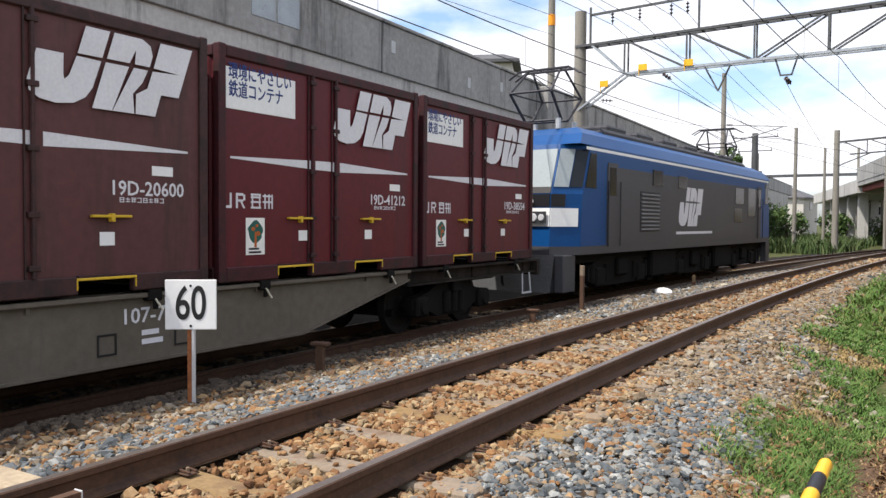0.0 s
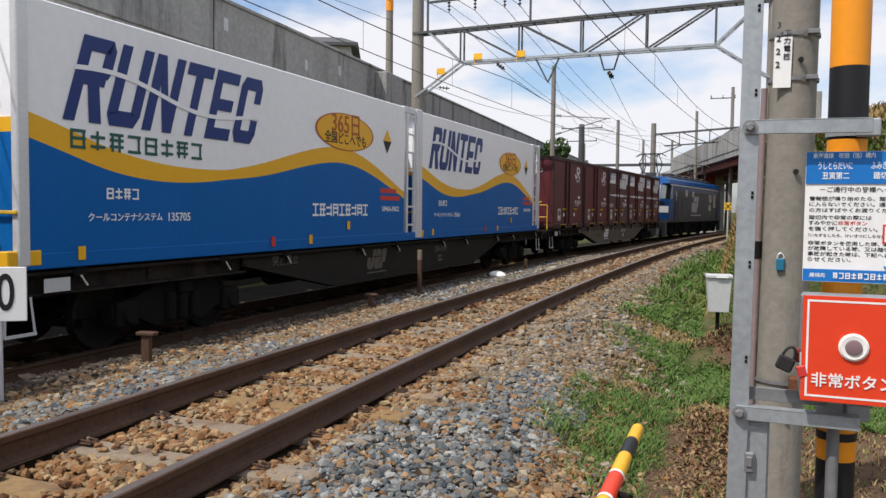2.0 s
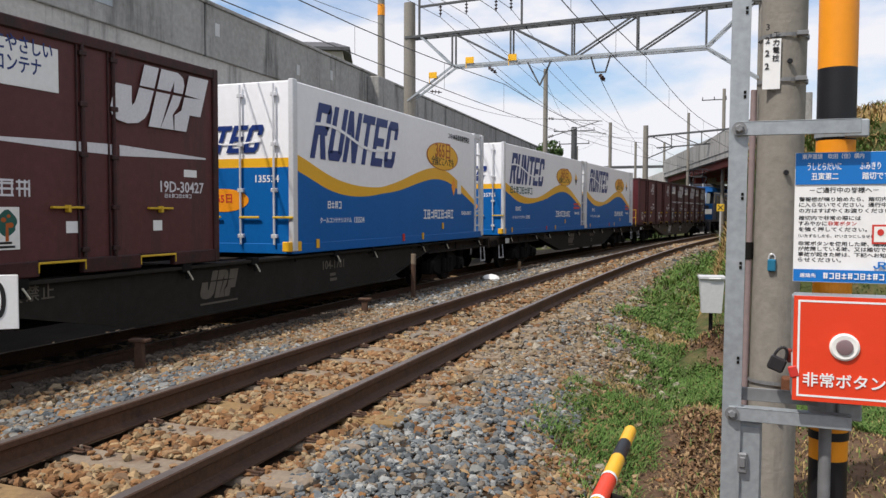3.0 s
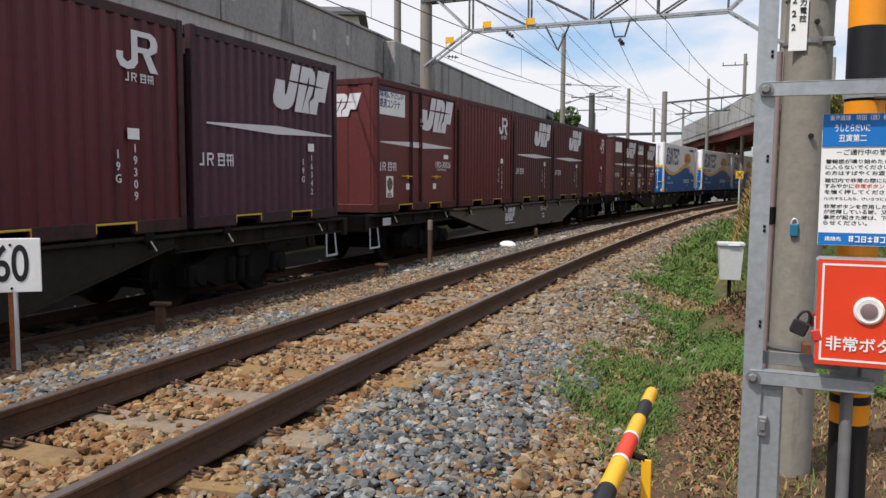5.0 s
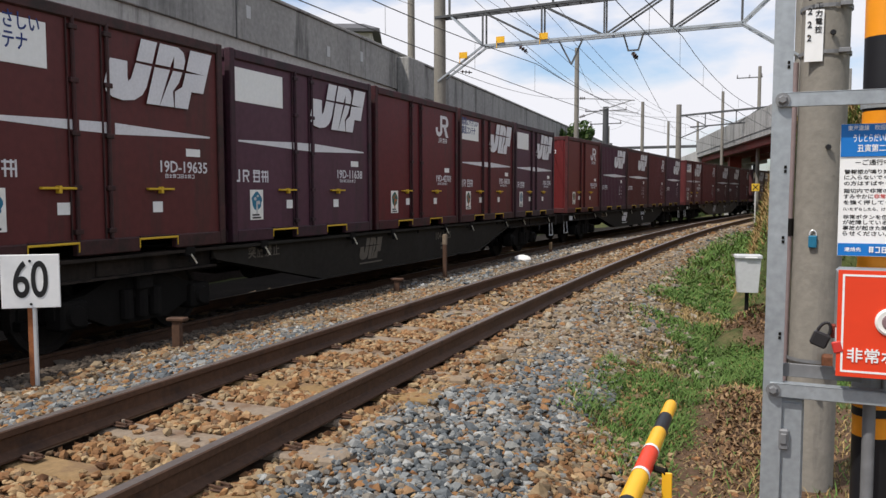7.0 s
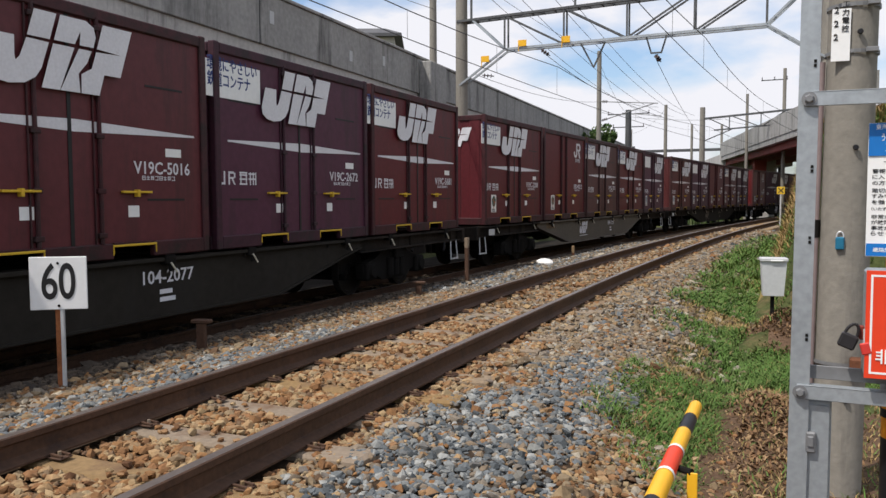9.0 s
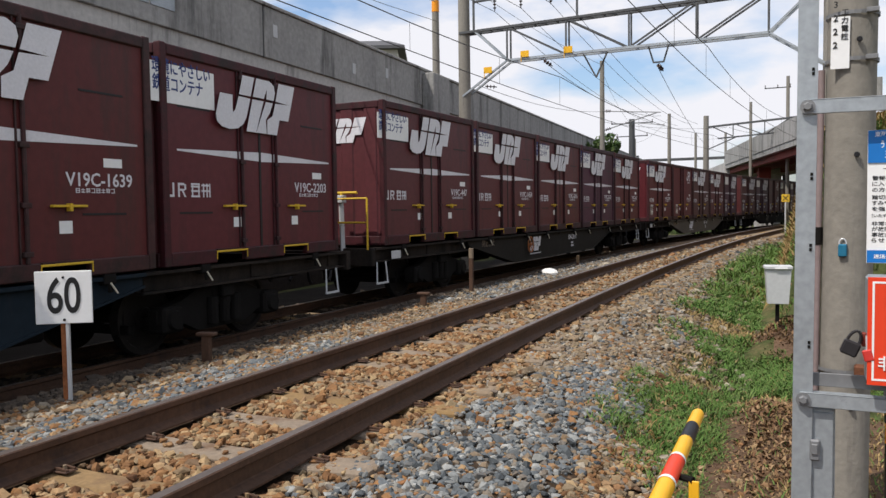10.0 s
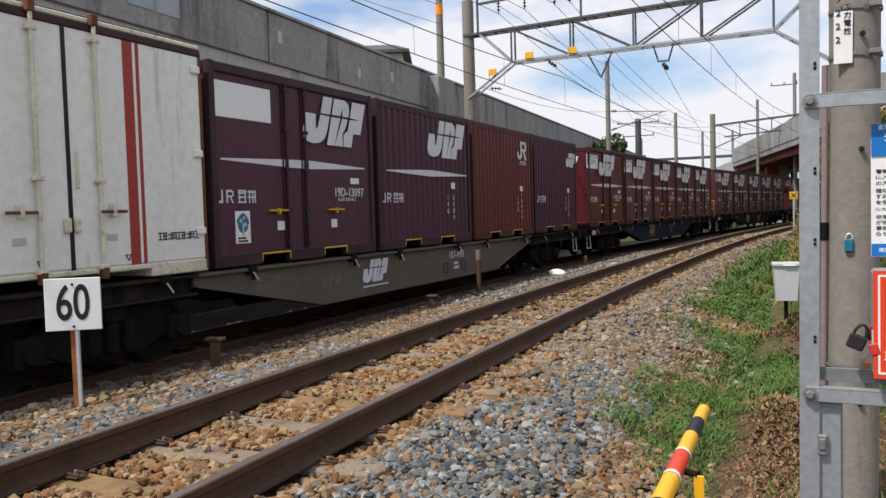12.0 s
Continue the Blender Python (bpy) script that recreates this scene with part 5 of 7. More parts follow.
    q(2, [(1 - t, 0.0), (1 - t + 0.02, 0.34), (t, 1.0), (t - 0.02, 0.66)])
    over(3, 0.83)
    up(3, 0.35, 0.0, 0.83)
    up(4, 0.0)
    over(4, 0.83, t)
    over(4, 0.42, t, 0.9)
    over(4, 0.0, t)
    up(5, 0.0, 0.14, 0.86)
    q(5, [(0.0, 0.86), (t, 0.81), (1 - t, 0.81), (1.0, 0.86), (0.86, 1.0), (0.14, 1.0)])
    q(5, [(0.0, 0.14), (0.14, 0.0), (0.86, 0.0), (1.0, 0.14), (1 - t, 0.19), (t, 0.19)])
    up(5, 1 - t, 0.62, 0.86)
    up(5, 1 - t, 0.14, 0.36)
    s.slot = 1
    m = 30
    mid = lambda u: 0.56 - 0.22 * u + 0.10 * math.sin(u * 6.6 + 0.5)
    for i in range(m):
        a, b = i / m, (i + 1) / m
        s.prism([(u * w + (v - 0.5) * k - w / 2, v * h - h / 2) for u, v in ((a, mid(a) - 0.028), (b, mid(b) - 0.028), (b, mid(b) + 0.028), (a, mid(a) + 0.028))], -0.0045, 0)
    return s.mesh("word_mark", "navy", "reefer_white")


def reefer(serial, code, group_bars, hazard):
    sh = 0.0 if hazard else 0.5
    c = thing("freight_container", "white and blue refrigerated container with an amber wave band", "container", group="containers on the train")
    hx = L31 / 2

    def body():
        s = Shape()
        s.box(-hx + 0.02, hx - 0.02, -HALF31, HALF31, 0.1, H31 - 0.02, 0.015)
        return s.mesh("body", "reefer_white")

    def rails():
        s = Shape()
        s.box(-hx, hx, -HALF31 - 0.012, HALF31 + 0.012, -0.04, 0.12, 0.01)
        return s.mesh("base_rail", "blue")

    def post():
        s = Shape()
        s.box(-0.075, 0.06, -0.04, 0.05, 0.0, H31, 0.012)
        return s.mesh("corner_post", "alu")

    def ladder():
        s = Shape()
        s.box(-0.20, -0.14, -0.05, 0.0, 0.0, H31, 0.008)
        s.box(0.14, 0.20, -0.05, 0.0, 0.0, H31, 0.008)
        for i in range(7):
            s.box(-0.14, 0.14, -0.045, -0.015, 0.25 + i * 0.36, 0.29 + i * 0.36, 0.006)
        return s.mesh("ladder", "alu")

    def front_frame():
        s = Shape()
        for y0 in (-HALF31, HALF31 - 0.10):
            s.box(hx - 0.68, hx, y0, y0 + 0.10, H31 - 0.12, H31, 0.01)
        s.box(hx - 0.10, hx, -HALF31 + 0.1, HALF31 - 0.1, H31 - 0.12, H31, 0.01)
        return s.mesh("front_frame", "alu")

    def cooler():
        s = Shape()
        s.box(hx - 0.70, hx - 0.16, -0.85, 0.85, 0.55, 2.1, 0.03)
        for i in range(6):
            s.box(hx - 0.165, hx - 0.15, -0.7, 0.7, 0.75 + i * 0.2, 0.85 + i * 0.2, 0.003)
        return s.mesh("cooling_unit", "box_grey")

    fit31 = Matrix.Translation((-hx, 0, 0)) @ Matrix.Diagonal((SHORT31, 1, 1, 1)) @ Matrix.Translation((hx, 0, 0))
    part("body", shared("r_body", body), c, "white insulated body", fit31)
    part("lower_panel", shared("r_blue", lambda: reefer_skin("blue")), c, "blue lower side", fit31)
    part("wave_band", shared("r_amber", lambda: reefer_skin("amber")), c, "amber wave band", fit31)
    part("front_frame", shared("r_front", front_frame), c, "white open front frame")
    part("cooling_unit", shared("r_cool_unit", cooler), c, "grey cooling unit in the open front frame")
    part("base_rail", shared("r_rails", rails), c, "blue base rail")
    for x in (-hx + 0.06, hx - 0.06):
        part("corner_post", shared("r_post", post), c, "pale corner post", Matrix.Translation((x, -HALF31, 0)))
    part("ladder", shared("r_ladder", ladder), c, "white ladder on the front corner", Matrix.Translation((hx - 0.33, -HALF31 + 0.05, 0)))
    yo = -HALF31 - 0.005
    ya = yo - 0.002
    aw = lambda x, z, y: at((x + hx) * SHORT31 - hx, z, y)
    part("word_mark", shared("r_word", lambda: word_blocks(3.25, 0.9)), c, "navy slanted blocks of a maker's mark", aw(-2.25, 1.9, ya))
    o = part("oval_badge", shared("r_oval", lambda: Shape().lathe([(-0.004, 0.5), (0.0, 0.5)], "y", 36).mesh("oval_badge", "brown_ink")), c, "amber oval badge with a slogan", aw(2.13 + sh * 0.2, 1.86, ya) @ Matrix.Diagonal((2.0, 1, 0.62, 1)))
    part("face", shared("r_oval2", lambda: Shape().lathe([(-0.002, 0.475), (0.0, 0.475)], "y", 36).mesh("face", "amber")), o, "", Matrix.Translation((0, -0.004, 0)))
    part("lettering", shared("r_365", lambda: text_mesh("365日", 0.30, "brown_ink", fit=0.95, curve=4)), c, "", aw(2.13 + sh * 0.2, 1.97, ya - 0.009))
    part("lettering", shared("r_dok", lambda: text_mesh("全国どこへでも", 0.165, "black_ink", fit=1.42)), c, "", aw(2.13 + sh * 0.2, 1.73, ya - 0.009))
    if hazard:
        s = shared("r_haz", lambda: Shape().prism([(-0.17, 0), (0.17, 0), (0, 0.22)], -0.003, 0).mesh("hazard_diamond", "amber"))
        part("hazard_diamond", s, c, "amber and black warning diamond", aw(3.82, 1.84, ya))
        part("hazard_diamond", shared("r_haz2", lambda: Shape().prism([(-0.17, 0), (0, -0.22), (0.17, 0)], -0.003, 0).mesh("hazard_diamond", "black_ink")), c, "", aw(3.82, 1.84, ya))
        part("red_mark", shared("r_redb", lambda: lines(0.9, 2, 0.08, "red_ink")), c, "", aw(4.0, 0.92, ya))
    else:
        part("lettering", shared("r_koki", lambda: text_mesh("コキ100系貨車積載限定", 0.12, "black_ink", fit=1.5)), c, "", aw(3.4, 2.36, ya))
        part("hazard_diamond", shared("r_haz3", lambda: Shape().prism([(-0.15, 0), (0, -0.2), (0.15, 0), (0, 0.2)], -0.003, 0).mesh("hazard_diamond", "orange")), c, "orange warning diamond", aw(3.0, 1.2, ya))
        part("data_plate", shared("r_plate", lambda: plate(-0.13, 0.13, -0.16, 0.16, 0, "sign_white")), c, "", aw(3.42, 1.2, ya))
    part("maker_lettering", shared("r_mk", lambda: bars(1.9, 0.2, 9, "sign_white", 0.16)), c, "white lettering bars", aw(2.0, 0.56, ya))
    part("maker_lettering", shared("r_mk2", lambda: bars(0.5, 0.12, 4, "sign_white")), c, "", aw(-3.25, 0.72, ya))
    part("lettering", shared("r_cool", lambda: text_mesh("クールコンテナシステム", 0.12, "sign_white", fit=1.1)), c, "white lettering", aw(-3.2, 0.46, ya))
    part("number", text_mesh(serial, 0.14, "sign_white"), c, "", aw(-2.3, 0.46, ya))
    part("number", text_mesh(code, 0.13, "sign_white"), c, "", aw(4.0, 0.58, ya))
    if group_bars:
        part("maker_lettering", shared("r_grp", lambda: bars(2.1, 0.2, 8, "green_ink", 0.25)), c, "dark green lettering bars", aw(-2.9, 1.27, ya))
    for x, mt in ((-3.9, "amber"), (-0.2, "red_ink"), (0.9, "amber"), (2.2, "amber")):
        part("marker", shared(("r_mark", mt), lambda: plate(-0.045, 0.045, -0.07, 0.07, 0, mt, 0.012)), c, "", aw(x, 0.1 if x < 1 else 0.3, yo - 0.012))
    part("corner_block", shared("r_cb", lambda: Shape().box(-0.12, 0.26, -0.02, 0.1, 0.0, 0.15, 0.01).mesh("corner_block", "amber")), c, "yellow corner casting", Matrix.Translation((-hx, -HALF31, 0)))
    # rear doors
    e = Matrix.Translation((-hx + 0.014, 0, 0)) @ pose(0, 0, 0, 0, 0, -90)

    def rear_blue():
        s = Shape()
        s.box(-1.2, 1.2, -0.006, 0, 0.1, 1.28)
        return s.mesh("lower_panel", "blue")

    part("lower_panel", shared("r_eb", rear_blue), c, "", e)
    part("wave_band", shared("r_ea", lambda: plate(-1.2, 1.2, 1.28, 1.42, 0, "amber", 0.006)), c, "", e)
    part("word_mark", shared("r_ew", lambda: word_blocks(1.75, 0.42)), c, "", e @ at(-0.15, 1.72, -0.008))
    p = part("oval_badge", shared("r_eo", lambda: Shape().lathe([(-0.004, 0.3), (0.0, 0.3)], "y", 28).mesh("oval_badge", "orange")), c, "", e @ at(0.0, 0.78, -0.007) @ Matrix.Diagonal((1.6, 1, 0.6, 1)))
    part("lettering", shared("r_e365", lambda: text_mesh("365日", 0.16, "red_ink")), c, "", e @ at(0.0, 0.8, -0.014))
    part("number", text_mesh(serial, 0.15, "sign_white"), c, "", e @ at(0.8, 1.1, -0.009))

    def lock_rod():
        s = Shape()
        s.tube((0, -0.04, 0.1), (0, -0.04, H31 - 0.06), 0.018, seg=8)
        for z in (0.2, 0.9, 1.6, 2.35):
            s.box(-0.05, 0.05, -0.055, 0.0, z, z + 0.06, 0.006)
        return s.mesh("lock_rod", "alu")

    for x in (-0.95, -0.35, 0.35, 0.95):
        part("lock_rod", shared("r_rod", lock_rod), c, "door lock rod with yellow handle", e @ Matrix.Translation((x, 0, 0)))
        part("handle", shared("r_hand", lambda: Shape().box(-0.02, 0.34, -0.06, -0.035, 0.5, 0.535, 0.006).mesh("handle", "yellow")), c, "", e @ Matrix.Translation((x, 0, 0)))
    return c


def white_container():
    c = thing("freight_container", "white ventilated container with two red stripes and lock rods", "container", group="containers on the train")
    hx, hh = L12 / 2, 2.6
    s = Shape()
    s.box(-hx, hx, -HALF, HALF, 0.14, hh - 0.14, 0.02)
    part("body", s.mesh("body", "cream"), c, "cream white body")
    s = Shape()
    s.box(-hx, hx, -HALF - 0.012, HALF, hh - 0.15, hh - 0.07, 0.01)
    part("top_rail", s.mesh("top_rail", "brown_frame"), c, "rusty top rail")
    s = Shape()
    s.box(-hx, hx, -HALF - 0.002, HALF, hh - 0.07, hh - 0.02, 0.01)
    part("roof_edge", s.mesh("roof_edge", "worn_white"), c, "flaking white roof edge")
    s = Shape()
    s.box(-hx + 0.02, hx - 0.02, -HALF + 0.03, HALF - 0.03, hh - 0.02, hh, 0.005)
    part("roof", s.mesh("roof", "brown_frame"), c)
    for a, b in ((-hx, -0.95), (1.0, hx)):
        s = Shape()
        s.box(a, b, -HALF - 0.012, HALF, 0.0, 0.14, 0.012)
        part("base_rail", s.mesh("base_rail", "worn_white"), c, "stained base rail")
    s = Shape()
    s.box(-0.95, 1.0, -HALF - 0.012, HALF, 0.085, 0.14, 0.012)
    part("base_rail", s.mesh("base_rail", "worn_white"), c)
    s = Shape()
    s.box(hx - 0.035, hx + 0.004, -HALF - 0.018, -HALF + 0.05, 0.02, hh - 0.1, 0.008)
    part("corner_post", s.mesh("corner_post", "rust"), c, "rusty corner post")
    for x0, x1 in ((0.735, 0.865), (0.905, 0.95)):
        part("stripe", plate(x0, x1, 0.145, hh - 0.155, -HALF, "stripe_red"), c, "dark red upright stripe")
    s = Shape()
    s.box(-0.022, 0.022, -HALF - 0.012, -HALF + 0.01, 0.14, hh - 0.14, 0.004)
    part("door_seal", s.mesh("door_seal", "black_rubber"), c, "black door seal", Matrix.Translation((0.03, 0, 0)))
    for x in (-0.33, 0.36, -1.35):
        s = Shape()
        s.tube((x, -HALF - 0.04, 0.06), (x, -HALF - 0.04, hh - 0.06), 0.021, seg=10)
        rod = part("lock_rod", s.mesh("lock_rod", "worn_white", smooth=True), c, "upright lock rod")
        for z in (0.13, 0.98, 2.34):
            s = Shape()
            s.box(x - 0.055, x + 0.055, -HALF - 0.066, -HALF, z, z + 0.045, 0.008)
            part("guide", s.mesh("guide", "worn_white"), rod)
        for z in (0.03, hh - 0.10):
            s = Shape()
            s.box(x - 0.04, x + 0.04, -HALF - 0.07, -HALF, z, z + 0.12, 0.01)
            part("cam", s.mesh("cam", "rust"), rod, "rusty cam at the rod's end")
    for x in (-0.52, 0.50):
        s = Shape()
        s.box(x - 0.16, x + 0.16, -HALF - 0.07, -HALF - 0.045, 0.68, 0.71, 0.006)
        part("handle", s.mesh("handle", "rust"), c, "rusty handle")
        s = Shape()
        s.box(x - 0.025, x + 0.025, -HALF - 0.075, -HALF, 0.64, 0.78, 0.01)
        part("catch", s.mesh("catch", "worn_white"), c)
        part("data_plate", plate(x - 0.07, x + 0.07, 0.40, 0.47, -HALF, "box_grey"), c)
        s = Shape()
        for a, b in (((-0.035, 0.03), (0.035, 0.03)), ((0.035, 0.03), (0.0, -0.03)), ((0.0, -0.03), (-0.035, 0.03))):
            s.beam((x + 0.2 + a[0], -HALF - 0.004, 0.22 + a[1]), (x + 0.2 + b[0], -HALF - 0.004, 0.22 + b[1]), 0.004, 0.009)
        part("triangle_mark", s.mesh("triangle_mark", "black_ink"), c)
    for dx in (-0.06, 0.05):
        s = Shape()
        s.box(0.03 + dx - 0.035, 0.03 + dx + 0.035, -HALF - 0.05, -HALF, 0.50, 0.64, 0.012)
        part("seal_box", s.mesh("seal_box", "worn_white"), c, "stained seal box")
    s = Shape()
    s.box(0.10, 0.14, -HALF - 0.02, -HALF, 0.92, 1.28, 0.008)
    part("pull_bar", s.mesh("pull_bar", "worn_white"), c)
    part("small_print", bars(0.62, 0.085, 9, "black_ink", 0.12), c, "", at(1.42, 0.42, -HALF - 0.004))
    part("red_mark", Shape().prism([(-0.3, 0.05), (0.0, 0.05), (0.06, 0.12), (-0.3, 0.12)], -0.003, 0).mesh("red_mark", "red_ink"), c, "", at(-1.0, 2.0, -HALF - 0.001))
    for z in (0.42, 1.3, 2.25):
        s = Shape()
        s.box(hx - 0.17, hx - 0.03, -HALF - 0.035, -HALF, z, z + 0.085, 0.012)
        part("hinge", s.mesh("hinge", "cream"), c, "white door hinge")
    return c


# ---- flat wagons: origin at rail level under the middle, x forward ----
WAGON, DECK, BOGIE = 20.4, 1.02, 7.1


def wheelset_mesh():
    s = Shape()
    for sy in (-1, 1):
        s.lathe([(sy * 0.50, 0.40), (sy * 0.515, 0.43), (sy * 0.535, 0.43), (sy * 0.565, 0.425), (sy * 0.625, 0.42), (sy * 0.63, 0.36), (sy * 0.60, 0.34), (sy * 0.60, 0.14), (sy * 0.65, 0.12)][::sy], "y", 26)
    s.tube((0, -0.8, 0), (0, 0.8, 0), 0.075, seg=10)
    return s.mesh("wheelset", "wheel", smooth=True)


def bogie_frame_mesh():
    s = Shape()
    for sy in (-1, 1):
        pts = [(-1.15, 0.40), (-0.72, 0.36), (-0.45, 0.24), (0.45, 0.24), (0.72, 0.36), (1.15, 0.40), (1.15, 0.55), (0.75, 0.62), (0.45, 0.74), (-0.45, 0.74), (-0.75, 0.62), (-1.15, 0.55)]
        y0, y1 = sorted((sy * 0.84, sy * 0.98))
        s.prism(pts, y0, y1)
        for x in (-0.95, 0.95):
            s.box(x - 0.17, x + 0.17, sy * 0.80, sy * 1.06, 0.28, 0.58, 0.03)
            s.lathe([(sy * 1.06, 0.12), (sy * 1.10, 0.10)][::sy], "y", 14, (x, 0, 0.43))
        for x in (-0.22, 0.0, 0.22):
            s.tube((x, sy * 1.0, 0.30), (x, sy * 1.0, 0.62), 0.075, seg=10)
        s.box(-0.12, 0.12, sy * 1.0, sy * 1.09, 0.60, 0.78, 0.02)
    s.box(-0.22, 0.22, -1.0, 1.0, 0.48, 0.80, 0.04)
    for x in (-1.3, 1.3, -0.5, 0.5):
        s.box(x - 0.04, x + 0.04, -0.75, 0.75, 0.3, 0.4, 0.01)
        for sy in (-1, 1):
            s.box(x - 0.05, x + 0.05, sy * 0.5, sy * 0.62, 0.25, 0.6, 0.02)
    return s.mesh("bogie_frame", "iron")


def sole_bar_mesh(m, side):
    """Fish-bellied side sill, deep in the middle, with a flange along its foot and head. side: -1 or 1."""
    s = Shape()
    pts = [(-6.0, 0.86), (-3.45, 0.36), (3.35, 0.36), (5.6, 0.86), (5.6, 1.02), (-6.0, 1.02)]
    y0, y1 = sorted((side * 1.13, side * 1.09))
    s.prism(pts, y0, y1)
    lo = [(-6.0, 0.86), (-3.45, 0.36), (3.35, 0.36), (5.6, 0.86)]
    a, b = sorted((side * 1.17, side * 0.95))
    for (x0, z0), (x1, z1) in zip(lo, lo[1:]):
        s.add([(x0, a, z0), (x1, a, z1), (x1, b, z1), (x0, b, z0), (x0, a, z0 + 0.025), (x1, a, z1 + 0.025), (x1, b, z1 + 0.025), (x0, b, z0 + 0.025)],
              [(0, 1, 2, 3)[::-1], (4, 5, 6, 7), (0, 4, 5, 1)[::-1], (2, 3, 7, 6)])
    s.box(-6.0, 5.6, side * 1.2, side * 0.95, 0.975, 1.02, 0.008)
    for x in (-5.0, -2.6, 0.0, 2.6, 4.6):
        s.box(x - 0.015, x + 0.015, side * 1.13, side * 1.165, 0.92, 0.975, 0.004)
    return s.mesh("sole_bar", m)


def end_sill_mesh(side, x0, x1):
    """A shallow set-back channel over a bogie."""
    s = Shape()
    a, b, c = side * 1.16, side * 1.06, side * 1.02
    ring = [(c, 0.775), (a, 0.775), (a, 0.80), (b, 0.80), (b, 0.985), (side * 1.2, 0.985), (side * 1.2, 1.02), (c, 1.02)]
    n = len(ring)
    fs = [(i, (i + 1) % n, n + (i + 1) % n, n + i) for i in range(n)] + [tuple(range(n))[::-1], tuple(range(n, 2 * n))]
    s.add([(x0, y, z) for y, z in ring] + [(x1, y, z) for y, z in ring], fs if side > 0 else [f[::-1] for f in fs])
    return s.mesh("end_sill", "end_sill")


def hand_wheel_mesh():
    s = Shape()
    n = 24
    for i in range(n):
        a, b = 2 * math.pi * i / n, 2 * math.pi * (i + 1) / n
        s.tube((0.19 * math.cos(a), 0, 0.19 * math.sin(a)), (0.19 * math.cos(b), 0, 0.19 * math.sin(b)), 0.017, seg=6, caps=False)
    for i in range(5):
        a = 2 * math.pi * i / 5 + 0.3
        s.tube((0, 0.01, 0), (0.19 * math.cos(a), 0, 0.19 * math.sin(a)), 0.011, seg=6)
    s.lathe([(-0.03, 0.03), (0.07, 0.03)], "y", 10)
    return s.mesh("hand_wheel", "rust_orange", smooth=True)


def brake_stand_mesh():
    s = Shape()
    s.beam((0, 0, 0), (0.02, 0.03, 0.82), 0.07, 0.05)
    s.box(-0.07, 0.07, -0.05, 0.06, 0.80, 0.93, 0.012)
    s.slot = 1
    s.tube((0.0, -0.3, 0.97), (0.0, 0.34, 0.97), 0.022, seg=8)
    s.tube((0, 0, 0.93), (0, 0, 0.97), 0.03, seg=8)
    return s.mesh("brake_stand", "box_grey", "yellow")


def frame_mark_mesh():
    """A black outlined square."""
    s = Shape()
    for x0, x1, z0, z1 in ((-0.1, 0.1, 0.08, 0.1), (-0.1, 0.1, -0.1, -0.08), (-0.1, -0.08, -0.08, 0.08), (0.08, 0.1, -0.08, 0.08)):
        s.box(x0, x1, -0.003, 0, z0, z1)
    return s.mesh("frame_mark", "black_ink")


def deck_mesh(m):
    s = Shape()
    for i in range(11):
        x = -9.6 + i * 1.92
        s.box(x - 0.11, x + 0.11, -1.09, 1.09, 0.80, 0.99, 0.01)
    s.box(-9.9, 9.9, -0.25, 0.25, 0.62, 0.98, 0.01)
    for x in (-9.98, 9.86):
        s.box(x, x + 0.12, -1.2, 1.2, 0.72, 1.02, 0.012)
    return s.mesh("deck_frame", m)


def coupler_mesh():
    s = Shape()
    s.box(0, 0.25, -0.1, 0.1, -0.12, 0.12, 0.02)
    s.box(0.2, 0.42, -0.16, 0.13, -0.16, 0.16, 0.04)
    s.box(0.38, 0.52, -0.17, -0.03, -0.15, 0.15, 0.03)
    return s.mesh("coupler", "iron")


def hose_mesh():
    s = Shape()
    pts = [(0, 0, 0), (0.12, 0, -0.03), (0.22, 0, -0.14), (0.28, 0.02, -0.28), (0.36, 0.04, -0.33)]
    for a, b in zip(pts, pts[1:]):
        s.tube(a, b, 0.028, seg=8)
    return s.mesh("brake_hose", "black_rubber")


def step_mesh():
    s = Shape()
    s.beam((0, 0, 0), (-0.03, -0.02, -0.36), 0.022)
    s.beam((0.28, 0, 0), (0.31, -0.02, -0.36), 0.022)
    s.beam((-0.04, -0.02, -0.36), (0.32, -0.02, -0.36), 0.03)
    return s.mesh("step", "box_grey")


def handrail_mesh():
    s = Shape()
    for a, b in (((0, 0, 0), (0, 0, 0.85)), ((0, 0, 0.85), (0.0, 0.75, 0.85)), ((0, 0.75, 0.85), (0, 0.75, 0)), ((0, 0.0, 0.45), (0, 0.75, 0.45))):
        s.tube(a, b, 0.017, seg=7)
    return s.mesh("handrail", "yellow")


def brake_gear_mesh():
    s = Shape()
    s.tube((-4.6, -0.6, 0.62), (-3.9, -0.6, 0.62), 0.16, seg=12)
    s.box(4.0, 4.6, -0.85, -0.45, 0.42, 0.74, 0.03)
    for y in (-0.55, 0.0, 0.55):
        s.tube((-9.0, y, 0.72), (9.0, y, 0.72), 0.025, seg=6)
    return s.mesh("brake_gear", "iron")


def fastener_mesh(m):
    s = Shape()
    s.box(-0.08, 0.08, -1.22, -1.10, 0.94, 1.05, 0.012)
    s.box(-0.025, 0.025, -1.23, -1.19, 0.86, 0.95, 0.01)
    s.slot = 1
    s.tube((-0.02, -1.235, 0.96), (0.05, -1.255, 0.85), 0.010, seg=6)
    return s.mesh("container_lock", m, "worn_white")


def wagon(number, m, logo_m, label, mark=True, rail=False):
    w = thing("flat_wagon", label, "freight wagon", group="flat wagons of the train")
    for side in (-1, 1):
        part("sole_bar", shared(("sole", m, side), lambda: sole_bar_mesh(m, side)), w, "deep fish-bellied side sill")
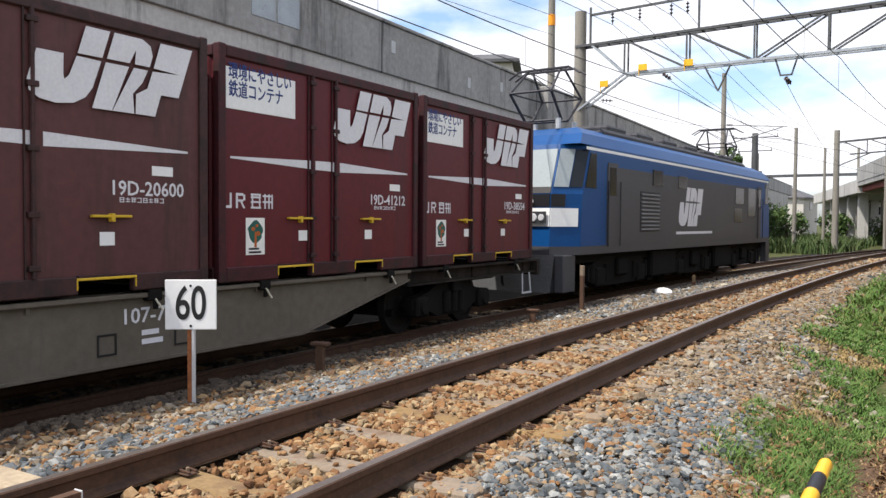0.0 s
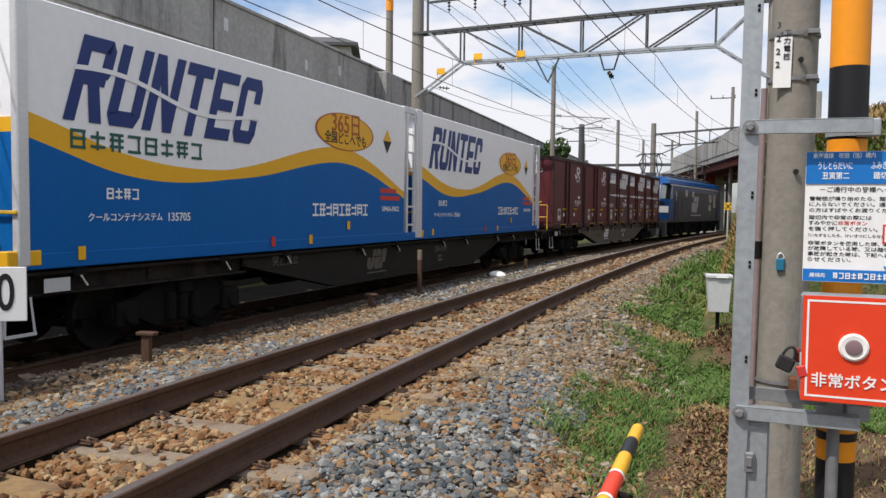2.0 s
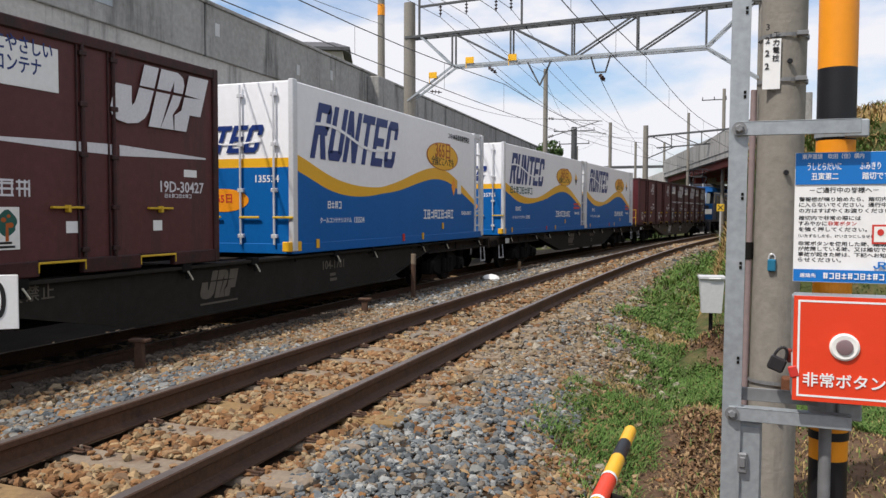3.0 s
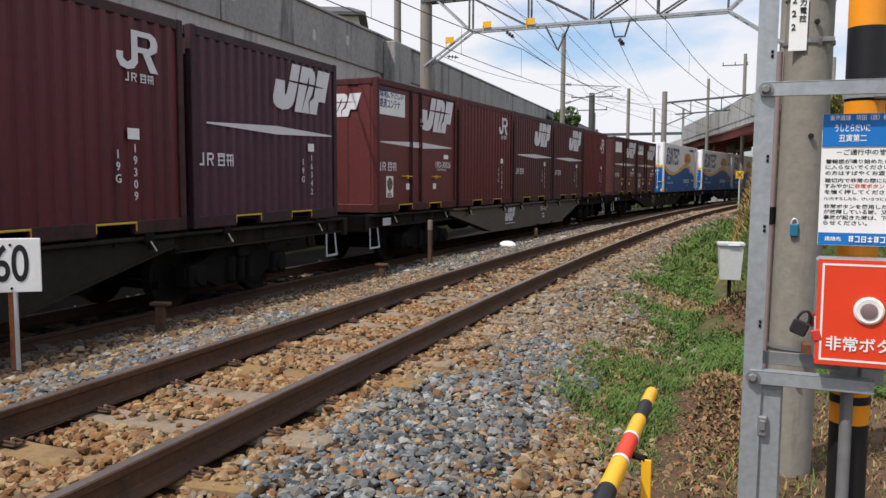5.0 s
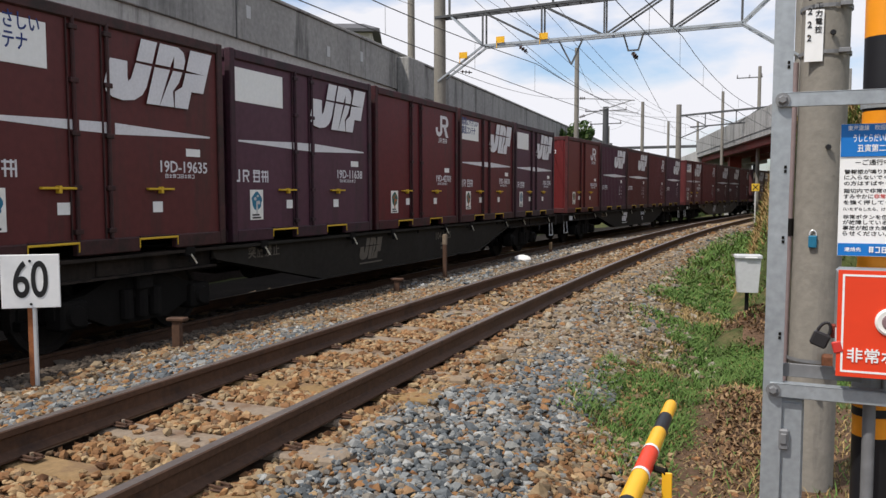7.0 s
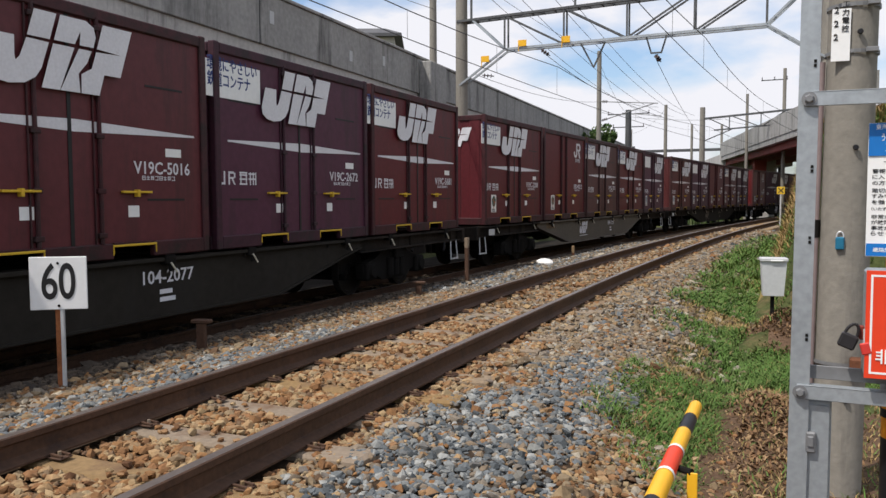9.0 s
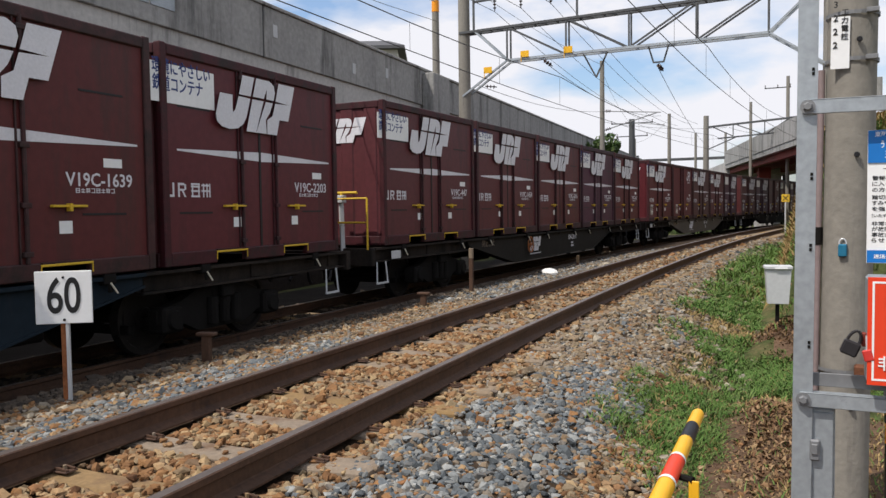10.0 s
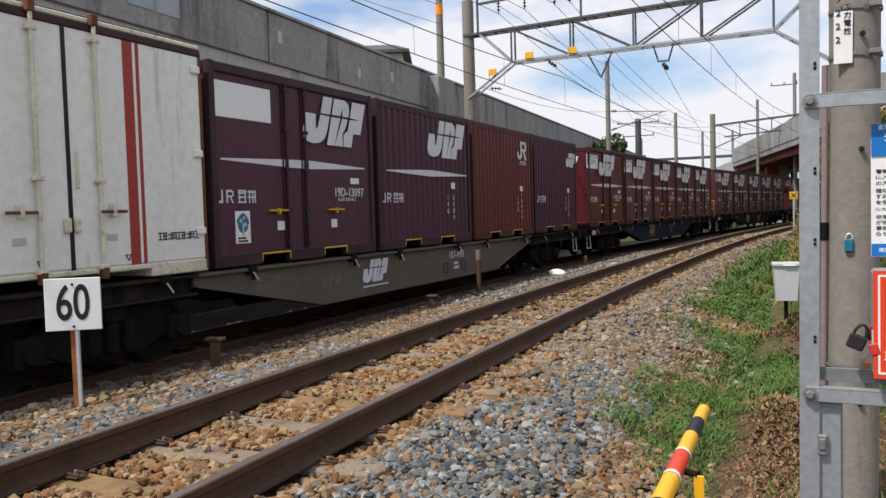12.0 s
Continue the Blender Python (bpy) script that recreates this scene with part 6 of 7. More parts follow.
        for x0, x1 in ((-9.85, -5.98), (5.58, 9.85)):
            part("end_sill", shared(("end_sill", side, x0), lambda: end_sill_mesh(side, x0, x1)), w, "shallow sill over a bogie, shade and dirt in its colour")
    # deck frame reuses the end sill colour, overhang shade included
    part("deck_frame", shared("deck", lambda: deck_mesh("end_sill")), w, "deck frame in the shaded end sill colour")
    part("brake_gear", shared("brake", brake_gear_mesh), w, "sooty brake cylinder and pipes")
    for x in (-BOGIE, BOGIE):
        b = part("bogie", shared("bogie", bogie_frame_mesh), w, "sooty two-axle bogie", Matrix.Translation((x, 0, 0)))
        for u in (-0.95, 0.95):
            part("wheelset", shared("wheels", wheelset_mesh), b, "", Matrix.Translation((u, 0, 0.43)))
    for x, turn in ((9.85, 0), (-9.85, 180)):
        part("coupler", shared("coupler", coupler_mesh), w, "iron coupler", pose(x, 0, 0.88 - 0.05, 0, 0, turn))
        part("brake_hose", shared("hose", hose_mesh), w, "black brake hose", pose(x, -0.35 if turn == 0 else 0.35, 0.8, 0, 0, turn))
        part("brake_hose", shared("hose", hose_mesh), w, "", pose(x, 0.45 if turn == 0 else -0.45, 0.82, 0, 0, turn))
    for x in (-9.75, 9.3):
        part("step", shared("step", step_mesh), w, "white footstep", Matrix.Translation((x, -1.16, 0.78)))
    for i in range(10):
        x = -8.9 + (i // 2) * 3.86 + (i % 2) * 2.4
        part("container_lock", shared(("lock", m), lambda: fastener_mesh("iron")), w, "", Matrix.Translation((x, 0, 0)))
    part("number", text_mesh(number, 0.20, logo_m, squeeze=1.08), w, "painted wagon number", at(1.25, 0.80, -1.136))
    part("small_print", shared(("wagonprint", logo_m), lambda: lines(0.26, 2, 0.05, logo_m)), w, "", at(1.25, 0.64, -1.136))
    part("data_plate", shared("wplate", lambda: plate(-0.16, 0.16, -0.07, 0.07, 0, "box_grey")), w, "", at(-9.2, 0.88, -1.215))
    part("lettering", shared(("wb", logo_m), lambda: text_mesh("突放禁止", 0.17, "sleeper" if logo_m == "white" else logo_m, spacing=1.15)), w, "painted warning", at(-3.1, 0.66, -1.136) if number.startswith("107") else at(-4.95, 0.88, -1.136))
    if number.startswith("107"):
        for x in (0.75, 1.6):
            part("frame_mark", shared("frame_mark", frame_mark_mesh), w, "black outlined square", at(x, 0.57, -1.136))
    if number == "104-2077":
        part("hand_wheel", shared("hwheel", hand_wheel_mesh), w, "yellow brake hand wheel", at(-2.42, 0.74, -1.20))
    if mark:
        part("block_mark", shared(("wmark", logo_m), lambda: block_logo(0.75, 0.36, logo_m)), w, "painted block mark", at(-1.9, 0.74, -1.136))
        part("underline", shared(("wul", logo_m), lambda: plate(-0.4, 0.4, -0.012, 0.012, 0, logo_m)), w, "", at(-1.9, 0.50, -1.136))
    if rail:
        part("handrail", shared("hrail", handrail_mesh), w, "yellow end handrail", Matrix.Translation((-10.02, -1.15, 1.0)))
        part("handrail", shared("hrail2", handrail_mesh), w, "yellow end handrail", Matrix.Translation((-10.02, 0.4, 1.0)))
        part("brake_stand", shared("bstand", brake_stand_mesh), w, "grey brake stand with a yellow handle", Matrix.Translation((-9.96, -0.62, 0.98)))
    return w


# ---- electric locomotive: origin at rail level under the middle, x forward ----
def pantograph(parent, x):
    s = Shape()
    for sy in (-1, 1):
        for sx in (-1, 1):
            s.tube((x + sx * 0.15, sy * 0.45, 3.95), (x + sx * 0.75, sy * 0.5, 4.5), 0.033, seg=6)
            s.tube((x + sx * 0.75, sy * 0.5, 4.5), (x + sx * 0.12, sy * 0.4, 5.05), 0.027, seg=6)
        s.tube((x - 0.75, sy * 0.5, 4.5), (x + 0.75, sy * 0.5, 4.5), 0.018, seg=6)
    for sx in (-1, 1):
        s.tube((x + sx * 0.75, -0.5, 4.5), (x + sx * 0.75, 0.5, 4.5), 0.027, seg=6)
        s.tube((x + sx * 0.15, -0.45, 3.95), (x + sx * 0.15, 0.45, 3.95), 0.03, seg=6)
        s.tube((x + sx * 0.75, -0.5, 4.5), (x + sx * 0.12, 0.4, 5.05), 0.01, seg=6)
    part("pantograph_frame", s.mesh("pantograph_frame", "loco_dark"), parent, "raised pantograph")
    s = Shape()
    for sx in (-1, 1):
        s.box(x + sx * 0.14 - 0.03, x + sx * 0.14 + 0.03, -0.62, 0.62, 5.05, 5.10, 0.01)
        for sy in (-1, 1):
            s.tube((x + sx * 0.14, sy * 0.62, 5.07), (x + sx * 0.14, sy * 0.88, 4.92), 0.021, seg=6)
    part("collector_head", s.mesh("collector_head", "loco_dark"), parent)
    for sx in (-1, 1):
        for sy in (-1, 1):
            s = Shape()
            s.tube((x + sx * 0.4, sy * 0.5, 3.72), (x + sx * 0.4, sy * 0.5, 3.95), 0.06, seg=8)
            part("roof_insulator", s.mesh("roof_insulator", "box_grey"), parent)


def locomotive():
    lo = thing("electric_locomotive", "blue and grey electric freight locomotive with two raised pantographs", "locomotive")
    hx, hw = 8.7, 1.40
    # body side shell with raked, chamfered ends
    def shell(z0, z1, name, m, inset=0.0, rake=0.0, hw_=hw):
        s = Shape()
        n0 = hx - inset
        out = []
        for z in (z0, z1):
            n = n0 - rake * (z - z0)
            out.append([(n - 0.55, -hw_, z), (n, -hw_ + 0.42, z), (n, hw_ - 0.42, z), (n - 0.55, hw_, z), (-n + 0.55, hw_, z), (-n, hw_ - 0.42, z), (-n, -hw_ + 0.42, z), (-n + 0.55, -hw_, z)])
        vs = out[0] + out[1]
        fs = [(i, (i + 1) % 8, 8 + (i + 1) % 8, 8 + i) for i in range(8)] + [tuple(range(8))[::-1], tuple(range(8, 16))]
        s.add(vs, fs)
        return part(name, s.mesh(name, m), lo)
    shell(1.05, 1.22, "skirt", "loco_grey", 0.0)
    shell(1.22, 2.28, "lower_body", "loco_blue", 0.0, 0.06)
    shell(2.28, 3.30, "upper_body", "loco_blue", 0.08, 0.38)
    s = Shape()
    n = 8.0
    vs = []
    for z, w, k in ((3.30, 1.40, 8.2), (3.55, 1.25, 7.8), (3.72, 0.95, 7.4)):
        vs += [(k, -w, z), (k, w, z), (-k, w, z), (-k, -w, z)]
    s.add(vs, [(0, 4, 7, 3)[::-1], (4, 8, 11, 7)[::-1], (1, 2, 6, 5)[::-1], (5, 6, 10, 9)[::-1], (0, 1, 5, 4)[::-1], (4, 5, 9, 8)[::-1], (2, 3, 7, 6)[::-1], (6, 7, 11, 10)[::-1], (8, 9, 10, 11)[::-1]])
    part("roof", s.mesh("roof", "loco_blue"), lo, "blue roof edge")
    s = Shape()
    s.box(-6.2, 6.2, -1.0, 1.0, 3.55, 3.83, 0.08)
    for i in range(6):
        s.box(-5.4 + i * 1.9, -4.3 + i * 1.9, -0.8, 0.8, 3.8, 4.0, 0.06)
    part("roof_equipment", s.mesh("roof_equipment", "loco_dark"), lo, "dark roof equipment")
    for x in (-7.0, 6.2):
        pantograph(lo, x)
    # grey side panel with its parts
    y = -hw - 0.004
    part("side_panel", plate(-6.85, 6.85, 1.22, 2.92, -hw, "loco_grey", 0.006), lo, "dark grey side panel")
    part("side_panel", plate(-6.85, 6.85, 1.22, 2.92, hw + 0.006, "loco_grey", 0.006), lo)
    part("roof_line", plate(-7.9, 7.9, 3.20, 3.26, -hw + 0.01, "sign_white", 0.014), lo, "white line under the roof")
    part("block_mark", block_logo(1.9, 1.05), lo, "white slanted block mark", at(-1.1, 2.15, y - 0.004))
    part("underline", plate(-1.6, 1.6, -0.035, 0.035, 0, "white"), lo, "", at(-0.7, 1.45, y - 0.004))
    g = part("grille", plate(-4.9, -3.6, 1.50, 2.45, -hw - 0.006, "loco_dark", 0.01), lo, "louvred air grille")
    for i in range(10):
        s = Shape()
        s.box(-4.85, -3.65, -hw - 0.04, -hw - 0.016, 1.53 + i * 0.092, 1.575 + i * 0.092, 0.008)
        part("louvre", s.mesh("louvre", "galv_dark"), g)
    for x0, x1, z0, z1 in ((-4.1, -3.4, 2.62, 3.0), (-2.2, -1.5, 2.62, 2.95), (3.4, 4.4, 2.35, 2.85), (3.3, 4.2, 1.75, 2.2), (5.0, 6.0, 1.95, 2.9)):
        part("side_window", plate(x0, x1, z0, z1, -hw - 0.006, "glass", 0.012), lo, "dark side window")
    for x0 in (-6.55, 6.55):
        d = part("cab_door", plate(x0 - 0.27, x0 + 0.27, 1.2, 3.0, -hw - 0.006, "loco_grey", 0.012), lo, "grey cab door")
        part("door_window", plate(x0 - 0.17, x0 + 0.17, 2.3, 2.9, -hw - 0.018, "glass", 0.006), d)
        for u in (-0.33, 0.33):
            s = Shape()
            s.tube((x0 + u, -hw - 0.06, 1.2), (x0 + u, -hw - 0.06, 2.6), 0.016, seg=6)
            part("grab_rail", s.mesh("grab_rail", "loco_dark"), lo)

    def face(name, m, sx, sy, z0, z1, u0, u1, label="", depth=0.02, chamfer=True):
        """A thin panel on the cab: on its chamfered corner (u from the side to the front) or on its front face (u across it)."""
        top = z0 >= 2.28
        out = []
        for z in (z0, z1):
            n = (hx - 0.08 - 0.38 * (z - 2.28)) if top else (hx - 0.06 * (z - 1.22))
            for u in (u0, u1):
                p = Vector((n - 0.55 * (1 - u), hw - 0.42 * u, z)) if chamfer else Vector((n, u, z))
                nrm = Vector((0.607, 0.795, 0)) if chamfer else Vector((1, 0, 0))
                out.append([p + nrm * depth, p - nrm * 0.01])
        f = lambda p: (p.x * sx, p.y * sy, p.z)
        vs = [f(q[0]) for q in out] + [f(q[1]) for q in out]
        fs = [(0, 1, 3, 2), (4, 6, 7, 5), (0, 4, 5, 1), (2, 3, 7, 6), (0, 2, 6, 4), (1, 5, 7, 3)]
        sh = Shape().add(vs, fs if sx * sy > 0 else [q[::-1] for q in fs])
        return part(name, sh.mesh(name, m), lo, label)

    # rear and front faces
    for sx in (-1, 1):
        e = Matrix.Translation((sx * hx, 0, 0)) @ pose(0, 0, 0, 0, 0, -90 if sx < 0 else 90)
        face("windscreen", "sky_pane", sx, 1, 2.42, 3.2, -0.95, 0.95, "raked windscreen, sky reflection put into its pale colour", chamfer=False)
        face("black_mask", "black_rubber", sx, 1, 2.02, 2.27, -0.96, 0.96, "black mask under the windscreen", chamfer=False)
        face("black_mask", "black_rubber", sx, 1, 2.29, 2.42, -0.96, 0.96, chamfer=False)
        face("white_band", "sign_white", sx, 1, 1.62, 1.99, -0.97, 0.97, "white band across the front", chamfer=False)
        face("pillar", "loco_dark", sx, 1, 2.42, 3.2, -0.03, 0.03, depth=0.04, chamfer=False)
        for sy in (-1, 1):
            face("corner_band", "sign_white", sx, sy, 1.62, 1.99, 0.12, 1.0, "white band on the corner")
            face("corner_window", "sky_pane", sx, sy, 2.42, 3.2, 0.5, 0.97, "corner pane, sky reflection put into its pale colour")
            face("corner_window", "glass", sx, sy, 2.42, 3.2, 0.06, 0.46, "dark corner pane")
            face("black_mask", "black_rubber", sx, sy, 2.02, 2.27, 0.55, 1.0)
            sh = Shape()
            ys = (sy * (hw + 0.012), sy * (hw - 0.02))
            pts = [(7.42, 2.42), (7.95, 2.42), (7.70, 3.14), (7.42, 3.14)]
            sh.add([(sx * x, ys[0], z) for x, z in pts] + [(sx * x, ys[1], z) for x, z in pts], [(0, 1, 2, 3), (7, 6, 5, 4), (0, 4, 5, 1), (1, 5, 6, 2), (2, 6, 7, 3), (3, 7, 4, 0)])
            part("cab_window", sh.mesh("cab_window", "glass"), lo, "dark cab side window")
        for u in (-0.72, 0.72):
            h = part("headlight_housing", plate(u - 0.2, u + 0.2, 1.68, 1.92, -0.02, "loco_dark", 0.03), lo, "dark headlight housing", e)
            s = Shape()
            s.lathe([(-0.07, 0.075), (-0.05, 0.085)], "y", 14, (u - 0.08, 0, 1.8))
            s.lathe([(-0.07, 0.06), (-0.05, 0.07)], "y", 14, (u + 0.1, 0, 1.8))
            part("lamp", s.mesh("lamp", "alu"), h)
        part("number", text_mesh("-16", 0.2, "sign_white"), lo, "", e @ at(0.5, 2.15, -0.024))
        s = Shape()
        s.add([(-1.1, 0, 1.05), (1.1, 0, 1.05), (0.95, 0.1, 0.28), (-0.95, 0.1, 0.28), (-1.1, 0.25, 1.05), (1.1, 0.25, 1.05), (0.95, 0.3, 0.28), (-0.95, 0.3, 0.28)],
              [(3, 2, 1, 0), (4, 5, 6, 7), (1, 2, 6, 5), (2, 3, 7, 6), (3, 0, 4, 7), (0, 1, 5, 4)])
        part("pilot", s.mesh("pilot", "galv_dark"), lo, "grey pilot plate", e)
        for u in (-1.2, 1.2):
            s = Shape()
            s.box(u - 0.1, u + 0.1, 0.0, 0.55, 0.3, 1.05, 0.02)
            part("step", s.mesh("step", "loco_grey"), lo, "", e)
        part("coupler", shared("coupler", coupler_mesh), lo, "iron coupler", pose(sx * (hx - 0.05), 0, 0.83, 0, 0, 0 if sx > 0 else 180))
    for x in (-5.4, 0.0, 5.4):
        b = part("bogie", shared("lbogie", loco_bogie_mesh), lo, "sooty bogie", Matrix.Translation((x, 0, 0)))
        for u in (-1.2, 1.2):
            part("wheelset", shared("lwheels", lambda: wheelset_mesh()), b, "", pose(u, 0, 0.5))
    s = Shape()
    for x in (-2.7, 2.7):
        s.box(x - 0.9, x + 0.9, -1.25, 1.25, 0.35, 1.05, 0.05)
    s.box(-8.2, 8.2, -1.1, 1.1, 0.85, 1.06)
    part("underfloor_box", s.mesh("underfloor_box", "iron"), lo, "dark underfloor equipment")
    return lo


def loco_bogie_mesh():
    s = Shape()
    for sy in (-1, 1):
        pts = [(-1.75, 0.45), (-1.2, 0.3), (1.2, 0.3), (1.75, 0.45), (1.75, 0.75), (1.0, 0.95), (-1.0, 0.95), (-1.75, 0.75)]
        y0, y1 = sorted((sy * 0.95, sy * 1.12))
        s.prism(pts, y0, y1)
        for x in (-1.2, 1.2):
            s.box(x - 0.24, x + 0.24, sy * 0.9, sy * 1.2, 0.3, 0.72, 0.04)
            for u in (-0.36, 0.36):
                s.tube((x + u, sy * 1.1, 0.4), (x + u, sy * 1.1, 0.8), 0.09, seg=10)
        s.box(-0.3, 0.3, sy * 1.0, sy * 1.22, 0.5, 0.9, 0.04)
        s.box(1.85, 2.05, sy * 0.9, sy * 1.15, 0.25, 0.8, 0.03)
    s.box(-0.5, 0.5, -1.0, 1.0, 0.4, 0.9, 0.05)
    return s.mesh("bogie_frame", "iron")


# ---- the train: each wagon's containers from front to rear ----
# (kind, colour, number, board, sticker, mark on the rear end)
TRAIN = [
    (("107-720", "frame_grey", "white", "grey fish-bellied flat wagon carrying five red containers", True, True),
     [("doors", "red", "19D-38554", "text", "tree"), ("doors", "red", "19D-41212", "text", "tree"), ("doors", "brown", "19D-20600", "text", "globe"), ("plain", "red", "19D-49126", "", "tree"), ("plain", "red", "19D-42616", "", "tree")]),
    (("104-916", "frame_dark", "frame_grey", "dark flat wagon carrying two white and blue containers", True, False), ["reefer_a", "reefer_b"]),
    (("104-1781", "frame_dark", "frame_grey", "dark flat wagon with a white-blue container and two red ones", True, False),
     ["reefer_c", ("doors", "brown", "19D-30427", "text", "tree"), ("doors", "brown", "19G-7457", "blank", "")]),
    (("104-412", "frame_grey", "white", "grey flat wagon carrying smooth and ribbed red containers", True, False),
     [("ribs_plain", "bright", "19G16201", "", ""), ("ribs", "brown", "19G16110", "", ""), ("ribs", "brown", "19G16077", "", ""), ("ribs_plain", "bright", "19G16180", "", ""), ("doors", "bright", "19D-30326", "text", "tree", "block")]),
    (("104-705", "frame_dark", "white", "dark flat wagon carrying mostly ribbed maroon containers", True, False),
     [("ribs", "purple", "19G16342", "", ""), ("ribs_plain", "red", "19G19309", "", ""), ("ribs", "brown", "19G4552", "", ""), ("ribs", "purple", "19G7043", "", ""), ("plain", "bright", "19D-42765", "", "tree")]),
    (("104-1825", "frame_dark", "frame_grey", "dark flat wagon carrying five smooth maroon containers", True, False),
     [("doors", "purple", "19D-15705", "blank", "globe"), ("doors", "red", "19D-36838", "text", "tree"), ("plain", "red", "19D-42701", "", "tree"), ("doors", "purple", "19D-11638", "blank", "globe"), ("doors", "brown", "19D-19635", "text", "globe", "block")]),
    (("104-1190", "frame_grey", "white", "grey flat wagon carrying five red containers", True, False),
     [("doors", "purple", "19D-13552", "blank", "globe"), ("doors", "red", "V19C-4410", "text", ""), ("doors", "brown", "V19C-1275", "text", ""), ("plain", "red", "19D-40212", "", "tree"), ("doors", "red", "V19C-2208", "text", "tree", "block")]),
    (("104-2077", "frame_dark", "white", "dark green-grey flat wagon carrying five maroon ventilated containers", True, True),
     [("doors", "red", "V19C-5681", "text", ""), ("doors", "purple", "V19C-2672", "text", ""), ("doors", "red", "V19C-5016", "text", ""), ("doors", "red", "V19C-1454", "text", ""), ("doors", "red", "V19C-447", "text", "", "block")]),
    (("106-1617", "frame_blue", "sleeper", "blue flat wagon carrying five maroon ventilated containers", True, False),
     [("doors", "red", "V19C-2203", "text", ""), ("doors", "brown", "V19C-1639", "text", ""), ("doors", "red", "V19C-5226", "text", ""), ("doors", "red", "V19C-3759", "text", ""), ("doors", "red", "V19C-1085", "text", "", "block")]),
    (("107-993", "frame_grey", "white", "pale grey flat wagon carrying mixed red containers and a white one", True, False),
     [("ribs_small", "purple", "19G17018", "", ""), ("ribs_plain", "bright", "19G18449", "", ""), ("ribs", "purple", "19G2689", "", ""), ("doors", "purple", "19D-13097", "blank", "globe"), "white"]),
]


def front_at(t):
    """Where the first wagon's front container ends, along the track, at t seconds."""
    return 12.95 + 15.75 * t + 0.029 * t * t + float(np.interp(t, (0, 0.5, 1.0, 1.5, 2.0, 2.5, 3.0, 5.0, 5.5, 6, 6.5, 7, 9.0, 9.5, 10, 10.5, 11, 11.5, 12), (0.36, 0.03, 0.70, 0.22, 0.66, 0.35, 0.65, 0.91, 0.54, 1.05, 0.65, 1.0, 0.93, 0.75, 0.34, 0.2, 0.2, 0.22, -0.1)))


def rail_pose(s, reach):
    """The pose of a vehicle whose middle is at s, resting on pivots reach metres before and behind it."""
    a, b = on_track(s - reach, TRAIN_OFF), on_track(s + reach, TRAIN_OFF)
    x, y = (a[0] + b[0]) / 2, (a[1] + b[1]) / 2
    return pose(x, y, TRAIN_Z, 0, 0, math.degrees(math.atan2(b[1] - a[1], b[0] - a[0])))


MOVING = []  # thing, distance of its vehicle's middle behind the first front, pivots, place on the vehicle
loco = locomotive()
MOVING.append((loco, -9.65, 5.4, Matrix()))
for i, (spec, loads) in enumerate(TRAIN):
    back = 9.65 + i * WAGON - (0.2 if i == 9 else 0.0)
    w = wagon(*spec)
    MOVING.append((w, back, BOGIE, Matrix()))
    slot = 0.0
    for item in loads:
        if isinstance(item, str) and item.startswith("reefer"):
            c = reefer(*{"reefer_a": ("135661", "UF46A-39602", False, True), "reefer_b": ("135705", "UF46A-39622", True, True), "reefer_c": ("135534", "UF42A-30017", False, False)}[item])
            x = 9.15 - slot - 4.71
            slot += 9.42
            if item == "reefer_c":
                slot = 3 * 3.86
        else:
            c = white_container() if item == "white" else box_container(*item)
            x = 9.65 - slot - 1.93
            slot += 3.86
        MOVING.append((c, back, BOGIE, Matrix.Translation((x, 0, DECK + (0.07 if isinstance(item, str) and item != "white" else 0.03)))))


# ---- things beside the track and at the crossing ----
def speed_sign():
    o = thing("speed_sign", "white square speed sign reading 60 on a rusty post", "sign", pose(-5.24, 4.34, 0, 0, 0, 36))
    z0 = ground_z(-5.24, 4.34) - 0.25
    s = Shape()
    s.beam((-0.012, 0.03, z0), (-0.012, 0.03, 0.68), 0.05, 0.012)
    part("post", s.mesh("post", "rust_orange"), o, "rusty angle post")
    s = Shape()
    s.beam((0.018, 0.012, z0), (0.018, 0.012, 0.68), 0.022, 0.045)
    part("post_edge", s.mesh("post_edge", "box_grey"), o, "pale flaking post edge")
    s = Shape()
    s.box(-0.207, 0.207, -0.012, 0.006, 0.305, 0.715, 0.004)
    part("plate", s.mesh("plate", "sign_white"), o, "white enamel plate")
    part("lettering", text_mesh("60", 0.39, "black_ink", squeeze=0.66, curve=6), o, "black numerals", Matrix.Translation((0, -0.014, 0.51)))
    for z in (0.335, 0.665):
        s = Shape()
        s.lathe([(-0.02, 0.008), (-0.012, 0.011)], "y", 8, (0, 0, z))
        part("bolt", s.mesh("bolt", "iron"), o)


def stubs():
    for x, y, top, lab in ((-5.34, 6.04, -0.02, "short rusty stake with a flat head in the ballast"), (-5.22, 10.66, -0.09, "short rusty stake with a flat head in the ballast")):
        o = thing("marker_stake", lab, "stake", pose(x, y, 0, 0, 0, 12), group="stakes between the tracks")
        z = ground_z(x, y)
        s = Shape()
        s.box(-0.045, 0.045, -0.03, 0.03, z - 0.2, top - 0.03, 0.008)
        part("stake", s.mesh("stake", "rail_side"), o)
        s = Shape()
        s.box(-0.09, 0.10, -0.05, 0.05, top - 0.035, top, 0.008)
        part("head", s.mesh("head", "rail_side"), o)
    for x, y, top, lab, m in ((-5.22, 12.55, 0.48, "brown wooden marker post with a pale top", "rail_side"), (-5.2, 19.5, -0.05, "small distant marker stake", "rust")):
        o = thing("marker_post", lab, "post", pose(x, y, 0))
        z = ground_z(x, y)
        s = Shape()
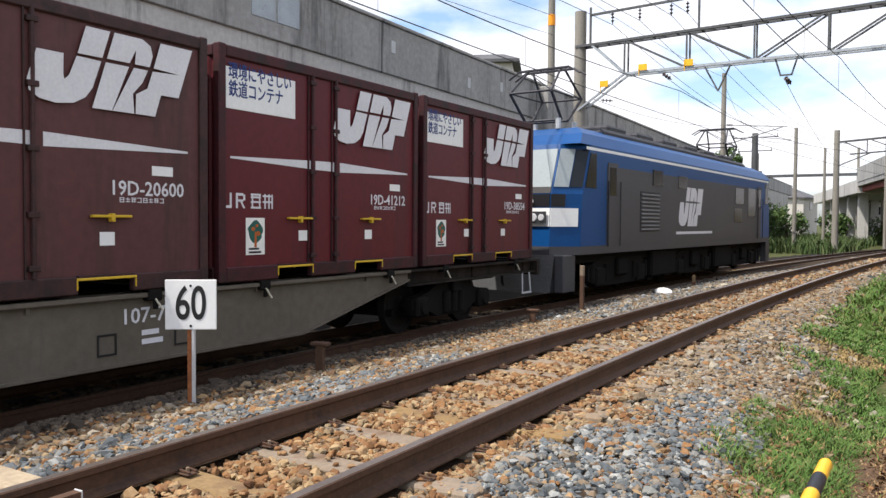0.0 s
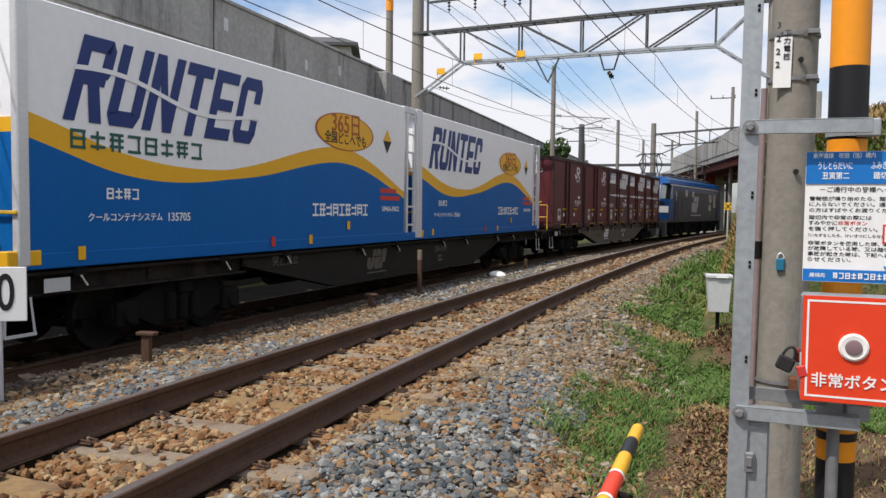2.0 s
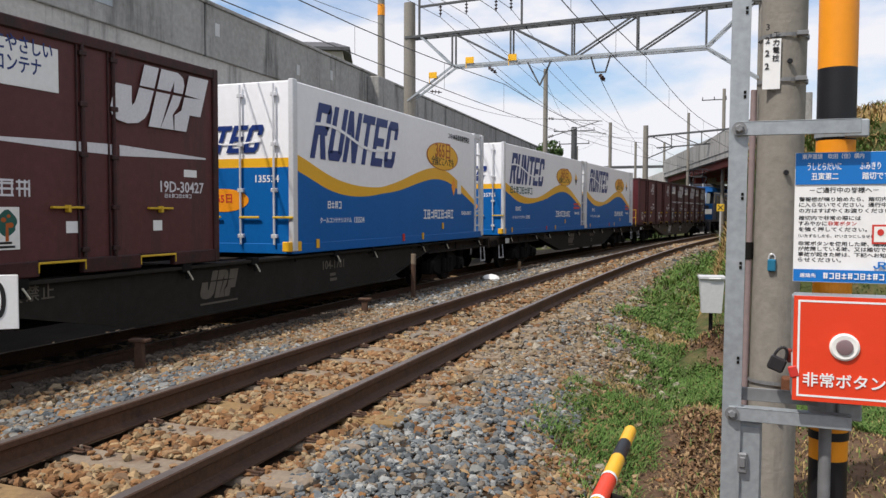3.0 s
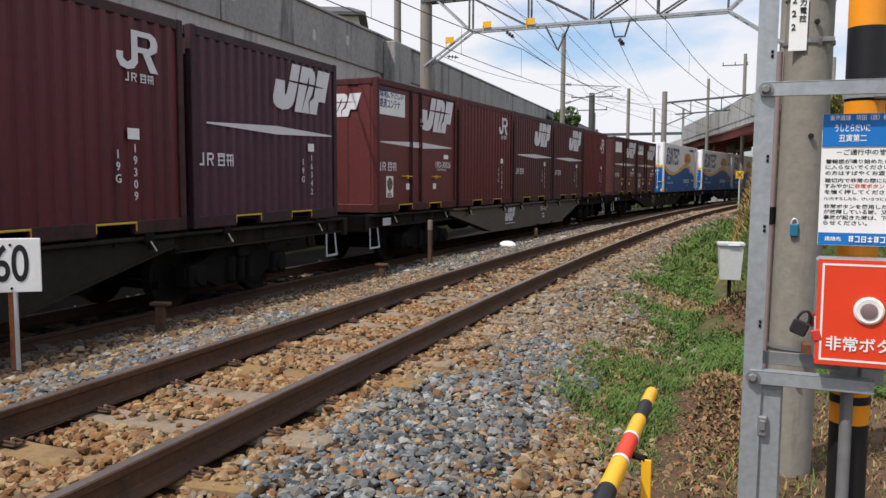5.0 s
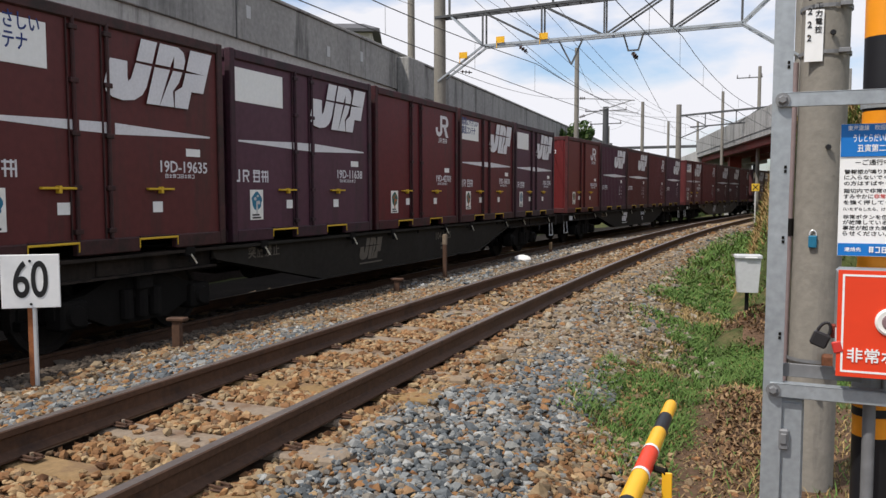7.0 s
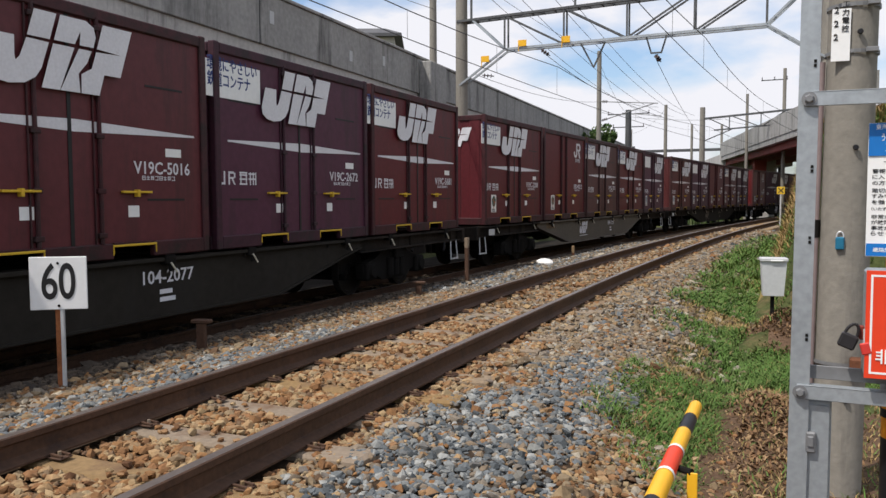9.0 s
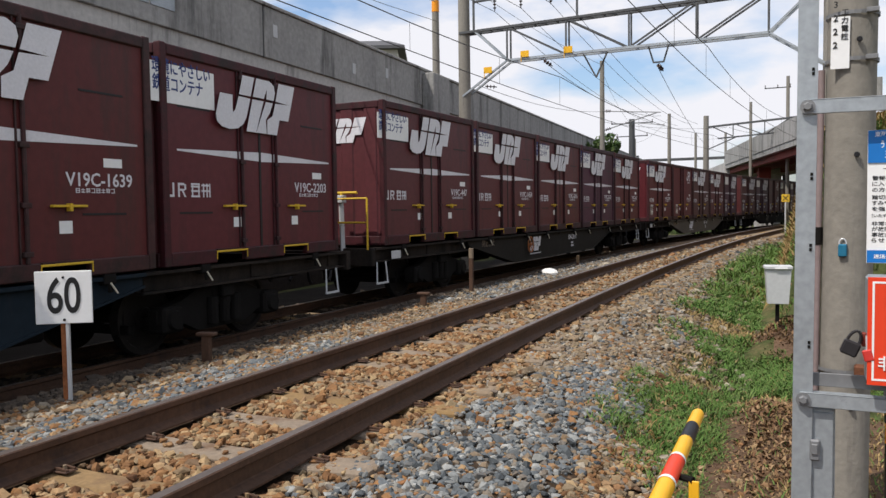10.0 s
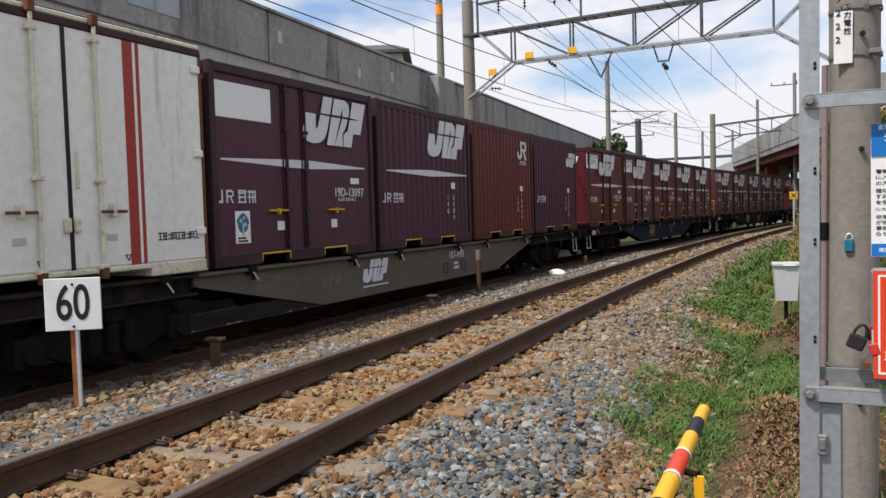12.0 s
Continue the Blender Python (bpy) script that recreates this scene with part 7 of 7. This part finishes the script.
        s.box(-0.034, 0.034, -0.03, 0.03, z - 0.2, top - 0.18, 0.008)
        part("post", s.mesh("post", m), o)
        s = Shape()
        s.box(-0.036, 0.036, -0.032, 0.032, top - 0.18, top, 0.01)
        part("cap", s.mesh("cap", "sleeper"), o, "pale weathered top")
    bm = bmesh.new()
    bmesh.ops.create_icosphere(bm, subdivisions=2, radius=0.16)
    for v in bm.verts:
        v.co *= 1 + 0.25 * noise.noise(v.co * 7)
        v.co.z *= 0.6
        v.co.x *= 1.3
    me = bpy.data.meshes.new("white_stone")
    bm.to_mesh(me)
    bm.free()
    me.materials.append(M["stone_white"])
    thing("white_stone", "white painted stone lying on the ballast", "stone", pose(-5.08, 16.7, ground_z(-5.08, 16.7) + 0.05), mesh=me)
    o = thing("marker_sign", "small yellow square sign on a pale post", "sign", pose(-0.8, 39, 0))
    z = ground_z(-0.8, 39)
    s = Shape()
    s.tube((0, 0.03, z - 0.1), (0, 0.03, 1.6), 0.035, seg=8)
    part("post", s.mesh("post", "box_grey"), o)
    s = Shape()
    s.box(-0.17, 0.17, -0.01, 0.01, 1.28, 1.62, 0.005)
    part("plate", s.mesh("plate", "yellow"), o)
    part("mark", Shape().beam((-0.11, -0.014, 1.34), (0.11, -0.014, 1.56), 0.004, 0.04).beam((-0.11, -0.014, 1.56), (0.11, -0.014, 1.34), 0.004, 0.04).mesh("mark", "black_ink"), o)


def junction_box():
    o = thing("junction_box", "pale grey junction box with a lid on a short post", "box", pose(-0.262, 9.5, -0.05, 0, 0, 8))
    z = ground_z(-0.27, 9.5)
    s = Shape()
    lo, hi = [(-0.108, 0.02), (0.108, 0.02), (0.108, 0.165), (-0.108, 0.165)], [(-0.132, 0.0), (0.132, 0.0), (0.132, 0.185), (-0.132, 0.185)]
    s.add([(x, y, 0.10) for x, y in lo] + [(x, y, 0.49) for x, y in hi], [(3, 2, 1, 0), (4, 5, 6, 7)] + [(i, (i + 1) % 4, 4 + (i + 1) % 4, 4 + i) for i in range(4)])
    part("body", s.mesh("body", "box_grey"), o, "tapering pale body")
    s = Shape()
    s.box(-0.145, 0.145, -0.02, 0.19, 0.485, 0.525, 0.008)
    part("lid", s.mesh("lid", "box_grey"), o)
    s = Shape()
    s.box(-0.04, 0.09, -0.03, -0.015, 0.49, 0.505, 0.003)
    part("handle", s.mesh("handle", "sign_white"), o)
    s = Shape()
    s.box(-0.02, 0.02, 0.09, 0.13, z - 0.15, 0.10, 0.004)
    part("post", s.mesh("post", "iron"), o, "thin dark post")


def crossing_post():
    o = thing("crossing_post", "orange and black banded level crossing post", "crossing post", pose(0.345, 3.36, 0))
    r = 0.069
    z = ground_z(0.365, 3.36) - 0.2
    edges = [(z, 0.25, "black_rubber"), (0.25, 0.99, "orange"), (0.99, 1.19, "black_rubber"), (1.19, 1.465, "orange"), (1.465, 1.735, "black_rubber"), (1.735, 2.02, "orange"),
             (2.02, 2.30, "black_rubber"), (2.30, 2.58, "orange"), (2.58, 2.86, "black_rubber"), (2.86, 3.14, "orange")]
    for a, b, m in edges:
        s = Shape()
        s.tube((0, 0, a), (0, 0, b), r, seg=28, caps=False)
        part("band", s.mesh("band", m, smooth=True), o, "black band" if m == "black_rubber" else "orange band")
    for zz in (0.345,):
        s = Shape()
        s.tube((0, 0, zz - 0.016), (0, 0, zz + 0.016), r + 0.003, seg=28, caps=False)
        part("strap", s.mesh("strap", "black_rubber", smooth=True), o, "black strap")
    s = Shape()
    s.tube((-0.02, -r - 0.02, z), (-0.02, -r - 0.02, 0.42), 0.022, seg=10)
    part("conduit", s.mesh("conduit", "galv_dark", smooth=True), o, "grey cable conduit")
    for zz in (1.505, 0.455):
        s = Shape()
        s.tube((0, 0, zz - 0.03), (0, 0, zz + 0.03), r + 0.006, seg=28, caps=False)
        s.box(0.02, 0.10, -r - 0.03, -r + 0.01, zz - 0.035, zz + 0.03, 0.005)
        part("clamp", s.mesh("clamp", "galv"), o, "galvanised clamp")


def steel_post():
    o = thing("steel_post", "galvanised angle-iron post with bolted brackets", "post", pose(0.0005, 3.2, 0, 0, 0.36, 0))
    z = ground_z(0, 3.2) - 0.2
    s = Shape()
    s.box(-0.044, 0.024, -0.004, 0.004, z, 3.1, 0.001)
    s.box(-0.044, -0.038, 0.0, 0.03, z, 3.1, 0.001)
    part("angle", s.mesh("angle", "galv"), o)
    for zz, name in ((1.505, "upper"), (0.43, "lower")):
        s = Shape()
        s.box(-0.02, 0.40, -0.016, -0.006, zz - 0.026, zz + 0.027, 0.002)
        s.box(-0.02, 0.40, -0.016, 0.03, zz + 0.022, zz + 0.027, 0.001)
        part("bracket", s.mesh("bracket", "galv"), o, "horizontal bracket bar")
        s = Shape()
        s.lathe([(-0.036, 0.012), (-0.03, 0.017), (-0.018, 0.017)], "y", 6, (-0.008, 0, zz))
        s.lathe([(-0.022, 0.026), (-0.016, 0.026)], "y", 14, (-0.008, 0, zz))
        part("bolt", s.mesh("bolt", "galv_dark"), o)
    s = Shape()
    s.box(0.0, 0.29, 0.03, 0.04, 0.475, 0.525, 0.002)
    part("bracket", s.mesh("bracket", "galv_dark"), o)
    for zz in (0.62, 0.98, 1.24, 1.62, 1.93):
        s = Shape()
        s.box(0.004, 0.013, -0.007, -0.003, zz, zz + 0.011)
        s.box(0.004, 0.013, -0.007, -0.003, zz + 0.016, zz + 0.027)
        part("slot", s.mesh("slot", "iron"), o)
    c = thing("control_cabinet", "narrow galvanised cabinet fixed beside the steel post", "cabinet", pose(0.068, 3.24, 0))
    s = Shape()
    s.box(-0.052, 0.036, -0.02, 0.10, z, 0.395, 0.006)
    part("body", s.mesh("body", "galv"), c)
    s = Shape()
    s.box(-0.046, 0.03, -0.028, -0.02, z + 0.1, 0.38, 0.003)
    part("door", s.mesh("door", "galv"), c)
    s = Shape()
    s.box(-0.05, -0.014, -0.05, -0.02, 0.20, 0.28, 0.006)
    s.box(-0.044, -0.022, -0.056, -0.045, 0.225, 0.265, 0.003)
    part("latch", s.mesh("latch", "galv_dark"), c)


def utility_pole():
    o = thing("utility_pole", "tall weathered concrete utility pole beside the crossing", "utility pole", pose(0.206, 5.0, 0, 0, 0.6, 0))
    z = ground_z(0.2, 5.0) - 0.3
    s = Shape()
    s.tube((0, 0, z), (0, 0, 9.5), 0.136, 0.10, seg=24)
    part("pole", s.mesh("pole", "pole_concrete", smooth=True), o)
    p = part("number_plate", plate(-0.046, 0.046, 1.925, 2.205, 0, "sign_white", 0.004), o, "white plate with black characters", pose(-0.064, -0.134, -0.038))
    part("lettering", text_mesh("工\n力\n電\n技", 0.05, "black_ink", fit=0.036, lead=1.15), p, "", Matrix.Translation((0.02, -0.006, 2.16)))
    part("lettering", text_mesh("3\n2\n2\n2", 0.05, "black_ink", fit=0.022, lead=1.5), p, "", Matrix.Translation((-0.025, -0.006, 2.16)))
    for zz in (2.19, 1.94, 0.22):
        s = Shape()
        s.tube((0, 0, zz - 0.01), (0, 0, zz + 0.01), 0.149 - 0.0045 * (zz + 0.7), seg=24, caps=False)
        s.box(0.06, 0.12, -0.15, -0.11, zz - 0.012, zz + 0.014, 0.003)
        part("steel_band", s.mesh("steel_band", "galv_dark"), o)
    s = Shape()
    s.tube((-0.152, -0.03, z), (-0.15, -0.03, 1.9), 0.019, seg=10)
    part("conduit", s.mesh("conduit", "pink_pipe", smooth=True), o, "faded pink conduit")
    s = Shape()
    s.tube((-0.151, -0.03, 0.92), (-0.151, -0.03, 1.02), 0.023, seg=10)
    part("conduit_joint", s.mesh("conduit_joint", "iron", smooth=True), o)
    t = part("tag_lock", Shape().box(-0.022, 0.022, -0.15, -0.125, 0.86, 0.93, 0.006).mesh("tag_lock", "blue_tag"), o, "small blue tag lock", Matrix.Translation((-0.03, 0, 0)))
    s = Shape()
    for i in range(8):
        a, b = math.pi * i / 8, math.pi * (i + 1) / 8
        s.tube((0.018 * math.cos(a), -0.135, 0.93 + 0.03 * math.sin(a)), (0.018 * math.cos(b), -0.135, 0.93 + 0.03 * math.sin(b)), 0.004, seg=6)
    part("shackle", s.mesh("shackle", "alu"), t)
    for zz in (0.02, 1.42, 2.04):
        s = Shape()
        s.lathe([(-0.15, 0.012), (-0.135, 0.016)], "y", 10, (0.03, 0, zz))
        part("hole", s.mesh("hole", "black_rubber"), o)
    s = Shape()
    s.box(0.04, 0.11, -0.19, -0.12, 0.15, 0.27, 0.01)
    part("clamp", s.mesh("clamp", "rust"), o)


def notice_board():
    o = thing("notice_board", "blue and white enamel notice about the level crossing", "sign", pose(0.364, 3.25, -0.02) @ Matrix.Diagonal((0.91, 1, 1, 1)))
    w = 0.18
    part("board", Shape().box(-w, w, 0, 0.006, 0.955, 1.435, 0.002).mesh("board", "sign_white"), o, "white enamel board")
    part("header", plate(-w + 0.001, w - 0.001, 1.317, 1.434, -0.001, "sign_blue"), o, "blue header")
    part("footer", plate(-w + 0.001, w - 0.001, 0.957, 1.002, -0.001, "sign_blue"), o, "blue footer")
    y = -0.006
    writing = [("東海道線　吹田（信）構内", 0.02, -0.155, 1.42, "sign_white", 0.225), ("うしとらだいに", 0.027, -0.135, 1.383, "sign_white", 0.125), ("ふみきり", 0.027, 0.055, 1.383, "sign_white", 0.075),
               ("丑寅第二", 0.027, -0.12, 1.347, "sign_white", 0.10), ("踏切です", 0.027, 0.065, 1.347, "sign_white", 0.10), ("－ご通行中の皆様へ－", 0.021, -0.125, 1.296, "black_ink", 0.25),
               ("すみやかに", 0.0165, -0.163, 1.173, "black_ink", 0.105), ("非常ボタン", 0.0165, -0.055, 1.173, "red_ink", 0.105),
               ("（いたずらしたら、けいさつにしらせます）", 0.013, -0.163, 1.127, "black_ink", 0.30), ("連絡先", 0.016, -0.155, 0.980, "sign_white", 0.06)]
    for z, body in ((1.2626, "警報機が鳴り始めたら、踏切内"), (1.242, "に入らないでください。通行中"), (1.2205, "の方はすばやくお渡りください。"), (1.1935, "踏切内で非常の際には"), (1.1515, "を強く押してください。"),
                    (1.0985, "非常ボタンを使用した時、踏切"), (1.079, "が故障している時、又は踏切で"), (1.0585, "事故が起きた時は、下記へお知"), (1.038, "らせください。")):
        writing.append((body, 0.0165, -0.163, z, "black_ink", 0.0228 * len(body)))
    for body, high, x, z, m, wide in writing:
        me = text_mesh(body, 0.02, m, "LEFT", 1.0, 0.0004)
        lo = [min(v.co[i] for v in me.vertices) for i in range(3)]
        hi = [max(v.co[i] for v in me.vertices) for i in range(3)]
        me.transform(Matrix.Diagonal((wide / (hi[0] - lo[0]), 1, high / (hi[2] - lo[2]), 1)) @ Matrix.Translation((-lo[0], 0, -(lo[2] + hi[2]) / 2)))
        part("lettering", me, o, "", Matrix.Translation((x, -0.0046 if m == "sign_white" else -0.0006, z)))
    part("lettering_bar", bars(0.225, 0.022, 10, "sign_white", 0.25), o, "white bars in place of a telephone number", Matrix.Translation((0.045, y, 0.98)))
    part("stroke_mark", stroke_logo(0.045, 0.026, "sign_blue"), o, "blue two-stroke mark", Matrix.Translation((0.135, y, 1.022)))
    p = part("button_picture", plate(0.105, 0.165, 1.10, 1.17, -0.004, "red_ink", 0.001), o, "small picture of the red button box")
    part("inner", plate(0.112, 0.158, 1.107, 1.163, -0.005, "cream", 0.001), p)
    part("disc", Shape().lathe([(-0.0075, 0.012), (-0.007, 0.012)], "y", 14, (0.135, 0, 1.142)).mesh("disc", "red_ink"), p)
    part("backing", Shape().box(-0.05, 0.05, 0.006, 0.035, 1.1, 1.3, 0.003).mesh("backing", "galv_dark"), o)


def button_box():
    o = thing("emergency_button_box", "red emergency button box with a round button and white border", "emergency button", pose(0.366, 3.14, 0))
    w = 0.167
    part("housing", Shape().box(-w, w, 0, 0.14, 0.513, 0.893, 0.01).mesh("housing", "galv"), o, "grey steel housing")
    part("face", plate(-w, w, 0.513, 0.893, 0, "enamel_red", 0.012), o, "red enamel face")
    for x0, x1, z0, z1 in ((-w + 0.014, w - 0.014, 0.872, 0.879), (-w + 0.014, w - 0.014, 0.529, 0.536), (-w + 0.014, -w + 0.021, 0.536, 0.872), (w - 0.021, w - 0.014, 0.536, 0.872)):
        part("border", plate(x0, x1, z0, z1, -0.0122, "sign_white", 0.001), o)
    part("lettering", text_mesh("非常ボタン", 0.075, "sign_white", fit=0.265, curve=4), o, "white lettering", Matrix.Translation((0, -0.014, 0.588)))
    r = part("button_ring", Shape().lathe([(-0.022, 0.03), (-0.024, 0.042), (-0.019, 0.049), (-0.012, 0.049)], "y", 30, (0, 0, 0.716)).mesh("button_ring", "cream", smooth=True), o, "white button ring")
    part("button", Shape().lathe([(-0.03, 0.018), (-0.028, 0.026), (-0.02, 0.029)], "y", 24, (0, 0, 0.716)).mesh("button", "lamp_grey", smooth=True), r, "dull red button")
    part("hasp", Shape().box(-w - 0.016, -w + 0.002, 0.03, 0.06, 0.64, 0.69, 0.004).mesh("hasp", "pier_red"), o)
    k = thing("padlock", "dark padlock hanging from the red box hasp", "padlock", pose(0.196, 3.16, 0.668, 0, 22, 0))
    part("body", Shape().box(-0.062, -0.004, -0.014, 0.014, -0.075, -0.022, 0.006).mesh("body", "padlock"), k)
    s = Shape()
    for i in range(10):
        a, b = math.pi * i / 10, math.pi * (i + 1) / 10
        s.tube((-0.033 + 0.02 * math.cos(a), 0, -0.022 + 0.04 * math.sin(a)), (-0.033 + 0.02 * math.cos(b), 0, -0.022 + 0.04 * math.sin(b)), 0.0055, seg=8)
    part("shackle", s.mesh("shackle", "padlock", smooth=True), k)
    t = thing("seal_tag", "small dark red seal hanging by the padlock", "tag", pose(0.20, 3.13, 0.625, 0, -15, 0))
    part("tag", Shape().box(-0.016, 0.016, -0.006, 0.006, -0.03, 0.012, 0.004).mesh("tag", "red_ink"), t)
    part("wire_loop", Shape().tube((0, 0, 0.012), (0.012, 0, 0.06), 0.003, seg=6).mesh("wire_loop", "alu"), t)


def barrier_arm():
    o = thing("crossing_barrier", "yellow and black level crossing barrier arm, lowered", "barrier arm", pose(-0.295, 0.008, -0.026))
    marks = [(2.46, 2.33, "amber"), (2.33, 2.19, "black_rubber"), (2.19, 2.03, "amber"), (2.03, 1.86, "enamel_red"), (1.86, 1.69, "amber"), (1.69, 1.50, "black_rubber")]
    y = 1.5
    i = 0
    while y > -1.9:
        marks.append((y, y - 0.19, ("amber", "black_rubber")[i % 2]))
        y -= 0.19
        i += 1
    rad = lambda v: 0.0185 + 0.0035 * (2.46 - v) / 0.8 if v > 0.5 else 0.027
    zz = lambda v: 0.545 - 0.03 * (2.46 - v)
    for a, b, m in marks:
        s = Shape()
        s.tube((0, b, zz(b)), (0, a, zz(a)), rad(b), rad(a), seg=18, caps=False)
        part("band", s.mesh("band", m, smooth=True), o, {"amber": "yellow band", "black_rubber": "black band", "enamel_red": "red reflective band"}[m])
    s = Shape()
    s.lathe([(2.46, 0.0185), (2.472, 0.0165), (2.481, 0.0105), (2.484, 0.003)], "y", 18, (0, 0, 0.545))
    part("end_cap", s.mesh("end_cap", "amber", smooth=True), o, "rounded yellow tip")
    for v in (2.03, 1.86):
        s = Shape()
        s.tube((0, v - 0.008, zz(v)), (0, v + 0.008, zz(v)), rad(v) + 0.0012, seg=18, caps=False)
        part("ring", s.mesh("ring", "sign_white", smooth=True), o, "white ring")
    s = Shape()
    s.tube((0.012, 1.95, 0.52), (0.052, 1.93, 0.52), 0.009, seg=8)
    part("hook", s.mesh("hook", "iron"), o)
    s = Shape()
    s.box(0.042, 0.066, 1.925, 1.93, -0.02, 0.52, 0.0015)
    part("strap", s.mesh("strap", "amber"), o, "hanging yellow strap")
    z = ground_z(-0.282, -2.0)
    s = Shape()
    s.box(-0.2, 0.2, -2.3, -1.85, z - 0.1, 0.75, 0.03)
    part("drive_box", s.mesh("drive_box", "galv"), o, "grey barrier drive box")


def crossing_deck():
    d = thing("crossing_deck", "worn concrete panels of the level crossing between the rails", "crossing", kind="structure")
    for off0, off1 in ((-0.49, 0.0), (0.01, 0.49), (-1.6, -0.65), (-2.6, -1.61), (0.65, 1.6), (1.61, 2.6)):
        for s0 in (2.12, 0.12, -1.88, -3.88) if off1 < -0.6 else (1.05, -0.95, -2.95):
            s = Shape()
            p = [on_track(a, b)[:2] for a, b in ((s0 - 1.98, off0), (s0 - 1.98, off1), (s0, off1), (s0, off0))]
            s.add([(x, y, z) for z in (-0.22, -0.02) for x, y in p], [(3, 2, 1, 0), (4, 5, 6, 7), (0, 1, 5, 4), (1, 2, 6, 5), (2, 3, 7, 6), (3, 0, 4, 7)])
            part("panel", s.mesh("panel", "deck"), d)
    s = Shape()
    n = 8
    for i in range(n):
        (x0, y0, _), (x1, y1, _) = on_track(2.1 - 5.0 * i / n, -0.35), on_track(2.1 - 5.0 * (i + 1) / n, -0.35)
        s.beam((x0, y0, -0.09), (x1, y1, -0.09), 0.05, 0.13)
    part("guard_rail", s.mesh("guard_rail", "rail_side"), d, "rusty guard rail with a pale worn end")
    x, y, th = on_track(2.105, -0.35)
    s = Shape()
    s.box(-0.028, 0.028, -0.004, 0.004, -0.16, -0.02, 0.002)
    part("guard_rail_end", s.mesh("guard_rail_end", "box_grey"), d, "pale worn rail end", pose(x, y, 0, 0, 0, -math.degrees(th)))


speed_sign()
stubs()
junction_box()
crossing_post()
steel_post()
utility_pole()
notice_board()
button_box()
barrier_arm()
crossing_deck()


# ---- pieces of the track bed, stones and grass ----
tracks()
ballast()
grasses()


def motions():
    times = [i * 0.5 for i in range(25)]
    for ob, back, reach, place in MOVING:
        walk(ob, [(t, rail_pose(front_at(t) - back, reach) @ place) for t in times])


motions()
